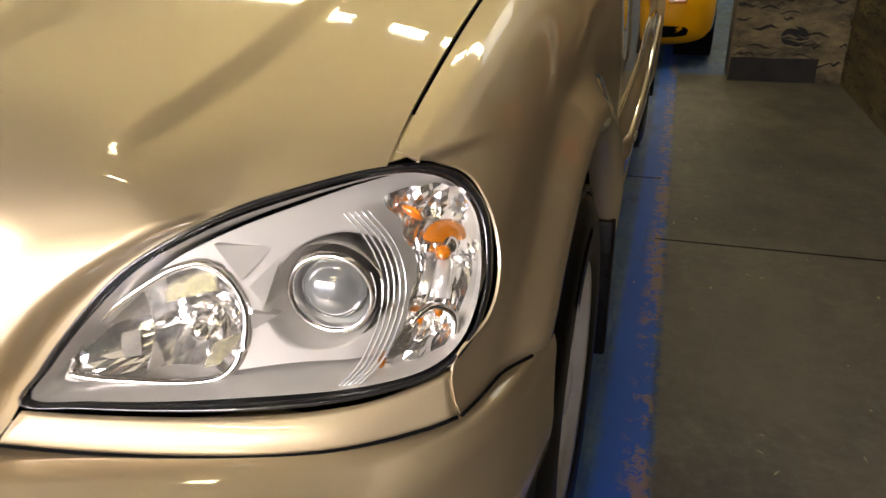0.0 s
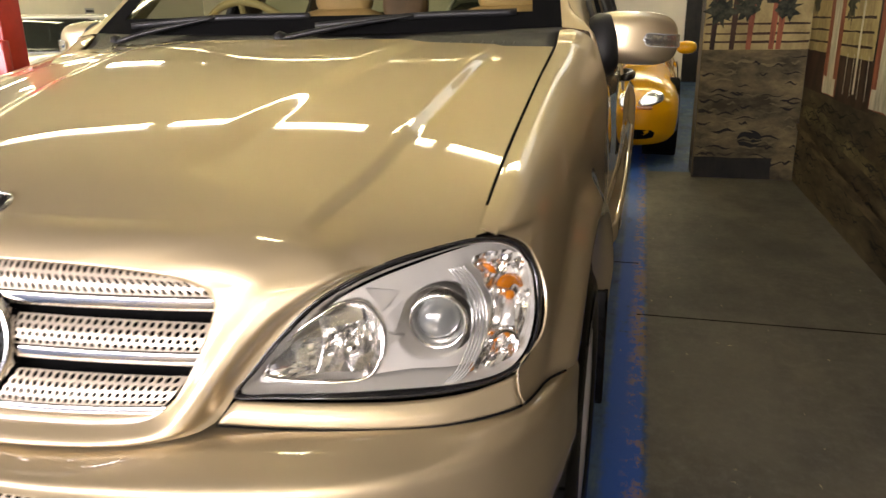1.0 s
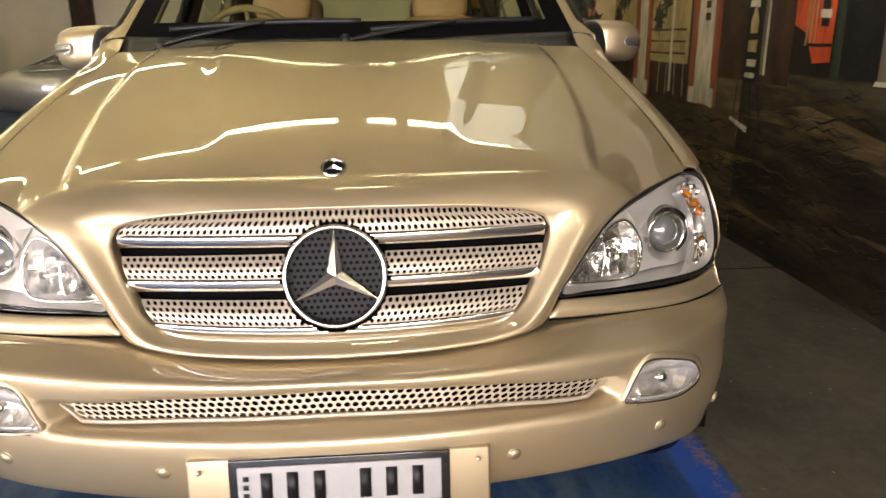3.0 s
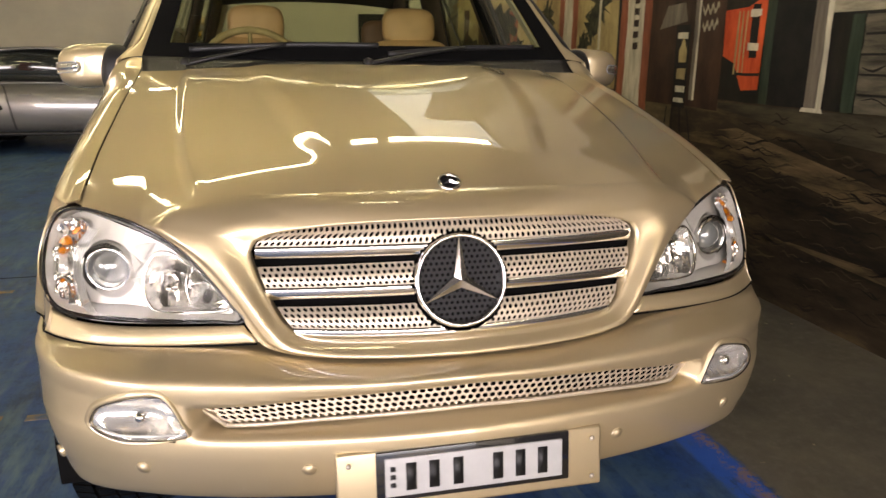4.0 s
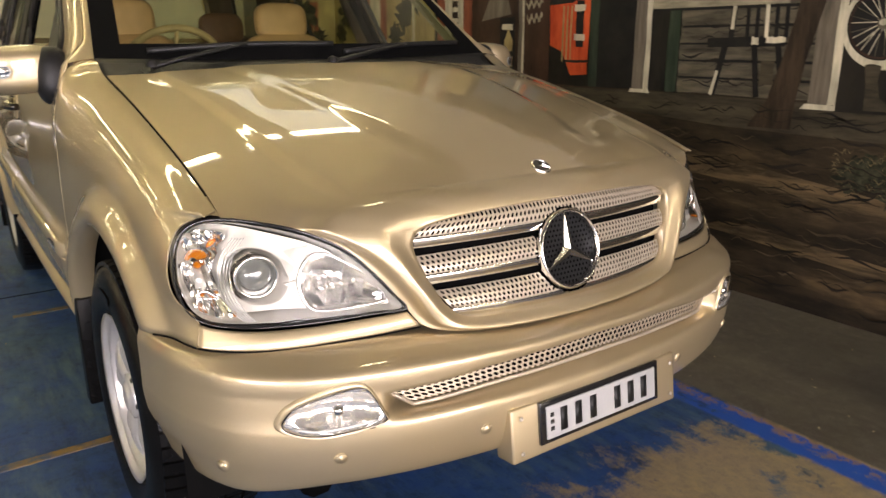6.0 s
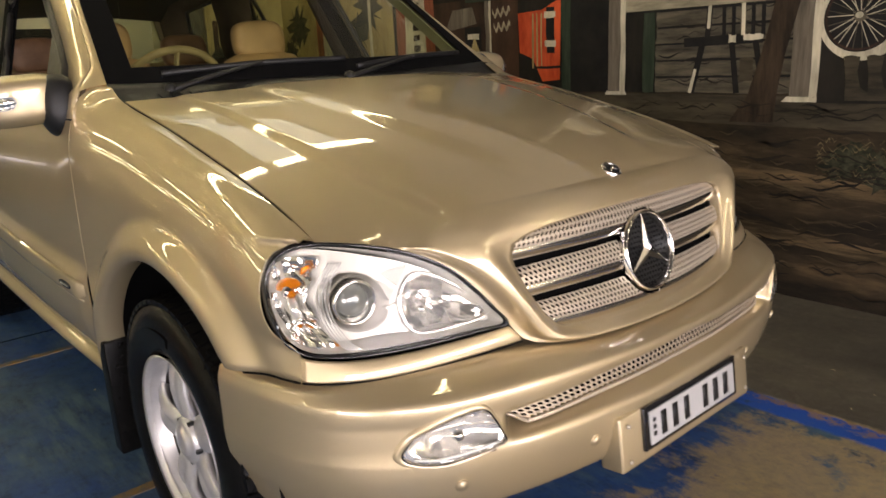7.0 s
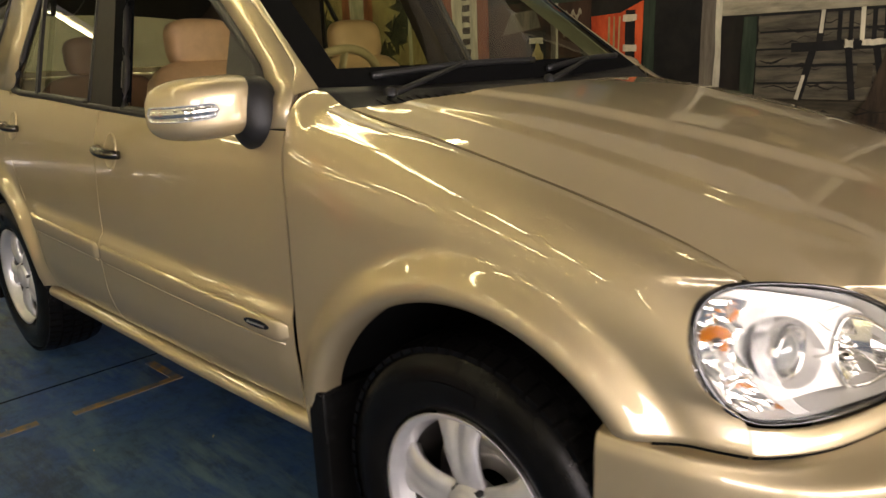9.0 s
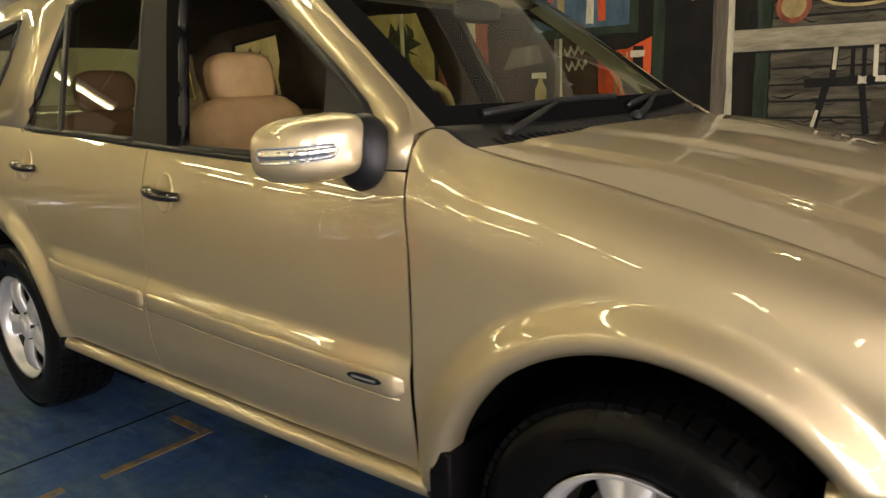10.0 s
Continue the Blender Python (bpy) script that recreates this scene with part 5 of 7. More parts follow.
vs, fs = grid(cowl_at, 40, 6)
link_mesh("cowl", vs, fs, BLACK, car, "black ribbed cowl below the windscreen", solid=0.01)
for i in range(46):
    x = -0.62 + 1.24 * i / 45
    vs, fs = tube([cowl_at((x / 0.728 + 1) / 2, 0.30) + Vector((0, 0, 0.001)), cowl_at((x / 0.728 + 1) / 2, 0.62) + Vector((0, 0, 0.001))], 0.0025, 5)
    link_mesh("cowl_rib", vs, fs, BLACK, car)


def wiper(a, b, pivot):
    w = new("wiper")
    w.parent = car
    tagged(w, "black windscreen wiper at rest")
    pts = curve([a, Vector(a).lerp(Vector(b), 0.5) + Vector((0, -0.006, 0.008)), b], 20)
    vs, fs = tube(pts, 0.0065, 6, 1.6)
    link_mesh("blade", vs, fs, BLACK, w, "wiper blade")
    mid = Vector(a).lerp(Vector(b), 0.5) + Vector((0, -0.010, 0.010))
    vs, fs = tube(curve([pivot, Vector(pivot).lerp(mid, 0.4) + Vector((0, -0.010, 0.004)), mid], 16), lambda t: 0.013 - 0.006 * t, 8, 0.7)
    link_mesh("arm", vs, fs, BLACK, w, "wiper arm")
    vs, fs = spin([(0, 0.018), (0.016, 0.016), (0.022, 0.0005)], 16, "z", pivot)
    link_mesh("pivot_cap", vs, fs, BLACK, w)


wiper(ws(0.10, 0.035, 0.012), ws(0.52, 0.085, 0.012), Vector((-0.60, 1.20, 1.195)))
wiper(ws(0.54, 0.03, 0.012), ws(0.92, 0.08, 0.012), Vector((-0.02, 1.145, 1.20)))


def roof_at(u, v):
    s = u * 2 - 1
    y = 1.80 + 0.115 * s * s * (1 - v) + v * 2.55
    k = min(max((y - 1.292) / 3.0, 0), 1)
    ze = _roofz(y)
    e = upper_x(y, ze) - 0.012
    return Vector((s * e, y, ze + 0.035 * (1 - s * s) + (0.012 if v > 0 else 0)))


_roofz = profile(*ROOF_EDGE)
vs, fs = grid(roof_at, 20, 24)
link_mesh("roof", vs, fs, PAINT, car, "gold roof", solid=0.03)
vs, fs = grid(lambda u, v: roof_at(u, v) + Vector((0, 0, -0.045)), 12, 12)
link_mesh("headliner", vs, fs, HEADLINER, car, "cloth headliner in a near-black tone")
bm = bmesh.new()
box(bm, -0.80, 0.80, 4.28, 4.52, 0.45, 1.26, 0.05)
part("tailgate", bm, PAINT, car, "gold tailgate")


def rear_place(x, z):
    return Vector((x, 4.47 - 0.30 * (z - 1.235), z))


def rear_outline(inset):
    zs = [1.24 + inset + (0.43 - 2 * inset) * k / 8 for k in range(9)]
    wide = [upper_x(4.4, z) - 0.004 - inset for z in zs]
    return [(w, z) for w, z in zip(wide, zs)] + [(-w, z) for w, z in reversed(list(zip(wide, zs)))]


bm = sheet(rear_outline(0.0), [rear_outline(0.05)], rear_place)
thicken(part("rear_frame", bm, PAINT, car, "gold frame round the rear window", smooth=False), 0.02)
bm = sheet(rear_outline(0.045), [], lambda x, z: rear_place(x, z) + Vector((0, -0.012, 0)))
o = part("rear_screen", bm, WINDOW, car, "rear window glass")
o.visible_shadow = False

# cabin
bm = bmesh.new()
box(bm, -0.80, 0.80, 1.25, 4.3, 0.40, 0.46)
part("cabin_floor", bm, VOID, car, "dark cabin floor")
bm = bmesh.new()
box(bm, -0.45, 0.45, 0.1, 1.2, 0.40, 0.80)
part("engine_block", bm, VOID, car, "dark engine bay")
bm = bmesh.new()
box(bm, -0.62, 0.62, 0.12, 0.42, 0.42, 0.62)
part("crash_bar", bm, VOID, car)


def dash_at(u, v):
    s = u * 2 - 1
    y = 1.27 + 0.09 * s * s + 0.36 * v
    hood_bulge = 0.035 * math.exp(-((s * 0.72 + 0.36) / 0.16) ** 2) * smoothstep(0.35, 0.8, v)
    z = 1.185 - 0.02 * v + hood_bulge - 0.03 * abs(s) ** 4 - (0.12 * smoothstep(0.85, 1.0, v))
    return Vector((s * 0.73, y, z))


vs, fs = grid(dash_at, 40, 20)
link_mesh("dashboard", vs, fs, DASH, car, "beige dashboard top", solid=0.03)
vs, fs = grid(lambda u, v: Vector(((u * 2 - 1) * 0.73, 1.66 - 0.05 * v, 1.06 - 0.5 * v)), 8, 4)
link_mesh("dash_front", vs, fs, DASH, car)
sw = Matrix.Translation((-0.40, 1.70, 1.148)) @ Matrix.Rotation(radians(-62), 4, "X")
vs, fs = [], []
pts = [sw @ Vector((0.19 * math.cos(2 * math.pi * k / 40), 0.19 * math.sin(2 * math.pi * k / 40), 0)) for k in range(41)]
vs, fs = tube(pts, 0.0135, 10)
steer = link_mesh("steering_wheel", vs, fs, DASH, car, "beige leather steering wheel")
bm = bmesh.new()
bmesh.ops.create_uvsphere(bm, u_segments=20, v_segments=12, radius=0.075, matrix=sw @ Matrix.Translation((0, 0, -0.02)) @ Matrix.Diagonal((1, 0.8, 0.4, 1)))
part("wheel_pad", bm, DASH, steer)
for a in (0, math.pi, -math.pi / 2):
    vs, fs = tube([sw @ Vector((0.05 * math.cos(a), 0.05 * math.sin(a), -0.015)), sw @ Vector((0.185 * math.cos(a), 0.185 * math.sin(a), 0))], 0.014, 8, 0.6)
    link_mesh("wheel_spoke", vs, fs, DASH, steer)


def seat(x, y, mat, wide=0.25, rear=False):
    s = new("rear_seat" if rear else "front_seat")
    s.parent = car
    tagged(s, "brown leather rear seat with headrest" if rear else "tan leather front seat with headrest")
    bm = bmesh.new()
    cushion(bm, x, y - 0.26, 0.74, wide, 0.27, 0.10)
    part("seat_cushion", bm, mat, s)
    bm = bmesh.new()
    cushion(bm, x, y + 0.04, 1.0 if not rear else 0.96, wide, 0.09, 0.31, radians(-14), 4)
    part("backrest", bm, mat, s)
    bm = bmesh.new()
    cushion(bm, x, y + 0.115, 1.365 if not rear else 1.345, 0.135, 0.055, 0.092, radians(-6), 3.6)
    part("headrest", bm, mat, s, "padded headrest")
    for dx in (-0.06, 0.06):
        vs, fs = tube([(x + dx, y + 0.09, 1.18), (x + dx, y + 0.115, 1.32)], 0.006, 8)
        link_mesh("headrest_post", vs, fs, CHROME, s)


seat(-0.38, 2.40, LEATHER)
seat(0.38, 2.40, LEATHER)
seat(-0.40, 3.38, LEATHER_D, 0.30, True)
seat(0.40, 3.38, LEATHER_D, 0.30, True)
# rear-view mirror
bm = bmesh.new()
cushion(bm, 0.0, 1.72, 1.545, 0.13, 0.02, 0.038, 0, 3)
part("rear_view_mirror", bm, BLACK, car, "black rear-view mirror")


# ---------------------------------------------------------------- the place
WALL_X = 2.15
JOG_Y = 5.40


def floor_material():
    m = bpy.data.materials.new("painted_concrete")
    m.use_nodes = True
    nt = m.node_tree
    b = nt.nodes["Principled BSDF"]
    L = nt.links.new

    def node(kind, **kw):
        n = nt.nodes.new(kind)
        for k, v in kw.items():
            n.inputs[k].default_value = v
        return n
    tc = node("ShaderNodeTexCoord")
    sep = node("ShaderNodeSeparateXYZ")
    L(tc.outputs["Object"], sep.inputs[0])
    big = node("ShaderNodeTexNoise", Scale=1.6, Detail=7.0, Roughness=0.7)
    fine = node("ShaderNodeTexNoise", Scale=22.0, Detail=8.0, Roughness=0.75)
    spots = node("ShaderNodeTexNoise", Scale=5.5, Detail=9.0, Roughness=0.78)
    mapn = node("ShaderNodeMapping")
    mapn.inputs["Scale"].default_value = (1, 0.45, 1)
    L(tc.outputs["Object"], mapn.inputs[0])
    for n in (big, fine):
        L(tc.outputs["Object"], n.inputs["Vector"])
    L(mapn.outputs[0], spots.inputs["Vector"])

    def math_node(op, a, bb, clamp=False):
        n = nt.nodes.new("ShaderNodeMath")
        n.operation = op
        n.use_clamp = clamp
        for k, q in enumerate((a, bb)):
            if isinstance(q, (int, float)):
                n.inputs[k].default_value = q
            else:
                L(q, n.inputs[k])
        return n.outputs[0]

    def step(v, lo, hi):
        n = node("ShaderNodeMapRange")
        n.inputs["From Min"].default_value = lo
        n.inputs["From Max"].default_value = hi
        L(v, n.inputs["Value"])
        return n.outputs[0]

    def mix(f, a, c):
        n = nt.nodes.new("ShaderNodeMix")
        n.data_type = "RGBA"
        if isinstance(f, float):
            n.inputs["Factor"].default_value = f
        else:
            L(f, n.inputs["Factor"])
        for key, q in (("A", a), ("B", c)):
            if isinstance(q, tuple):
                n.inputs[key].default_value = (*q, 1)
            else:
                L(q, n.inputs[key])
        return n.outputs["Result"]
    # bare concrete
    conc = mix(step(big.outputs["Fac"], 0.35, 0.7), (0.128, 0.112, 0.076), (0.070, 0.062, 0.045))
    conc = mix(math_node("MULTIPLY", step(spots.outputs["Fac"], 0.42, 0.70), 0.55), conc, (0.05, 0.047, 0.04))
    conc = mix(math_node("MULTIPLY", step(fine.outputs["Fac"], 0.48, 0.72), 0.5), conc, (0.17, 0.155, 0.125))
    stain = node("ShaderNodeTexNoise", Scale=0.9, Detail=3.0, Roughness=0.55)
    L(tc.outputs["Object"], stain.inputs["Vector"])
    conc = mix(math_node("MULTIPLY", step(stain.outputs["Fac"], 0.52, 0.66), 0.6), conc, (0.030, 0.029, 0.025))
    conc = mix(math_node("MULTIPLY", step(stain.outputs["Fac"], 0.46, 0.34), 0.5), conc, (0.135, 0.12, 0.088))
    # blue paint, worn to ochre and grey
    blue = mix(step(spots.outputs["Fac"], 0.38, 0.62), (0.014, 0.050, 0.185), (0.028, 0.078, 0.20))
    blue = mix(step(big.outputs["Fac"], 0.44, 0.62), blue, (0.040, 0.085, 0.14))
    blue = mix(math_node("MULTIPLY", step(fine.outputs["Fac"], 0.50, 0.68), 0.6), blue, (0.006, 0.016, 0.045))
    grime = node("ShaderNodeTexNoise", Scale=3.4, Detail=9.0, Roughness=0.8)
    L(mapn.outputs[0], grime.inputs["Vector"])
    blue = mix(math_node("MULTIPLY", step(grime.outputs["Fac"], 0.50, 0.62), 0.75), blue, (0.006, 0.014, 0.036))
    blue = mix(math_node("MULTIPLY", step(grime.outputs["Fac"], 0.46, 0.36), 0.55), blue, (0.062, 0.118, 0.19))
    # long pale scuffs along the bay, in patches
    long_map = node("ShaderNodeMapping")
    long_map.inputs["Scale"].default_value = (1, 0.16, 1)
    long_map.inputs["Rotation"].default_value = (0, 0, 0.22)
    L(tc.outputs["Object"], long_map.inputs[0])
    streak = node("ShaderNodeTexNoise", Scale=16.0, Detail=8.0, Roughness=0.72)
    L(long_map.outputs[0], streak.inputs["Vector"])
    area = node("ShaderNodeTexNoise", Scale=1.9, Detail=4.0, Roughness=0.6)
    L(tc.outputs["Object"], area.inputs["Vector"])
    pale = math_node("MULTIPLY", step(streak.outputs["Fac"], 0.45, 0.62), step(area.outputs["Fac"], 0.42, 0.60))
    blue = mix(math_node("MULTIPLY", pale, 0.8), blue, (0.10, 0.16, 0.18))
    ochre = mix(step(fine.outputs["Fac"], 0.4, 0.65), (0.38, 0.285, 0.135), (0.25, 0.205, 0.125))
    # the worn zone in front of the bay
    jitter = math_node("MULTIPLY", math_node("SUBTRACT", spots.outputs["Fac"], 0.5), 0.9)
    patch = node("ShaderNodeTexNoise", Scale=2.6, Detail=8.0, Roughness=0.7)
    L(tc.outputs["Object"], patch.inputs["Vector"])
    yw = math_node("ADD", sep.outputs["Y"], jitter)
    zone = math_node("MULTIPLY", step(yw, 0.35, 0.0), step(sep.outputs["X"], -1.2, -0.2))
    wear = math_node("ADD", math_node("MULTIPLY", math_node("MULTIPLY", zone, step(patch.outputs["Fac"], 0.32, 0.50)), 0.86), step(spots.outputs["Fac"], 0.60, 0.78), True)
    worn = mix(math_node("MULTIPLY", step(math_node("ADD", math_node("MULTIPLY", wear, 0.75), math_node("MULTIPLY", fine.outputs["Fac"], 0.5)), 0.52, 0.74), 0.85), blue, ochre)
    # bay line along the car: stronger blue with a worn yellow edge
    j2 = math_node("MULTIPLY", math_node("SUBTRACT", fine.outputs["Fac"], 0.5), 0.05)
    xl = math_node("ADD", sep.outputs["X"], j2)
    line = math_node("MULTIPLY", step(xl, 0.905, 0.925), step(xl, 1.035, 1.02))
    scuff = step(math_node("ADD", spots.outputs["Fac"], math_node("MULTIPLY", fine.outputs["Fac"], 0.3)), 0.80, 0.70)
    bl = mix(math_node("MULTIPLY", line, scuff), worn, (0.018, 0.085, 0.38))
    edge = math_node("MULTIPLY", step(xl, 0.965, 1.0), step(xl, 1.06, 1.03))
    flake = step(math_node("ADD", math_node("MULTIPLY", spots.outputs["Fac"], 0.5), math_node("MULTIPLY", fine.outputs["Fac"], 0.6)), 0.545, 0.58)
    bl = mix(math_node("MULTIPLY", math_node("MULTIPLY", edge, flake), 0.6), bl, (0.30, 0.17, 0.045))
    isblue = step(xl, 1.05, 1.035)
    far = step(math_node("ADD", sep.outputs["Y"], j2), 5.55, 5.6)
    isb = math_node("MAXIMUM", isblue, far)
    col = mix(isb, conc, bl)
    L(col, b.inputs["Base Color"])
    b.inputs["Specular IOR Level"].default_value = 0.3
    r = node("ShaderNodeMapRange")
    r.inputs["To Min"].default_value = 0.42
    r.inputs["To Max"].default_value = 0.75
    L(spots.outputs["Fac"], r.inputs["Value"])
    L(r.outputs[0], b.inputs["Roughness"])
    bp = node("ShaderNodeBump", Strength=0.12, Distance=0.01)
    L(fine.outputs["Fac"], bp.inputs["Height"])
    L(bp.outputs[0], b.inputs["Normal"])
    return m


vs, fs = [(-9, -9.4, 0), (6, -9.4, 0), (6, 15.2, 0), (-9, 15.2, 0), (-9, -9.4, -0.1), (6, -9.4, -0.1), (6, 15.2, -0.1), (-9, 15.2, -0.1)], [(0, 1, 2, 3), (4, 7, 6, 5), (0, 4, 5, 1), (1, 5, 6, 2), (2, 6, 7, 3), (3, 7, 4, 0)]
tagged(link_mesh("floor", vs, fs, floor_material(), None, smooth=False), "worn concrete floor, blue paint on the bays", "floor", kind="structure")

CREAM = material("cream_wall", (0.56, 0.51, 0.39), 0.8, vary=0.12, vscale=1.2, bump=0.1, bscale=60)
CEILING = material("ceiling_paint", (0.06, 0.053, 0.042), 0.85, vary=0.25, vscale=2.0)
MURAL_GROUND = material("mural_earth", (0.085, 0.068, 0.045), 0.55, color2=(0.027, 0.022, 0.016), vscale=2.2, bump=0.1, bscale=30)


def slab(name, x0, x1, y0, y1, z0, z1, mat, label, cat):
    bm = bmesh.new()
    box(bm, x0, x1, y0, y1, z0, z1)
    o = part(name, bm, mat, None, smooth=False)
    return tagged(o, label, cat, kind="structure")


slab("wall_east", WALL_X, WALL_X + 0.15, -8, JOG_Y, 0, CEIL, CREAM, "masonry wall carrying a painted street mural", "wall")
slab("wall_pier", 1.39, WALL_X + 0.15, JOG_Y, JOG_Y + 0.35, 0, CEIL, MURAL_GROUND, "wall return carrying the end of the mural", "wall")
slab("wall_north", -9, 6, 15.0, 15.2, 0, CEIL, CREAM, "cream end wall of the workshop", "wall")
# paler than the other walls, set so to bounce more light on the flank
PALE = material("pale_wall", (0.74, 0.70, 0.57), 0.75, vary=0.10, vscale=1.2, bump=0.1, bscale=60)
slab("wall_west", -9.2, -9, -2.6, 15.2, 0, CEIL, PALE, "pale cream side wall of the workshop", "wall")
# unseen side opening, added so its glow lights the flank
slab("wall_west_end", -9.2, -9, -8.2, -6.9, 0, CEIL, PALE, "pale cream wall beside an added side opening", "wall")
slab("wall_west_head", -9.2, -9, -6.9, -2.6, 3.0, CEIL, PALE, "pale cream wall above an added side opening", "wall")
# unseen wall behind the camera; door and glow added to light the front
slab("wall_south", -9, -7.6, -8.2, -8.0, 0, CEIL, CREAM, "cream wall beside an unseen opening", "wall")
slab("wall_south_east", 2.1, WALL_X + 0.15, -8.2, -8.0, 0, CEIL, CREAM, "cream wall beside an unseen opening", "wall")
slab("wall_south_head", -7.6, 2.1, -8.2, -8.0, 3.4, CEIL, CREAM, "cream wall above an unseen opening", "wall")
# added glowing sheets; the lower one is dimmed to darken the low panels
DAY = material("day_glow", (0.97, 0.90, 0.99), 1.0, emit=DAYLIGHT)
LOW_GLOW = material("low_glow", (0.9, 0.9, 0.96), 1.0, emit=DAYLIGHT * 0.22)
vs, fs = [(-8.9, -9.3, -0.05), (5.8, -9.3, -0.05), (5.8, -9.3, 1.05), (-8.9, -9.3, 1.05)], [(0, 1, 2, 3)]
tagged(link_mesh("backdrop", vs, fs, LOW_GLOW, None, smooth=False), "dimmer glowing sheet low in an unseen opening", "backdrop", kind="structure")
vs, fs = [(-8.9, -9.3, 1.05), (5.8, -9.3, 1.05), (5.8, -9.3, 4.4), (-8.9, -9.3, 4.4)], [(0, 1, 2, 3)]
tagged(link_mesh("backdrop", vs, fs, DAY, None, smooth=False), "glowing sheet for daylight in an unseen opening", "backdrop", kind="structure")
# glow of the added side opening
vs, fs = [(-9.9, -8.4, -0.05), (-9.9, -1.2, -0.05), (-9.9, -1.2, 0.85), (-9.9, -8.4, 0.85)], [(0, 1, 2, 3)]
tagged(link_mesh("backdrop", vs, fs, LOW_GLOW, None, smooth=False), "dimmer glowing sheet low in an added side opening", "backdrop", kind="structure")
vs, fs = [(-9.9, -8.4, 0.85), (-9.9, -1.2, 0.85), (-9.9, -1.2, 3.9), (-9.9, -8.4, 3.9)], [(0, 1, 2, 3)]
tagged(link_mesh("backdrop", vs, fs, DAY, None, smooth=False), "glowing sheet in an added side opening", "backdrop", kind="structure")
slab("wall_far_east", 4.5, 4.7, JOG_Y, 15, 0, CEIL, CREAM, "cream wall of the far bay", "wall")
slab("ceiling", -9, 6, -8.2, 15.2, CEIL, CEIL + 0.1, CEILING, "dim painted ceiling", "ceiling")

# fluorescent battens in rows
TUBEMAT = material("fluorescent_tube", (1.0, 0.905, 0.56), 0.4, emit=TUBE)
BATTEN = material("batten_white", (0.7, 0.68, 0.62), 0.4, vary=0.05, vscale=10)


def batten(x, y, z, length=1.22):
    f = thing("batten_light", "white fluorescent batten light hanging below the ceiling", "ceiling light", "rows of batten lights", pose(x, y, z))
    bm = bmesh.new()
    box(bm, -length / 2, length / 2, -0.07, 0.07, 0.03, 0.085, 0.008)
    part("housing", bm, BATTEN, f)
    for dy in (-0.035, 0.035):
        vs, fs = tube([(-length / 2 + 0.02, dy, 0.005), (length / 2 - 0.02, dy, 0.005)], 0.014, 10)
        link_mesh("tube", vs, fs, TUBEMAT, f, "lit fluorescent tube")
    for x2 in (-length / 2 + 0.012, length / 2 - 0.012):
        bm = bmesh.new()
        box(bm, x2 - 0.012, x2 + 0.012, -0.06, 0.06, -0.015, 0.03, 0.004)
        part("end_cap", bm, BATTEN, f)
    for x2 in (-0.33 * length, 0.33 * length):
        vs, fs = tube([(x2, 0, 0.08), (x2, 0, CEIL - z)], 0.004, 6)
        link_mesh("hanger", vs, fs, BATTEN, f)
    return f


first = batten(0.15, 8.7, 3.0)
# unseen outer rows, repeated at the row spacing to light the rest
for row in (-6.7, -3.6, -0.6, 8.7, 11.8):
    for k in range(-2 if row > 8 else -6, 2):
        x = 0.15 + 1.33 * k
        if (row == 8.7 and k == 0) or (row < 0 and k > -5) or (row > 11 and k in (-1, -2)):
            continue
        copy_thing(first, pose(x, row, 3.0))
for row in (2.45, 5.6):
    west = ((-7.7, -6.6), (-6.1, -5.2), (-4.6, -3.8))
    for x0, x1 in west + ((-3.35, -1.85), (-1.72, -0.17), (0.0, 0.25), (0.30, 1.15)):
        batten((x0 + x1) / 2, row, 3.0, x1 - x0)
# unseen battens, added to brighten the far bay
for x, y in ((2.9, 7.4), (2.9, 10.2), (2.9, 13.0)):
    copy_thing(first, pose(x, y, 3.0))
batten(0.03, 0.35, 3.0, 0.30)
# unseen extra battens, added to lift the flank, right lamp and mural
for x, y in ((-7.9, 1.0), (-6.4, 1.0), (-7.9, 4.0), (-6.4, 4.0), (-7.9, 7.1), (-6.4, 7.1), (-7.9, 8.7), (-6.4, 8.7), (-4.9, 8.7), (-7.9, 10.2), (-6.4, 10.2), (1.3, -3.0), (1.3, -5.0), (1.3, -7.0)):
    copy_thing(first, pose(x, y, 3.0))

# translucent roof sheet that lets some daylight in
SKY = material("roof_sheet_daylight", (0.98, 1.0, 0.92), 0.6, emit=1.05)
bm = bmesh.new()
box(bm, 1.05, 2.05, 4.0, 9.2, CEIL - 0.03, CEIL - 0.006)
tagged(part("skylight", bm, SKY, None, smooth=False), "translucent roof sheet glowing with dull daylight", "skylight", kind="structure")


# yellow bay marks on the floor
def marks(name, quads, label):
    YEL = bpy.data.materials.get("worn_yellow") or material("worn_yellow", (0.25, 0.145, 0.03), 0.6, color2=(0.035, 0.075, 0.14), vscale=14, bump=0.1, bscale=80)
    t = thing(name, label, "floor marking")
    for x0, x1, y0, y1 in quads:
        bm = bmesh.new()
        box(bm, x0, x1, y0, y1, 0.0, 0.003)
        part("paint_strip", bm, YEL, t, smooth=False)
    t["kind"] = "structure"
    return t


marks("bay_mark", [(-2.3, -1.75, 1.235, 1.275), (-1.62, -1.30, 1.225, 1.265), (-1.22, -0.80, 1.21, 1.25)], "worn dashed yellow bay mark on blue floor")
marks("bay_mark", [(-1.0, -0.56, 2.67, 2.71), (-0.60, -0.56, 2.71, 2.95), (-1.42, -1.12, 2.70, 2.74), (-2.0, -1.7, 2.74, 2.78)], "worn yellow corner mark on blue floor")
bm = bmesh.new()
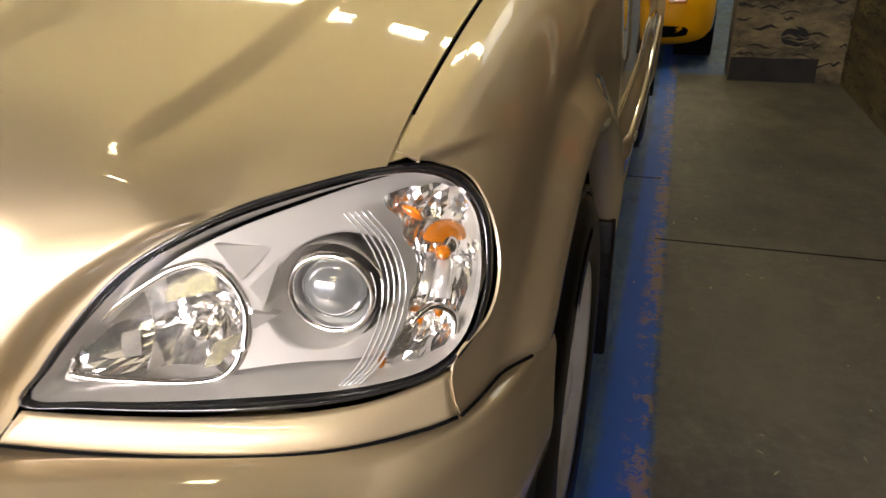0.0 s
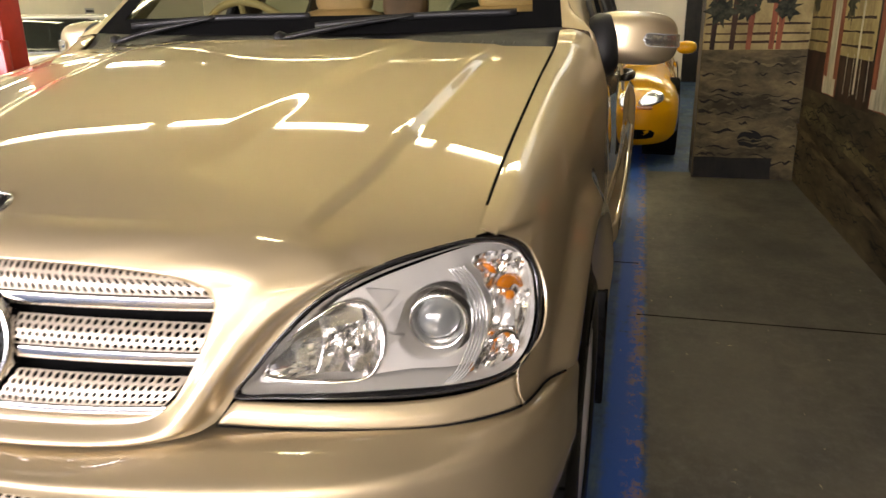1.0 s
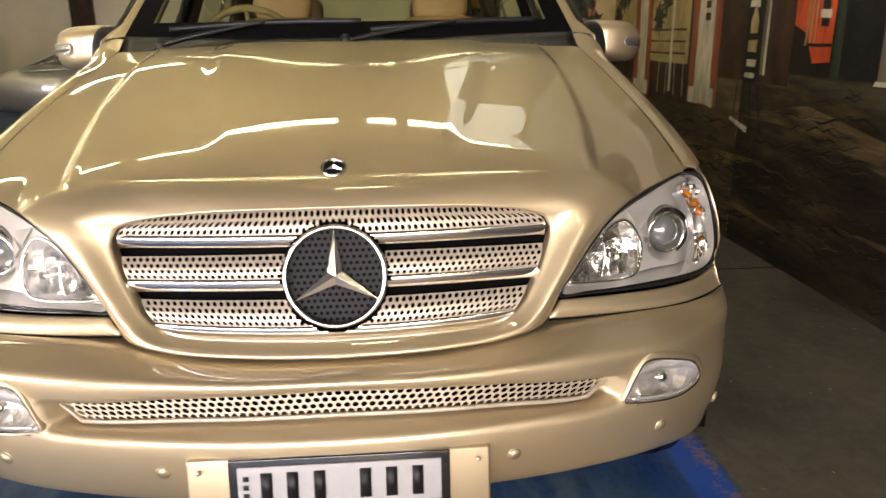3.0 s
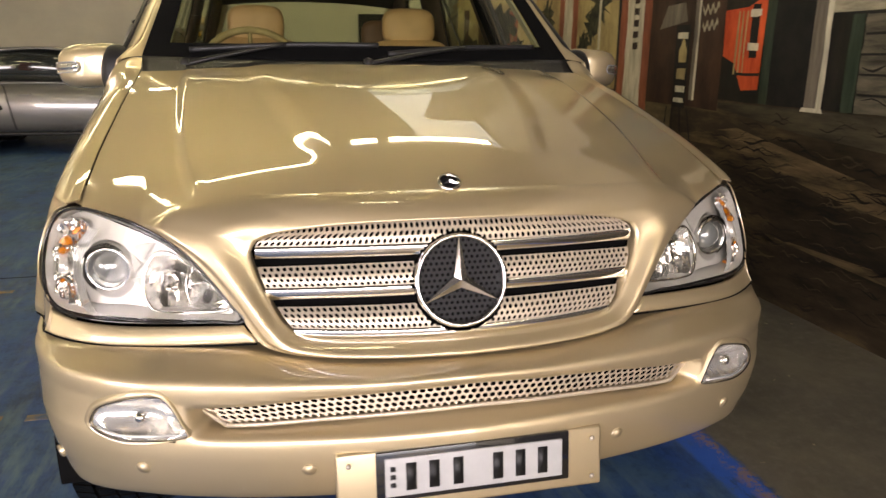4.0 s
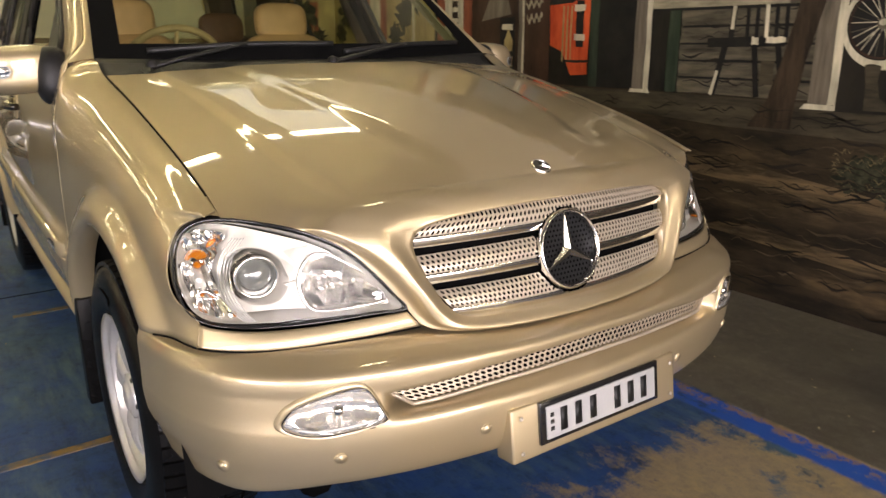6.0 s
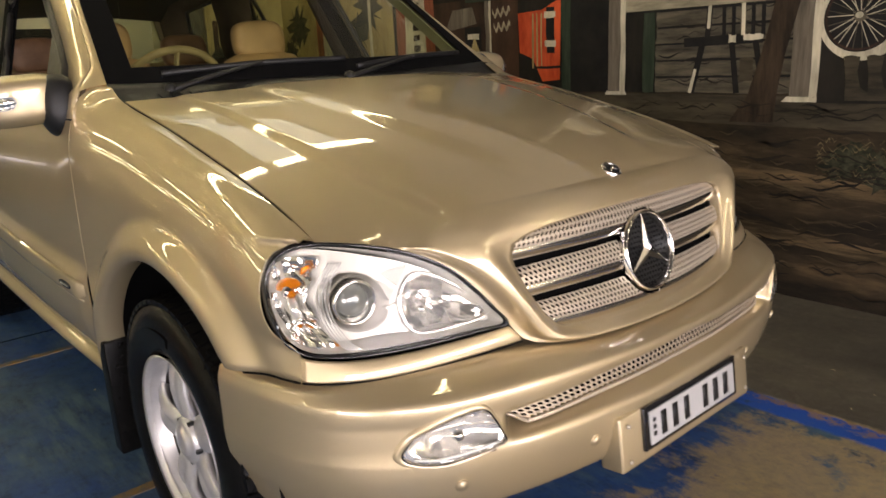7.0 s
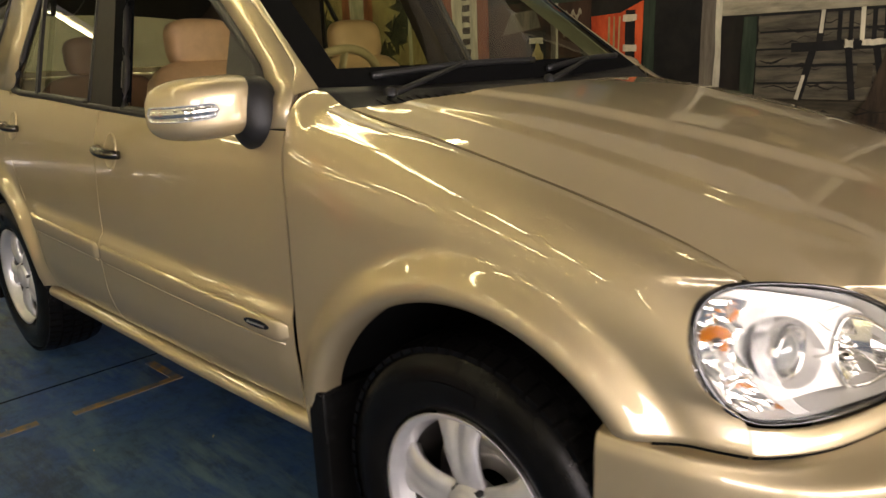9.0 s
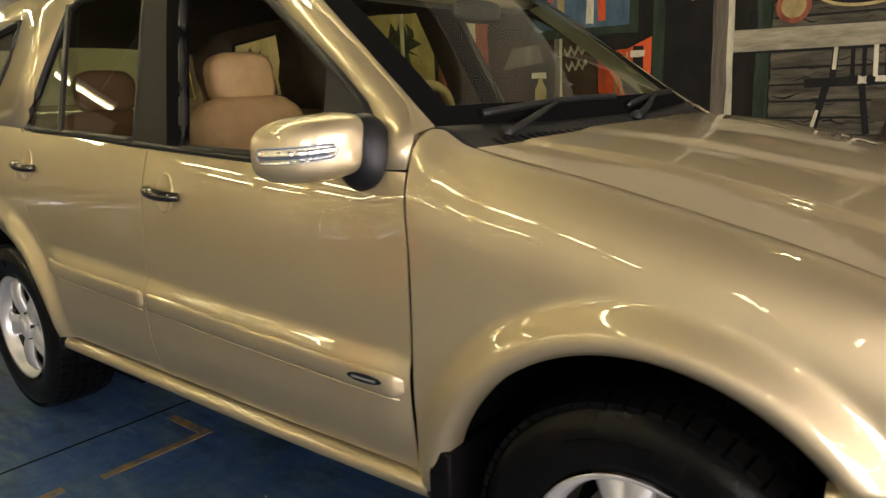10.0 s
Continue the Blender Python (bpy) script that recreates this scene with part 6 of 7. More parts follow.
box(bm, -9, 1.0, 3.02, 3.03, 0.0, 0.0015)
tagged(part("floor_joint", bm, VOID, None, smooth=False), "dark saw-cut joint in the floor", "floor joint", kind="structure")
bm = bmesh.new()
box(bm, 1.0, WALL_X, 2.3, 2.308, 0.0, 0.0015)
tagged(part("floor_joint", bm, VOID, None, smooth=False), "dark crack across the concrete floor", "floor joint", kind="structure")


# ---------------------------------------------------------------- painted mural on the wall
def brushed(name, c1, c2, sy=3.0, sz=3.0, lo=0.36, hi=0.66, c3=None):
    """Matt mural paint in brush strokes, stretched along the wall or upwards."""
    m = bpy.data.materials.new(name)
    m.use_nodes = True
    nt = m.node_tree
    b = nt.nodes["Principled BSDF"]
    b.inputs["Roughness"].default_value = 0.62
    b.inputs["Specular IOR Level"].default_value = 0.2
    tc = nt.nodes.new("ShaderNodeTexCoord")
    mp = nt.nodes.new("ShaderNodeMapping")
    mp.inputs["Scale"].default_value = (sy, sy, sz)
    n = nt.nodes.new("ShaderNodeTexNoise")
    n.inputs["Scale"].default_value = 1.0
    n.inputs["Detail"].default_value = 7
    n.inputs["Roughness"].default_value = 0.68
    nt.links.new(tc.outputs["Object"], mp.inputs[0])
    nt.links.new(mp.outputs[0], n.inputs["Vector"])
    ramp = nt.nodes.new("ShaderNodeValToRGB")
    ramp.color_ramp.elements[0].position, ramp.color_ramp.elements[1].position = lo, hi
    ramp.color_ramp.elements[0].color, ramp.color_ramp.elements[1].color = (*c1, 1), (*c2, 1)
    if c3:
        e = ramp.color_ramp.elements.new((lo + hi) / 2)
        e.color = (*c3, 1)
    nt.links.new(n.outputs["Fac"], ramp.inputs["Fac"])
    nt.links.new(ramp.outputs["Color"], b.inputs["Base Color"])
    return m


M_EARTH = brushed("painted_earth", (0.011, 0.0082, 0.005), (0.100, 0.068, 0.032), 1.1, 5.0, 0.40, 0.70, (0.034, 0.024, 0.013))
M_EARTH2 = brushed("painted_dust", (0.0288, 0.0210, 0.0113), (0.1980, 0.1362, 0.0648), 1.8, 16.0, 0.40, 0.72)
M_DARK = brushed("painted_dark", (0.0043, 0.0043, 0.0036), (0.0158, 0.0130, 0.0094), 5.0, 2.0)
M_WALK = brushed("painted_walk", (0.0175, 0.0150, 0.0100), (0.0750, 0.0612, 0.0350), 2.0, 14.0, 0.36, 0.68)
M_BOARD = brushed("painted_board", (0.0220, 0.0193, 0.0127), (0.1155, 0.1001, 0.0660), 3.0, 22.0, 0.32, 0.66)
M_POST = brushed("painted_post", (0.0450, 0.0377, 0.0270), (0.1800, 0.1530, 0.1080), 26.0, 2.2, 0.3, 0.7)
M_WHITE = brushed("painted_white", (0.2995, 0.2765, 0.1958), (0.5990, 0.5414, 0.3802), 18.0, 4.0)
M_RAIL = brushed("painted_rail", (0.1264, 0.1118, 0.0729), (0.3499, 0.3110, 0.2041), 4.0, 20.0, 0.3, 0.66)
M_GREEN = brushed("painted_green", (0.0101, 0.0173, 0.0101), (0.0324, 0.0468, 0.0274), 14.0, 2.0)
M_RED = brushed("painted_red", (0.2916, 0.0340, 0.0097), (0.5832, 0.0923, 0.0243), 9.0, 3.0)
M_RUST = brushed("painted_rust", (0.1264, 0.0340, 0.0175), (0.3110, 0.0972, 0.0437), 14.0, 2.5)
M_BROWN = brushed("painted_brown", (0.0158, 0.0086, 0.0058), (0.0540, 0.0259, 0.0144), 6.0, 3.0)
M_LOG = brushed("painted_log_bark", (0.012, 0.008, 0.005), (0.052, 0.034, 0.019), 16.0, 3.0)
M_YELLOW = brushed("painted_yellow", (0.2016, 0.1512, 0.0605), (0.4234, 0.3326, 0.1411), 5.0, 3.0)
M_FOLIAGE = brushed("painted_foliage", (0.0086, 0.0101, 0.0058), (0.0612, 0.0612, 0.0324), 16.0, 16.0, 0.42, 0.66)
M_ROCK = brushed("painted_rock", (0.034, 0.026, 0.012), (0.20, 0.152, 0.066), 3.2, 6.0, 0.36, 0.68, (0.105, 0.080, 0.036))
M_EARTH_LIGHT = brushed("painted_lighter_ground", (0.028, 0.021, 0.011), (0.165, 0.122, 0.058), 1.3, 5.0, 0.36, 0.70, (0.082, 0.061, 0.030))
M_BLACK = brushed("painted_black", (0.0043, 0.0043, 0.0043), (0.0115, 0.0101, 0.0086), 8.0, 8.0)
M_BLUE = brushed("painted_blue", (0.0281, 0.0562, 0.0796), (0.0842, 0.1310, 0.1591), 6.0, 3.0)

mural = thing("wall_mural", "dark painted street mural of an old roadside store", "mural")
LAYER = [0.002]


def paint(name, loop, mat, label="", on="wall"):
    """A flat painted shape; loop in (along, height) on the wall or on its return."""
    LAYER[0] += 0.00012
    d = LAYER[0]
    if on == "wall":
        bm = sheet(loop, [], lambda a, b: (WALL_X - d, a, b))
    else:
        bm = sheet(loop, [], lambda a, b: (a, JOG_Y - d, b))
    return part(name, bm, mat, mural, label, smooth=False)


def rect(name, a0, a1, b0, b1, mat, label="", wob=0.004, on="wall"):
    rnd = random.Random(round(a0 * 977 + b0 * 331))
    w = lambda: rnd.uniform(-wob, wob)
    n = max(2, int(abs(a1 - a0) / 0.12))
    k = max(2, int(abs(b1 - b0) / 0.12))
    loop = [(a0 + (a1 - a0) * i / n, b0 + w()) for i in range(n)] + [(a1 + w(), b0 + (b1 - b0) * i / k) for i in range(k)]
    loop += [(a1 + (a0 - a1) * i / n, b1 + w()) for i in range(n)] + [(a0 + w(), b1 + (b0 - b1) * i / k) for i in range(k)]
    return paint(name, loop, mat, label, on)


def disc(name, a, b, ra, rb, mat, label="", on="wall", n=36):
    return paint(name, [(a + ra * math.cos(2 * math.pi * k / n), b + rb * math.sin(2 * math.pi * k / n)) for k in range(n)], mat, label, on)


def stroke(name, a0, b0, a1, b1, w0, w1, mat, label="", on="wall"):
    d = math.hypot(a1 - a0, b1 - b0)
    na, nb = -(b1 - b0) / d / 2, (a1 - a0) / d / 2
    return paint(name, [(a0 + na * w0, b0 + nb * w0), (a1 + na * w1, b1 + nb * w1), (a1 - na * w1, b1 - nb * w1), (a0 - na * w0, b0 - nb * w0)], mat, label, on)


def strokes(name, n, a0, a1, b0, b1, mat, seed, on="wall", long=0.28, thick=0.014, slope=0.0):
    """Loose brush strokes joined into one painted layer."""
    LAYER[0] += 0.00012
    d, rnd = LAYER[0], random.Random(seed)
    vs, fs = [], []
    for k in range(n):
        a, b = rnd.uniform(a0, a1), rnd.uniform(b0, b1)
        l, w, sl = long * rnd.uniform(0.25, 1.0), thick * rnd.uniform(0.3, 1.0), slope + rnd.uniform(-0.12, 0.12)
        i = len(vs)
        m = 7
        for j in range(2 * m):
            s = (j if j < m else 2 * m - 1 - j) / (m - 1) * 2 - 1
            side = 1 if j < m else -1
            pa = min(max(a + l * s / 2, a0), a1)
            pb = b + sl * l * s / 2 + side * w * (1 - s * s) * rnd.uniform(0.5, 1.2) + 0.01 * math.sin(s * 4 + k)
            vs.append((WALL_X - d, pa, pb) if on == "wall" else (pa, JOG_Y - d, pb))
        fs.append(tuple(range(i, i + 2 * m)))
    ob = link_mesh(name, vs, fs, mat, mural, "", smooth=False)
    return tagged(ob, "loose painted brush strokes", kind="stuff")


M_STROKE_L = brushed("painted_light_stroke", (0.028, 0.021, 0.012), (0.085, 0.061, 0.032), 4.0, 20.0)
M_STROKE_D = brushed("painted_dark_stroke", (0.006, 0.005, 0.004), (0.018, 0.014, 0.010), 3.0, 12.0)
M_STROKE_G = brushed("painted_grey_stroke", (0.075, 0.059, 0.027), (0.17, 0.132, 0.06), 3.0, 12.0)


TOP = 2.75
rect("painted_ground", -4.9, 2.9, -0.008, 1.05, M_EARTH, "painted dirt ground")
# the ground goes on in a lighter tone
rect("painted_lighter_ground", 2.9, 5.39, -0.008, 1.05, M_EARTH_LIGHT, "painted ground in a lighter tone")
rect("painted_store_front", -4.9, 5.39, 1.0, TOP, M_DARK, "dark painted store front")
paint("painted_kerb", [(-4.9, 0.80), (0.5, 0.84), (1.1, 0.845), (1.7, 0.875), (2.4, 0.955), (2.4, 0.985), (1.7, 0.995), (-4.9, 0.955)], M_WALK, "painted boardwalk edge")
paint("painted_dust", [(-3.5, 0.55), (-1.0, 0.62), (0.3, 0.60), (1.2, 0.70), (2.2, 0.86), (3.0, 0.74), (2.3, 0.74), (1.4, 0.60), (0.4, 0.52), (-1.2, 0.52)], M_EARTH2, "painted dusty track")
paint("painted_dust", [(-3.5, 0.22), (-0.4, 0.26), (0.9, 0.36), (1.9, 0.34), (1.0, 0.30), (-0.6, 0.18)], M_EARTH2)
paint("painted_dust", [(2.6, 0.52), (3.6, 0.50), (4.6, 0.62), (5.3, 0.60), (5.3, 0.52), (4.4, 0.48), (3.2, 0.40)], M_ROCK)
# far part of the street: fence, trees, red pillars
rect("painted_fence", 3.70, 5.39, 0.98, TOP, M_YELLOW, "painted yellow fence")
for z in (1.06, 1.14, 1.22):
    rect("painted_fence_line", 3.75, 5.38, z, z + 0.012, M_BROWN)
rect("painted_fence_base", 3.65, 5.39, 0.73, 1.0, M_BROWN, "dark painted porch front")
for a, b, r in ((4.15, 1.45, 0.16), (4.28, 1.30, 0.13), (4.02, 1.62, 0.2), (5.1, 1.55, 0.2), (5.25, 1.35, 0.12)):
    paint("painted_tree", [(a + r * (0.75 + 0.35 * math.sin(k * 2.7 + a * 9)) * math.cos(2 * math.pi * k / 26), b + r * (0.75 + 0.35 * math.sin(k * 3.9 + b * 7)) * math.sin(2 * math.pi * k / 26)) for k in range(26)], M_FOLIAGE, "painted dark foliage")
for y0, y1, zb in ((4.42, 4.80, 0.74), (3.22, 3.66, 0.755)):
    rect("painted_pillar", y0, y1, zb, TOP, M_RUST, "painted rust-red pillar")
    rect("painted_pillar_face", y0 + 0.10, y1 - 0.10, zb + 0.02, TOP, M_WHITE, "pale face of a painted pillar", 0.008)
    rect("painted_pillar_foot", y0 + 0.04, y1 - 0.02, zb, zb + 0.11, M_WHITE, "pale pillar foot", 0.01)
for k in range(6):
    rect("painted_bar", 3.39, 3.46, 1.28 + 0.075 * k, 1.325 + 0.075 * k, M_BROWN, "dark bar of unreadable sign", 0.004)
for k in range(4):
    stroke("painted_stick", 3.75 + 0.16 * k, 0.78, 3.77 + 0.15 * k, 1.02, 0.012, 0.010, M_WHITE)
rect("painted_drainpipe", 3.98, 4.02, 0.80, TOP, M_WHITE, "pale painted pipe")
# cabinet, panel with bars for lettering, sandwich board
rect("painted_porch", 2.40, 3.22, 0.94, 1.60, M_BROWN, "dark red-brown painted panel")
paint("painted_awning", [(2.78, 1.44), (3.10, 1.40), (3.02, 1.54), (2.82, 1.55)], M_POST, "painted awning")
for a0, b0, w in ((2.47, 1.50, 0.16), (2.47, 1.41, 0.15)):
    top = [(a0 + w * k / 16, b0 + 0.022 * math.sin(k * 1.25) + 0.018 - 0.012 * k / 16) for k in range(17)]
    low = [(a0 + w * k / 16, b0 + 0.018 * math.sin(k * 1.25 + 0.5) - 0.012 - 0.012 * k / 16) for k in range(16, -1, -1)]
    paint("painted_ribbon", top + low, M_RAIL, "pale wavy painted ribbon")
rect("painted_post", 2.645, 2.70, 0.98, TOP, M_POST, "thin weathered painted post")
rect("painted_post_edge", 2.645, 2.663, 0.98, TOP, M_WHITE)
paint("painted_sign", [(2.74, 0.93), (2.88, 0.93), (2.90, 1.42), (2.74, 1.42)], M_BLACK, "black painted sandwich board")
paint("painted_crown", [(2.765, 1.20), (2.845, 1.20), (2.85, 1.27), (2.83, 1.30), (2.815, 1.34), (2.795, 1.34), (2.78, 1.30), (2.76, 1.27)], M_YELLOW, "pale painted crown shape")
rect("painted_bar", 2.76, 2.855, 1.10, 1.165, M_YELLOW, "pale bar of lettering")
rect("painted_bar", 2.755, 2.855, 1.02, 1.06, M_WHITE, "pale bar of lettering")
rect("painted_bar", 2.755, 2.865, 0.96, 0.985, M_WHITE)
rect("painted_bar", 2.76, 2.87, 1.34, 1.375, M_WHITE)
for a in (2.70, 2.78, 2.86, 2.93):
    stroke("painted_leg", a + 0.01, 0.93, a - 0.03 + (a - 2.8) * 0.5, 0.66, 0.012, 0.012, M_BLACK)
stroke("painted_shine", 3.0, 0.72, 2.78, 0.67, 0.02, 0.035, M_WHITE)
paint("painted_cooler", [(2.06, 1.07), (2.20, 1.06), (2.28, 1.20), (2.39, 1.24), (2.40, 1.48), (2.20, 1.49), (2.05, 1.55)], M_RED, "painted red drinks cooler")
rect("painted_cooler_window", 2.10, 2.165, 1.23, 1.50, M_BLACK, "dark window of the cooler")
for z in (1.27, 1.44):
    rect("painted_bar", 2.09, 2.18, z, z + 0.035, M_WHITE, "pale bar of lettering")
for a in (2.20, 2.235, 2.27):
    rect("painted_highlight", a, a + 0.010, 1.14, 1.47, M_YELLOW)
rect("painted_cooler_band", 2.06, 2.27, 1.14, 1.155, M_BLACK)
# green door frame, dark door, posts, rail
rect("painted_frame", 1.975, 2.045, 1.0, TOP, M_GREEN, "green painted door frame")
rect("painted_doorway", 1.70, 1.975, 1.0, TOP, M_BLACK, "black painted doorway")
rect("painted_frame", 1.40, 1.47, 1.0, TOP, M_GREEN)
for k in range(10):
    rect("painted_board", 0.30, 1.39, 1.0 + 0.085 * k, 1.08 + 0.085 * k, M_BOARD, "grey painted weatherboard", 0.006)
for k in range(9):
    stroke("painted_board_line", 0.32, 1.083 + 0.085 * k, 1.38, 1.081 + 0.085 * k, 0.012, 0.010, M_BLACK)
strokes("painted_board_texture", 60, 0.32, 1.38, 1.02, 1.8, M_STROKE_D, 10, long=0.22, thick=0.006)
rect("painted_post", 1.60, 1.70, 1.0, TOP, M_POST, "weathered painted porch post")
rect("painted_post_edge", 1.585, 1.617, 1.0, TOP, M_WHITE, "pale lit edge of a painted post")
paint("painted_post_foot", [(1.57, 0.985), (1.72, 0.985), (1.71, 1.005), (1.58, 1.005)], M_WHITE, "pale post foot")
paint("painted_rail", [(0.80, 1.425), (1.585, 1.425), (1.585, 1.545), (0.80, 1.535)], M_RAIL, "pale painted porch rail")
stroke("painted_rail_line", 0.80, 1.425, 1.585, 1.425, 0.012, 0.012, M_BLACK)
# chair on the porch
for a0, b0, a1, b1, w in ((1.17, 1.0, 1.11, 1.27, 0.035), (0.92, 1.0, 0.96, 1.27, 0.03), (1.09, 1.27, 1.08, 1.42, 0.03), (0.80, 1.08, 0.84, 1.27, 0.03)):
    stroke("painted_chair_leg", a0, b0, a1, b1, w, w, M_BLACK, "black painted chair leg")
stroke("painted_chair_leg", 1.178, 1.0, 1.15, 1.12, 0.02, 0.016, M_WHITE)
stroke("painted_chair_seat", 1.22, 1.255, 0.80, 1.265, 0.045, 0.05, M_BLACK, "black painted chair seat")
rect("painted_seat_light", 0.80, 0.90, 1.255, 1.285, M_WHITE)
rect("painted_seat_light", 0.935, 0.975, 1.245, 1.285, M_WHITE)
for a in (0.80, 0.85, 0.90, 0.95, 1.0):
    stroke("painted_chair_slat", a, 1.28, a + 0.005, 1.43, 0.02, 0.02, M_BLACK if a != 0.90 else M_WHITE)
stroke("painted_chair_slat", 1.085, 1.32, 1.08, 1.43, 0.018, 0.018, M_WHITE)
rect("painted_tin", 0.84, 0.91, 1.06, 1.17, M_WALK, "painted tin on the porch")
# leaning log and second post, spare wheel, wood pile
rect("painted_post", 0.54, 0.655, 0.985, TOP, M_POST, "weathered painted porch post")
rect("painted_post_edge", 0.53, 0.565, 0.985, TOP, M_WHITE)
paint("painted_post_foot", [(0.51, 0.962), (0.69, 0.962), (0.67, 0.986), (0.52, 0.986)], M_WHITE)
paint("painted_log", [(0.725, 0.862), (0.95, 0.858), (0.86, 0.99), (0.80, 1.20), (0.758, 1.39), (0.70, 1.66), (0.575, 1.66), (0.641, 1.385), (0.688, 1.183), (0.715, 1.0)], M_LOG, "brown leaning painted log")
rect("painted_backing", -0.4, 0.53, 0.96, 1.9, M_DARK)
WH, WZ = 0.372, 1.335
disc("painted_tyre", WH - 0.012, WZ - 0.004, 0.186, 0.186, M_WHITE, "white-walled painted spare wheel")
disc("painted_tyre_line", WH, WZ, 0.153, 0.152, M_BLACK)
disc("painted_tyre_line", WH, WZ, 0.147, 0.146, M_BROWN)
disc("painted_wheel_dark", WH, WZ, 0.138, 0.137, M_BLACK, "dark painted wheel")
for k in range(26):
    a = 2 * math.pi * k / 26
    stroke("painted_wheel_spoke", WH + 0.02 * math.cos(a), WZ + 0.02 * math.sin(a), WH + 0.136 * math.cos(a + 0.22 * (-1) ** k), WZ + 0.136 * math.sin(a + 0.22 * (-1) ** k), 0.004, 0.003, M_WHITE if k % 3 else M_BOARD)
disc("painted_hub", WH, WZ, 0.028, 0.024, M_BOARD)
disc("painted_hub", WH + 0.004, WZ + 0.004, 0.017, 0.014, M_WHITE)
for o in (0.0, -0.095):
    paint("painted_boot", [(0.425 + o, 1.165), (0.395 + o, 1.17), (0.355 + o, 1.162), (0.362 + o, 1.10), (0.345 + o, 1.03), (0.285 + o, 0.99), (0.29 + o, 0.975), (0.405 + o, 0.972), (0.41 + o, 1.08)], M_WALK, "painted brown boot")
for k in range(7):
    a, b, r = 0.36 + 0.09 * math.sin(k * 2.1) - 0.03 * k, 0.68 + 0.05 * math.cos(k * 1.7), 0.09
    paint("painted_bush", [(a + r * (0.8 + 0.3 * math.sin(j * 3.1 + k)) * math.cos(2 * math.pi * j / 20), b + r * 0.8 * (0.8 + 0.3 * math.sin(j * 4.3 + k)) * math.sin(2 * math.pi * j / 20)) for j in range(20)], M_FOLIAGE, "painted scrub")
# signs higher up
disc("painted_round_sign", 1.29, 1.645, 0.085, 0.085, M_RUST, "round rust-red painted sign")
disc("painted_sign_face", 1.29, 1.645, 0.06, 0.06, M_YELLOW)
disc("painted_oval_sign", 0.98, 1.70, 0.21, 0.085, M_YELLOW, "oval cream painted sign")
disc("painted_sign_face", 0.98, 1.70, 0.19, 0.07, M_BLACK)
for k in range(5):
    rect("painted_bar", 0.84 + 0.06 * k, 0.88 + 0.06 * k, 1.675, 1.725, M_YELLOW, "cream bar of lettering")
rect("painted_can", 1.46, 1.51, 1.545, 1.64, M_BLACK)
rect("painted_window", 2.15, 2.85, 1.60, 2.3, M_BLUE, "blue-grey painted window")
rect("painted_window_frame", 2.13, 2.19, 1.58, 2.32, M_GREEN)
rect("painted_window_frame", 2.13, 2.87, 1.58, 1.63, M_GREEN)
for k, (a, b) in enumerate(((2.62, 1.66), (2.70, 1.66), (2.42, 1.65), (2.34, 1.66))):
    rect("painted_window_thing", a, a + 0.05, b, b + 0.22, (M_YELLOW, M_RUST, M_WHITE, M_RED)[k])
for k, (a, b, w, h, mt) in enumerate(((1.30, 1.86, 0.34, 0.26, M_WHITE), (0.80, 1.92, 0.22, 0.16, M_YELLOW), (0.52, 2.0, 0.2, 0.14, M_YELLOW), (0.1, 1.9, 0.3, 0.3, M_RUST), (1.75, 1.72, 0.07, 0.10, M_YELLOW),
                                      (-0.5, 1.5, 0.4, 0.3, M_BOARD), (-1.1, 1.3, 0.35, 0.7, M_GREEN), (-0.4, 2.1, 0.4, 0.2, M_WHITE), (-1.6, 1.7, 0.4, 0.4, M_RUST), (2.95, 2.0, 0.3, 0.4, M_YELLOW))):
    rect("painted_sign", a, a + w, b, b + h, mt, "plain painted sign", 0.006)
rect("painted_rail", -1.4, 0.5, 1.90, 1.98, M_RAIL)
rect("painted_post", -1.5, -1.38, 0.95, TOP, M_POST)
# return of the wall: rocks below a fence and red trunks
rect("painted_rock_face", 1.392, 2.145, -0.008, 1.02, M_ROCK, "painted grey rocks", on="return")
rect("painted_fence", 1.392, 2.145, 1.0, 2.3, M_YELLOW, "painted yellow fence", on="return")
for z in (1.05, 1.11, 1.18):
    rect("painted_fence_line", 1.40, 2.14, z, z + 0.014, M_BROWN, on="return")
for a in (1.46, 1.60, 1.72, 1.88, 1.93):
    stroke("painted_trunk", a, 1.0, a + 0.02, 1.62, 0.035, 0.05, M_RUST if a > 1.6 else M_BROWN, "red-brown painted trunk", on="return")
for a, b, r in ((1.5, 1.28, 0.12), (1.68, 1.3, 0.1), (1.97, 1.3, 0.1), (1.8, 1.5, 0.2)):
    paint("painted_tree", [(a + r * (0.8 + 0.3 * math.sin(k * 2.7 + a * 9)) * math.cos(2 * math.pi * k / 24), b + r * (0.8 + 0.3 * math.sin(k * 3.9 + b * 7)) * math.sin(2 * math.pi * k / 24)) for k in range(24)], M_FOLIAGE, on="return")
disc("painted_hole", 1.80, 0.32, 0.09, 0.07, M_BLACK, "dark painted hollow", on="return")
rect("painted_rock_shade", 1.40, 1.98, 0.005, 0.17, M_DARK, on="return")
rect("painted_rock_light", 1.42, 2.0, 0.62, 0.70, M_ROCK, on="return")


strokes("painted_dust_texture", 260, -1.4, 2.4, 0.12, 0.82, M_STROKE_L, 3, long=0.26, thick=0.007)
strokes("painted_shade_texture", 240, -1.4, 2.4, 0.05, 0.84, M_STROKE_D, 4, long=0.30, thick=0.009)
strokes("painted_dust_texture", 150, 2.4, 5.3, 0.10, 0.66, M_STROKE_L, 5, long=0.34, thick=0.007)
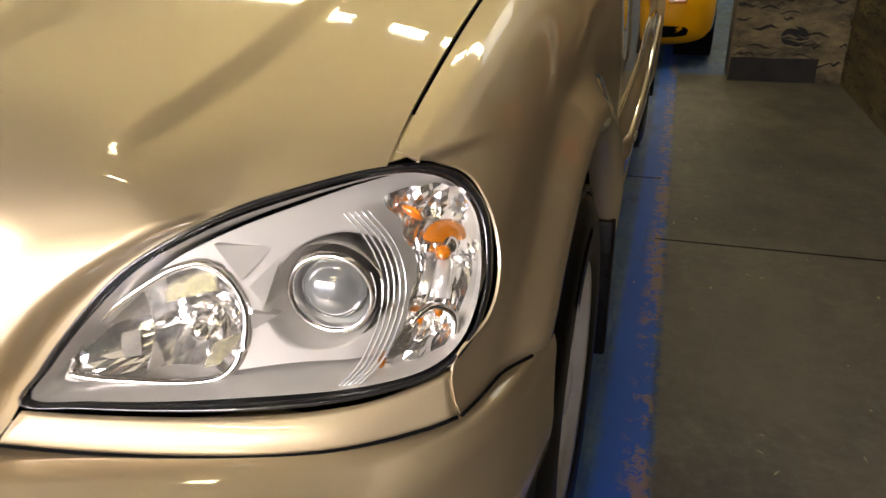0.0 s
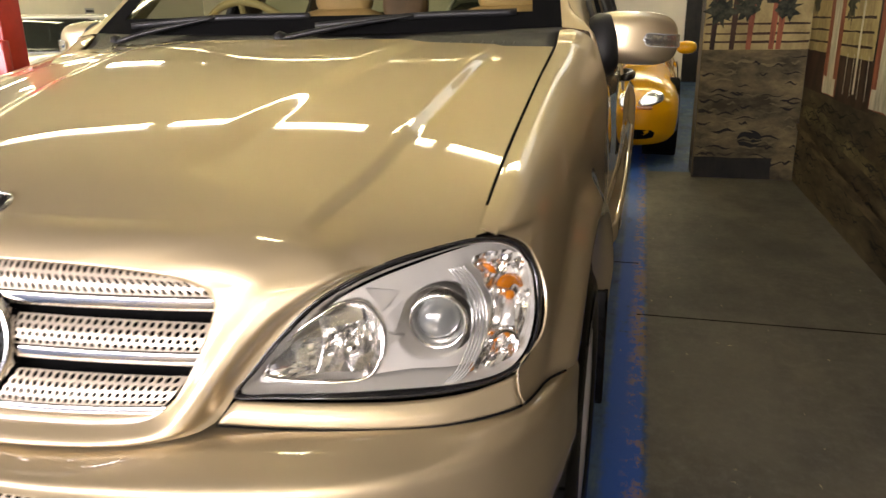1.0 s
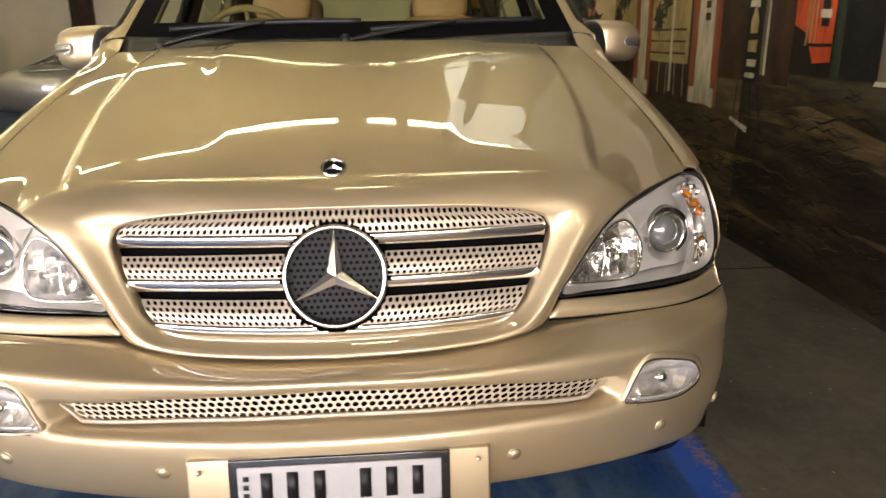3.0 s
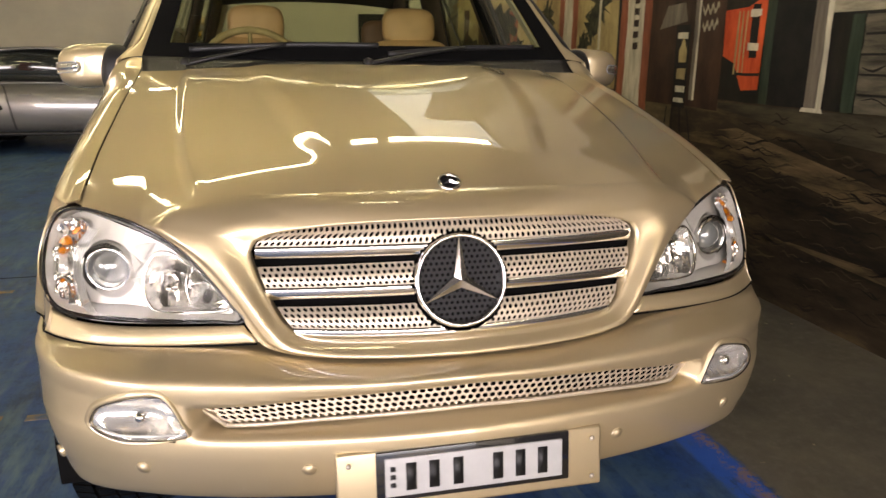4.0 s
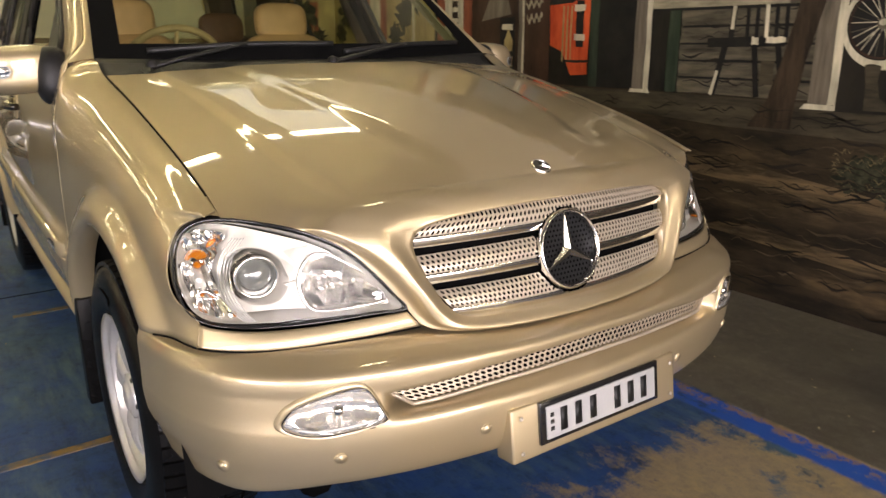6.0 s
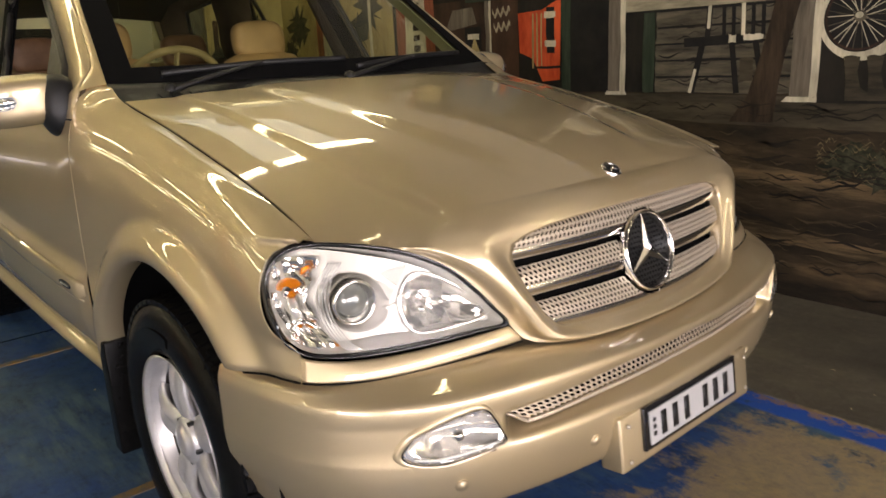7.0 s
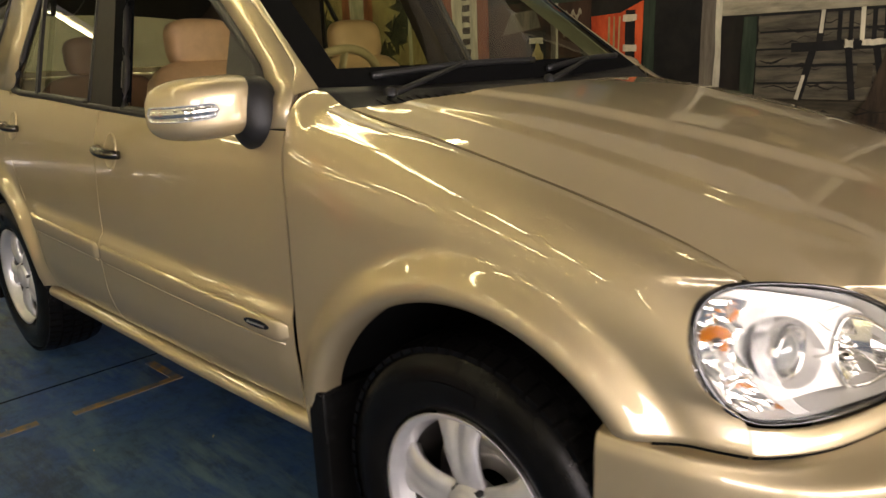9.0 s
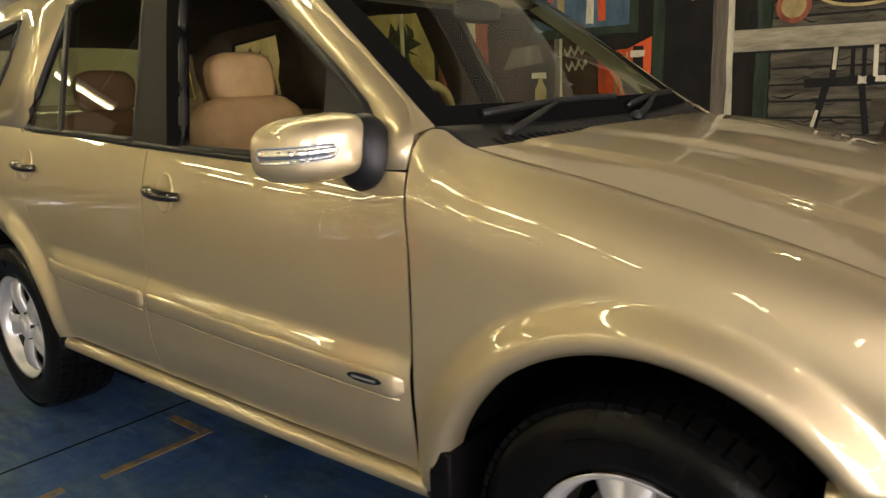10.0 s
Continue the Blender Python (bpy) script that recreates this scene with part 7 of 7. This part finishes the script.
strokes("painted_shade_texture", 150, 2.4, 5.3, 0.05, 0.70, M_STROKE_D, 6, long=0.34, thick=0.010)
paint("painted_ridge", [(5.35, 0.46), (4.9, 0.44), (4.38, 0.37), (3.5, 0.31), (2.62, 0.24), (2.2, 0.20), (2.6, 0.20), (3.5, 0.25), (4.4, 0.30), (5.0, 0.38), (5.35, 0.42)], M_EARTH2, "pale painted track edge")
strokes("painted_twig_texture", 60, 0.14, 0.50, 0.61, 0.80, M_STROKE_G, 7, long=0.06, thick=0.004)
strokes("painted_rock_texture", 46, 1.40, 2.14, 0.20, 0.96, M_STROKE_G, 8, "return", 0.22, 0.014)
strokes("painted_rock_texture", 40, 1.40, 2.14, 0.12, 0.98, M_STROKE_D, 9, "return", 0.22, 0.013)
strokes("painted_kerb_texture", 40, -0.8, 2.3, 0.86, 0.96, M_STROKE_D, 11, long=0.3, thick=0.006)

# litter on the floor
LITTER = material("dry_litter", (0.42, 0.36, 0.22), 0.8, vary=0.5, vscale=30)
rnd = random.Random(5)
vs, fs = [], []
for k in range(90):
    x, y = rnd.uniform(1.05, 2.1), rnd.uniform(-0.4, 5.0)
    if k % 4 == 0:
        x, y = rnd.uniform(-2.6, 1.0), rnd.uniform(-0.6, 4.5)
    a, l, w = rnd.uniform(0, 6.3), rnd.uniform(0.004, 0.014), rnd.uniform(0.002, 0.005)
    u, v = Vector((math.cos(a), math.sin(a), 0)), Vector((-math.sin(a), math.cos(a), 0))
    p = Vector((x, y, 0.003))
    i = len(vs)
    vs += [p - u * l, p - v * w + Vector((0, 0, 0.002)), p + u * l, p + v * w + Vector((0, 0, 0.001))]
    fs.append((i, i + 1, i + 2, i + 3))
tagged(link_mesh("floor_litter", vs, fs, LITTER, None, smooth=False), "scattered dry flakes and chips on the floor", "litter", kind="stuff")


# ---------------------------------------------------------------- cars and things in the depth of the workshop
def loft(name, stations, expo, mat, parent, label="", n=28):
    """A hull along y; stations of (y, half width, bottom, top)."""
    ys = [s[0] for s in stations]
    fw, fb, ft = (profile(*[(s[0], s[k]) for s in stations]) for k in (1, 2, 3))
    m = 40
    vs, fs = [], []
    for i in range(m + 1):
        y = ys[0] + (ys[-1] - ys[0]) * i / m
        w, b, t = fw(y), fb(y), ft(y)
        for k in range(n):
            a = 2 * math.pi * k / n
            ca, sa = math.cos(a), math.sin(a)
            x = w * abs(ca) ** (2 / expo) * (1 if ca > 0 else -1)
            z = (b + t) / 2 + (t - b) / 2 * abs(sa) ** (2 / expo) * (1 if sa > 0 else -1)
            vs.append(Vector((x, y, z)))
    for i in range(m):
        for k in range(n):
            fs.append((i * n + k, i * n + (k + 1) % n, (i + 1) * n + (k + 1) % n, (i + 1) * n + k))
    fs += [tuple(range(n)), tuple(range(m * n, (m + 1) * n))]
    return link_mesh(name, vs, fs, mat, parent, label)


SILVER = material("silver_paint", (0.20, 0.19, 0.175), 0.35, 0.5, 0.8, vary=0.05, vscale=300)
WHITECAR = material("white_paint", (0.72, 0.70, 0.66), 0.35, 0.0, 1.0, vary=0.05, vscale=5)
YELLOWCAR = material("yellow_paint", (0.66, 0.315, 0.002), 0.12, 0.0, 0.1, vary=0.06, vscale=6)
CARGLASS = material("dark_car_glass", (0.02, 0.022, 0.02), 0.06, 0.0, coat=0.5, rvary=0.04, vscale=8)
TAIL = material("tail_lamp", (0.45, 0.03, 0.015), 0.2, coat=0.6)


def wheels_for(car_ob, hw, yf, yr, r):
    k = r / 0.365
    for sx in (1, -1):
        for y in (yf, yr):
            w = copy_thing(MASTER[0], Matrix())
            w.parent = car_ob
            w.matrix_basis = pose(sx * (hw - 0.10), y, r, 20, 0, 0 if sx > 0 else 180) @ Matrix.Diagonal((0.8, k, k, 1))
            vs, fs = spin([(sx * (hw - 0.30), r + 0.05), (sx * (hw - 0.012), r + 0.055), (sx * (hw + 0.004), r + 0.045), (sx * (hw - 0.02), r + 0.02)], 40, "x", (0, y, r + 0.01))
            link_mesh("arch_rim", vs, fs, VOID, car_ob, "dark wheel arch")


def sports_car(m, paint_mat, label, hw=0.86):
    """A low rounded coupe; nose at y = 0, facing -y."""
    c = thing("sports_car", label, "car", m=m)
    nose = [(0.0, 0.70 * hw, 0.25, 0.49), (0.05, 0.88 * hw, 0.18, 0.545), (0.15, 0.96 * hw, 0.165, 0.61), (0.45, 1.0 * hw, 0.17, 0.70), (1.1, hw, 0.20, 0.80)]
    nw, nb, nt = (profile(*[(q[0], q[k]) for q in nose]) for k in (1, 2, 3))

    def on_nose(x, z, off=0.0):
        lo, hi = 0.0, 1.0
        for _ in range(24):
            y = (lo + hi) / 2
            mid, h = (nb(y) + nt(y)) / 2, (nt(y) - nb(y)) / 2
            inside = (abs(x) / nw(y)) ** 4.2 + (abs(z - mid) / h) ** 4.2 < 1
            lo, hi = (lo, y) if inside else (y, hi)
        return Vector((x, hi - off, z))
    loft("body", nose[:4] + [(1.1, hw, 0.20, 0.80), (1.7, hw, 0.20, 0.86), (2.8, hw, 0.20, 0.88), (3.6, 1.02 * hw, 0.22, 0.90), (4.2, 0.93 * hw, 0.28, 0.80), (4.42, 0.7 * hw, 0.36, 0.66)], 4.2, paint_mat, c)
    loft("glasshouse", [(1.25, 0.30 * hw, 0.74, 0.82), (1.55, 0.68 * hw, 0.74, 0.98), (2.0, 0.72 * hw, 0.78, 1.22), (2.5, 0.72 * hw, 0.78, 1.27), (3.2, 0.66 * hw, 0.78, 1.12), (3.9, 0.5 * hw, 0.74, 0.86)], 3.0, CARGLASS, c, "dark car windows")
    loft("roof", [(1.95, 0.55 * hw, 1.205, 1.232), (2.3, 0.62 * hw, 1.235, 1.285), (2.8, 0.60 * hw, 1.19, 1.268), (3.3, 0.50 * hw, 1.05, 1.13), (3.9, 0.46 * hw, 0.84, 0.88)], 3.0, paint_mat, c)
    for sx in (1, -1):
        vs, fs = tube([Vector((sx * 0.66 * hw, 1.42, 0.86)), Vector((sx * 0.64 * hw, 1.7, 1.06)), Vector((sx * 0.60 * hw, 2.02, 1.215))], 0.03, 8)
        link_mesh("pillar", vs, fs, paint_mat, c)
        vs, fs = lamp_patch([(0.50, 0.545), (0.535, 0.60), (0.61, 0.635), (0.69, 0.625), (0.715, 0.575), (0.655, 0.545), (0.57, 0.53)], lambda x, z: on_nose(sx * x * hw / 0.86, z, 0.012), rings=6, n=40)
        o = link_mesh("headlight", vs, fs, REFLECTOR, c, "oval clear headlight", solid=0.02)
        vs, fs = grid(lambda u, v: on_nose(sx * (0.48 + 0.14 * u) * hw / 0.86, 0.500 + 0.022 * v, 0.006), 10, 2)
        link_mesh("indicator", vs, fs, AMBER, c, "amber indicator", solid=0.02)
        bm = bmesh.new()
        cushion(bm, sx * (hw + 0.08), 1.62, 0.95, 0.10, 0.07, 0.065, 0, 2.4)
        part("door_mirror", bm, paint_mat, c)
        bm = bmesh.new()
        cushion(bm, sx * 0.62 * hw, 4.22, 0.68, 0.22, 0.12, 0.05, 0, 2.6)
        part("tail_lamp", bm, TAIL, c, "red tail lamp")
    vs, fs = lamp_patch([(-0.64, 0.285), (-0.58, 0.325), (0.0, 0.33), (0.58, 0.325), (0.64, 0.285), (0.56, 0.245), (0.0, 0.235), (-0.56, 0.245)], lambda x, z: on_nose(x, z, 0.004), rings=6, n=60)
    link_mesh("air_intake", vs, fs, VOID, c, "dark air intake", solid=0.02)
    vs, fs = tube([Vector((sx2 * hw * 1.006, y, 0.62)) for sx2, y in ((1, 1.5), (1, 2.0), (1, 2.62))], 0.004, 5)
    link_mesh("door_line", vs, fs, VOID, c)
    for sx in (1, -1):
        skin = lambda y, z: Vector((sx * (hw * (1.004 - 0.05 * abs((z - 0.55) / 0.33) ** 3) + 0.004), y, z))
        vs, fs = grid(lambda u, v: skin(2.86 + 0.13 * v * math.cos(2 * math.pi * u) + 0.10 * v * math.sin(2 * math.pi * u), 0.60 + 0.075 * v * math.sin(2 * math.pi * u)), 24, 2, True)
        link_mesh("side_intake", vs, fs, VOID, c, "dark side air intake", solid=0.006)
        vs, fs = tube([skin(2.36 + 0.15 * k / 6, 0.72) + Vector((sx * 0.014, 0, 0)) for k in range(7)], 0.012, 6)
        link_mesh("door_handle", vs, fs, paint_mat, c)
        for y0, y1 in ((1.42, 1.36), (2.58, 2.66)):
            vs, fs = tube([skin(y0 + (y1 - y0) * k / 8, 0.30 + 0.52 * k / 8) for k in range(9)], 0.006, 5)
            link_mesh("door_gap", vs, fs, VOID, c)
        vs, fs = tube([skin(0.9 + 2.9 * k / 20, 0.80 + 0.035 * math.sin(math.pi * k / 20)) + Vector((-sx * 0.035, 0, 0.02)) for k in range(21)], 0.012, 6)
        link_mesh("shoulder_line", vs, fs, paint_mat, c)
        vs, fs = tube([skin(1.2 + 1.9 * k / 12, 0.245) for k in range(13)], 0.04, 8, 0.6)
        link_mesh("sill", vs, fs, BLACK, c, "dark lower sill")
    bm = bmesh.new()
    box(bm, hw * 0.62, hw * 0.66, 2.05, 2.22, 0.98, 1.07, 0.003)
    part("window_sticker", bm, WHITE, c, "white paper sticker in the window")
    wheels_for(c, hw, 0.85, 3.2, 0.32)
    return c


sports_car(pose(0.44, 5.72, 0), YELLOWCAR, "yellow sports car with clear headlights parked on blue floor", 0.855)
sports_car(pose(-0.72, 9.42, 0, 0, 0, 90) @ pose(0, 0, 0), SILVER, "silver sports coupe with five-spoke wheels on blue floor")


def saloon(m, paint_mat, label, hw=0.87, tall=0.0, name="saloon_car"):
    """A square-cut car facing -y, nose at y = 0."""
    c = thing(name, label, "car", m=m)
    t = tall
    loft("body", [(0.0, 0.86 * hw, 0.26, 0.66 + t * 0.6), (0.1, 0.95 * hw, 0.22, 0.76 + t * 0.6), (0.5, hw, 0.20, 0.86 + t * 0.6), (1.2, hw, 0.20, 0.94 + t * 0.7), (3.2, hw, 0.20, 0.98 + t * 0.7), (4.2, 0.97 * hw, 0.24, 0.98 + t * 0.7), (4.45, 0.88 * hw, 0.30, 0.9 + t * 0.7)], 6.0, paint_mat, c)
    loft("glasshouse", [(1.15, 0.80 * hw, 0.90 + t * 0.7, 0.96 + t * 0.7), (1.45, 0.80 * hw, 0.9 + t * 0.7, 1.16 + t), (1.85, 0.76 * hw, 0.9 + t * 0.7, 1.38 + t), (3.2, 0.76 * hw, 0.9 + t * 0.7, 1.40 + t), (3.7 + t, 0.76 * hw, 0.9 + t * 0.7, 1.2 + t), (4.1 + t * 0.4, 0.76 * hw, 0.9 + t * 0.7, 1.02 + t * 0.9)], 5.0, CARGLASS, c, "dark car windows")
    loft("roof", [(1.80, 0.70 * hw, 1.36 + t, 1.39 + t), (2.2, 0.73 * hw, 1.385 + t, 1.43 + t), (3.2, 0.73 * hw, 1.385 + t, 1.43 + t), (3.7 + t, 0.70 * hw, 1.2 + t, 1.25 + t)], 5.0, paint_mat, c)
    for sx in (1, -1):
        vs, fs = tube([Vector((sx * 0.80 * hw, 1.18, 0.96 + t * 0.7)), Vector((sx * 0.76 * hw, 1.5, 1.18 + t)), Vector((sx * 0.70 * hw, 1.86, 1.39 + t))], 0.035, 8)
        link_mesh("pillar", vs, fs, paint_mat, c)
        vs, fs = grid(lambda u, v: Vector((sx * (0.36 + 0.42 * u) * hw / 0.87, -0.012 + 0.06 * u * u + 0.03 * v, 0.58 + t * 0.5 + (0.12 - 0.02 * u) * v)), 10, 4)
        link_mesh("headlight", vs, fs, REFLECTOR, c, "clear headlight", solid=0.03)
        bm = bmesh.new()
        cushion(bm, sx * (hw + 0.09), 1.45, 1.02 + t * 0.7, 0.11, 0.06, 0.07, 0, 2.6)
        part("door_mirror", bm, paint_mat, c)
        bm = bmesh.new()
        box(bm, sx * 0.03, sx * 0.26, -0.02, 0.02, 0.58 + t * 0.5, 0.70 + t * 0.55, 0.02)
        part("grille_half", bm, VOID, c, "dark grille")
        if t > 0.2:
            vs, fs = tube([(sx * 0.62, 2.0, 1.45 + t), (sx * 0.62, 2.1, 1.49 + t), (sx * 0.62, 3.6, 1.49 + t), (sx * 0.62, 3.7, 1.43 + t)], 0.018, 8)
            link_mesh("roof_rail", vs, fs, BLACK, c, "black roof rail")
    bm = bmesh.new()
    box(bm, -0.5, 0.5, -0.02, 0.05, 0.32, 0.42, 0.02)
    part("air_intake", bm, VOID, c)
    bm = bmesh.new()
    box(bm, -0.18, 0.18, -0.03, 0.0, 0.44, 0.53, 0.005)
    part("plate", bm, WHITE, c, "blank white plate")
    wheels_for(c, hw, 0.8, 3.45, 0.32 + t * 0.1)
    return c


saloon(pose(-5.6, 6.86, 0, 0, 0, 47), WHITECAR, "white saloon car facing the bay")
saloon(pose(-2.05, 11.95, 0), WHITECAR, "pale tall wagon with black roof rails by the end wall", 0.88, 0.30, "wagon_car")

# red lift column
lift = thing("lift_column", "red painted steel post of a vehicle lift", "vehicle lift", m=pose(-4.42, 4.55, 0))
REDP = material("red_enamel", (0.42, 0.025, 0.018), 0.35, 0.0, 0.3, vary=0.2, vscale=6, bump=0.05, bscale=40)
bm = bmesh.new()
box(bm, -0.16, 0.16, -0.12, 0.12, 0.02, 2.9, 0.012)
part("post", bm, REDP, lift)
bm = bmesh.new()
box(bm, -0.3, 0.3, -0.3, 0.3, 0, 0.02, 0.003)
part("foot_plate", bm, REDP, lift)
bm = bmesh.new()
box(bm, -0.22, 0.22, -0.20, -0.12, 0.55, 1.15, 0.02)
part("carriage", bm, REDP, lift)
bm = bmesh.new()
bar_between(bm, (0.1, -0.18, 0.6), (0.9, -0.4, 0.6), 0.1, 0.08)
part("arm", bm, REDP, lift)
# dark door in the end wall, and a hazard panel
d = thing("door_1", "dark steel door in the cream end wall", "door", m=pose(2.15, 14.98, 0))
d["kind"] = "structure"
bm = bmesh.new()
box(bm, -0.45, 0.45, -0.03, 0.0, 0.0, 2.05, 0.004)
part("leaf", bm, M_DARK, d)
bm = bmesh.new()
box(bm, 0.33, 0.36, -0.08, -0.03, 0.98, 1.1, 0.004)
part("door_handle", bm, CHROME, d)
slab("column", -6.2, -5.83, 14.7, 15.0, 0, CEIL, M_BROWN, "dark column against the end wall", "column")

# string of white pennants along the top of the mural
bunting = thing("bunting", "string of small white pennants along the mural wall", "bunting", m=pose(WALL_X - 0.03, 1.4, 2.80))
FLAG = material("pennant_cloth", (0.86, 0.85, 0.78), 0.8, vary=0.08, vscale=40)
vs, fs = tube([(0, -3.1 + 0.155 * k, -0.012 * (k % 2)) for k in range(41)], 0.003, 6)
link_mesh("cord", vs, fs, FLAG, bunting, "thin white cord")
for k in range(20):
    y = -2.94 + 0.31 * k
    lean = 0.012 * math.sin(k * 2.3)
    vs = [(a, y + b + lean * (c < -0.05), c) for a in (-0.001, 0.001) for b, c in ((-0.055, -0.004), (0.055, -0.004), (0.0, -0.125))]
    link_mesh("pennant", vs, [(0, 2, 1), (3, 4, 5), (0, 1, 4, 3), (1, 2, 5, 4), (2, 0, 3, 5)], FLAG, bunting, smooth=False)

# striped warning panel on the side wall
panel = thing("warning_panel", "small black and white striped warning panel on the wall", "sign", m=pose(-8.99, 11.2, 1.22, 0, 0, 90))
bm = bmesh.new()
box(bm, -0.11, 0.11, -0.02, 0.0, 0.0, 0.36, 0.003)
part("plate", bm, WHITE, panel)
for k in range(4):
    bm = bmesh.new()
    box(bm, -0.10, 0.10, -0.024, -0.018, 0.03 + 0.085 * k, 0.07 + 0.085 * k)
    part("stripe", bm, BLACK, panel)
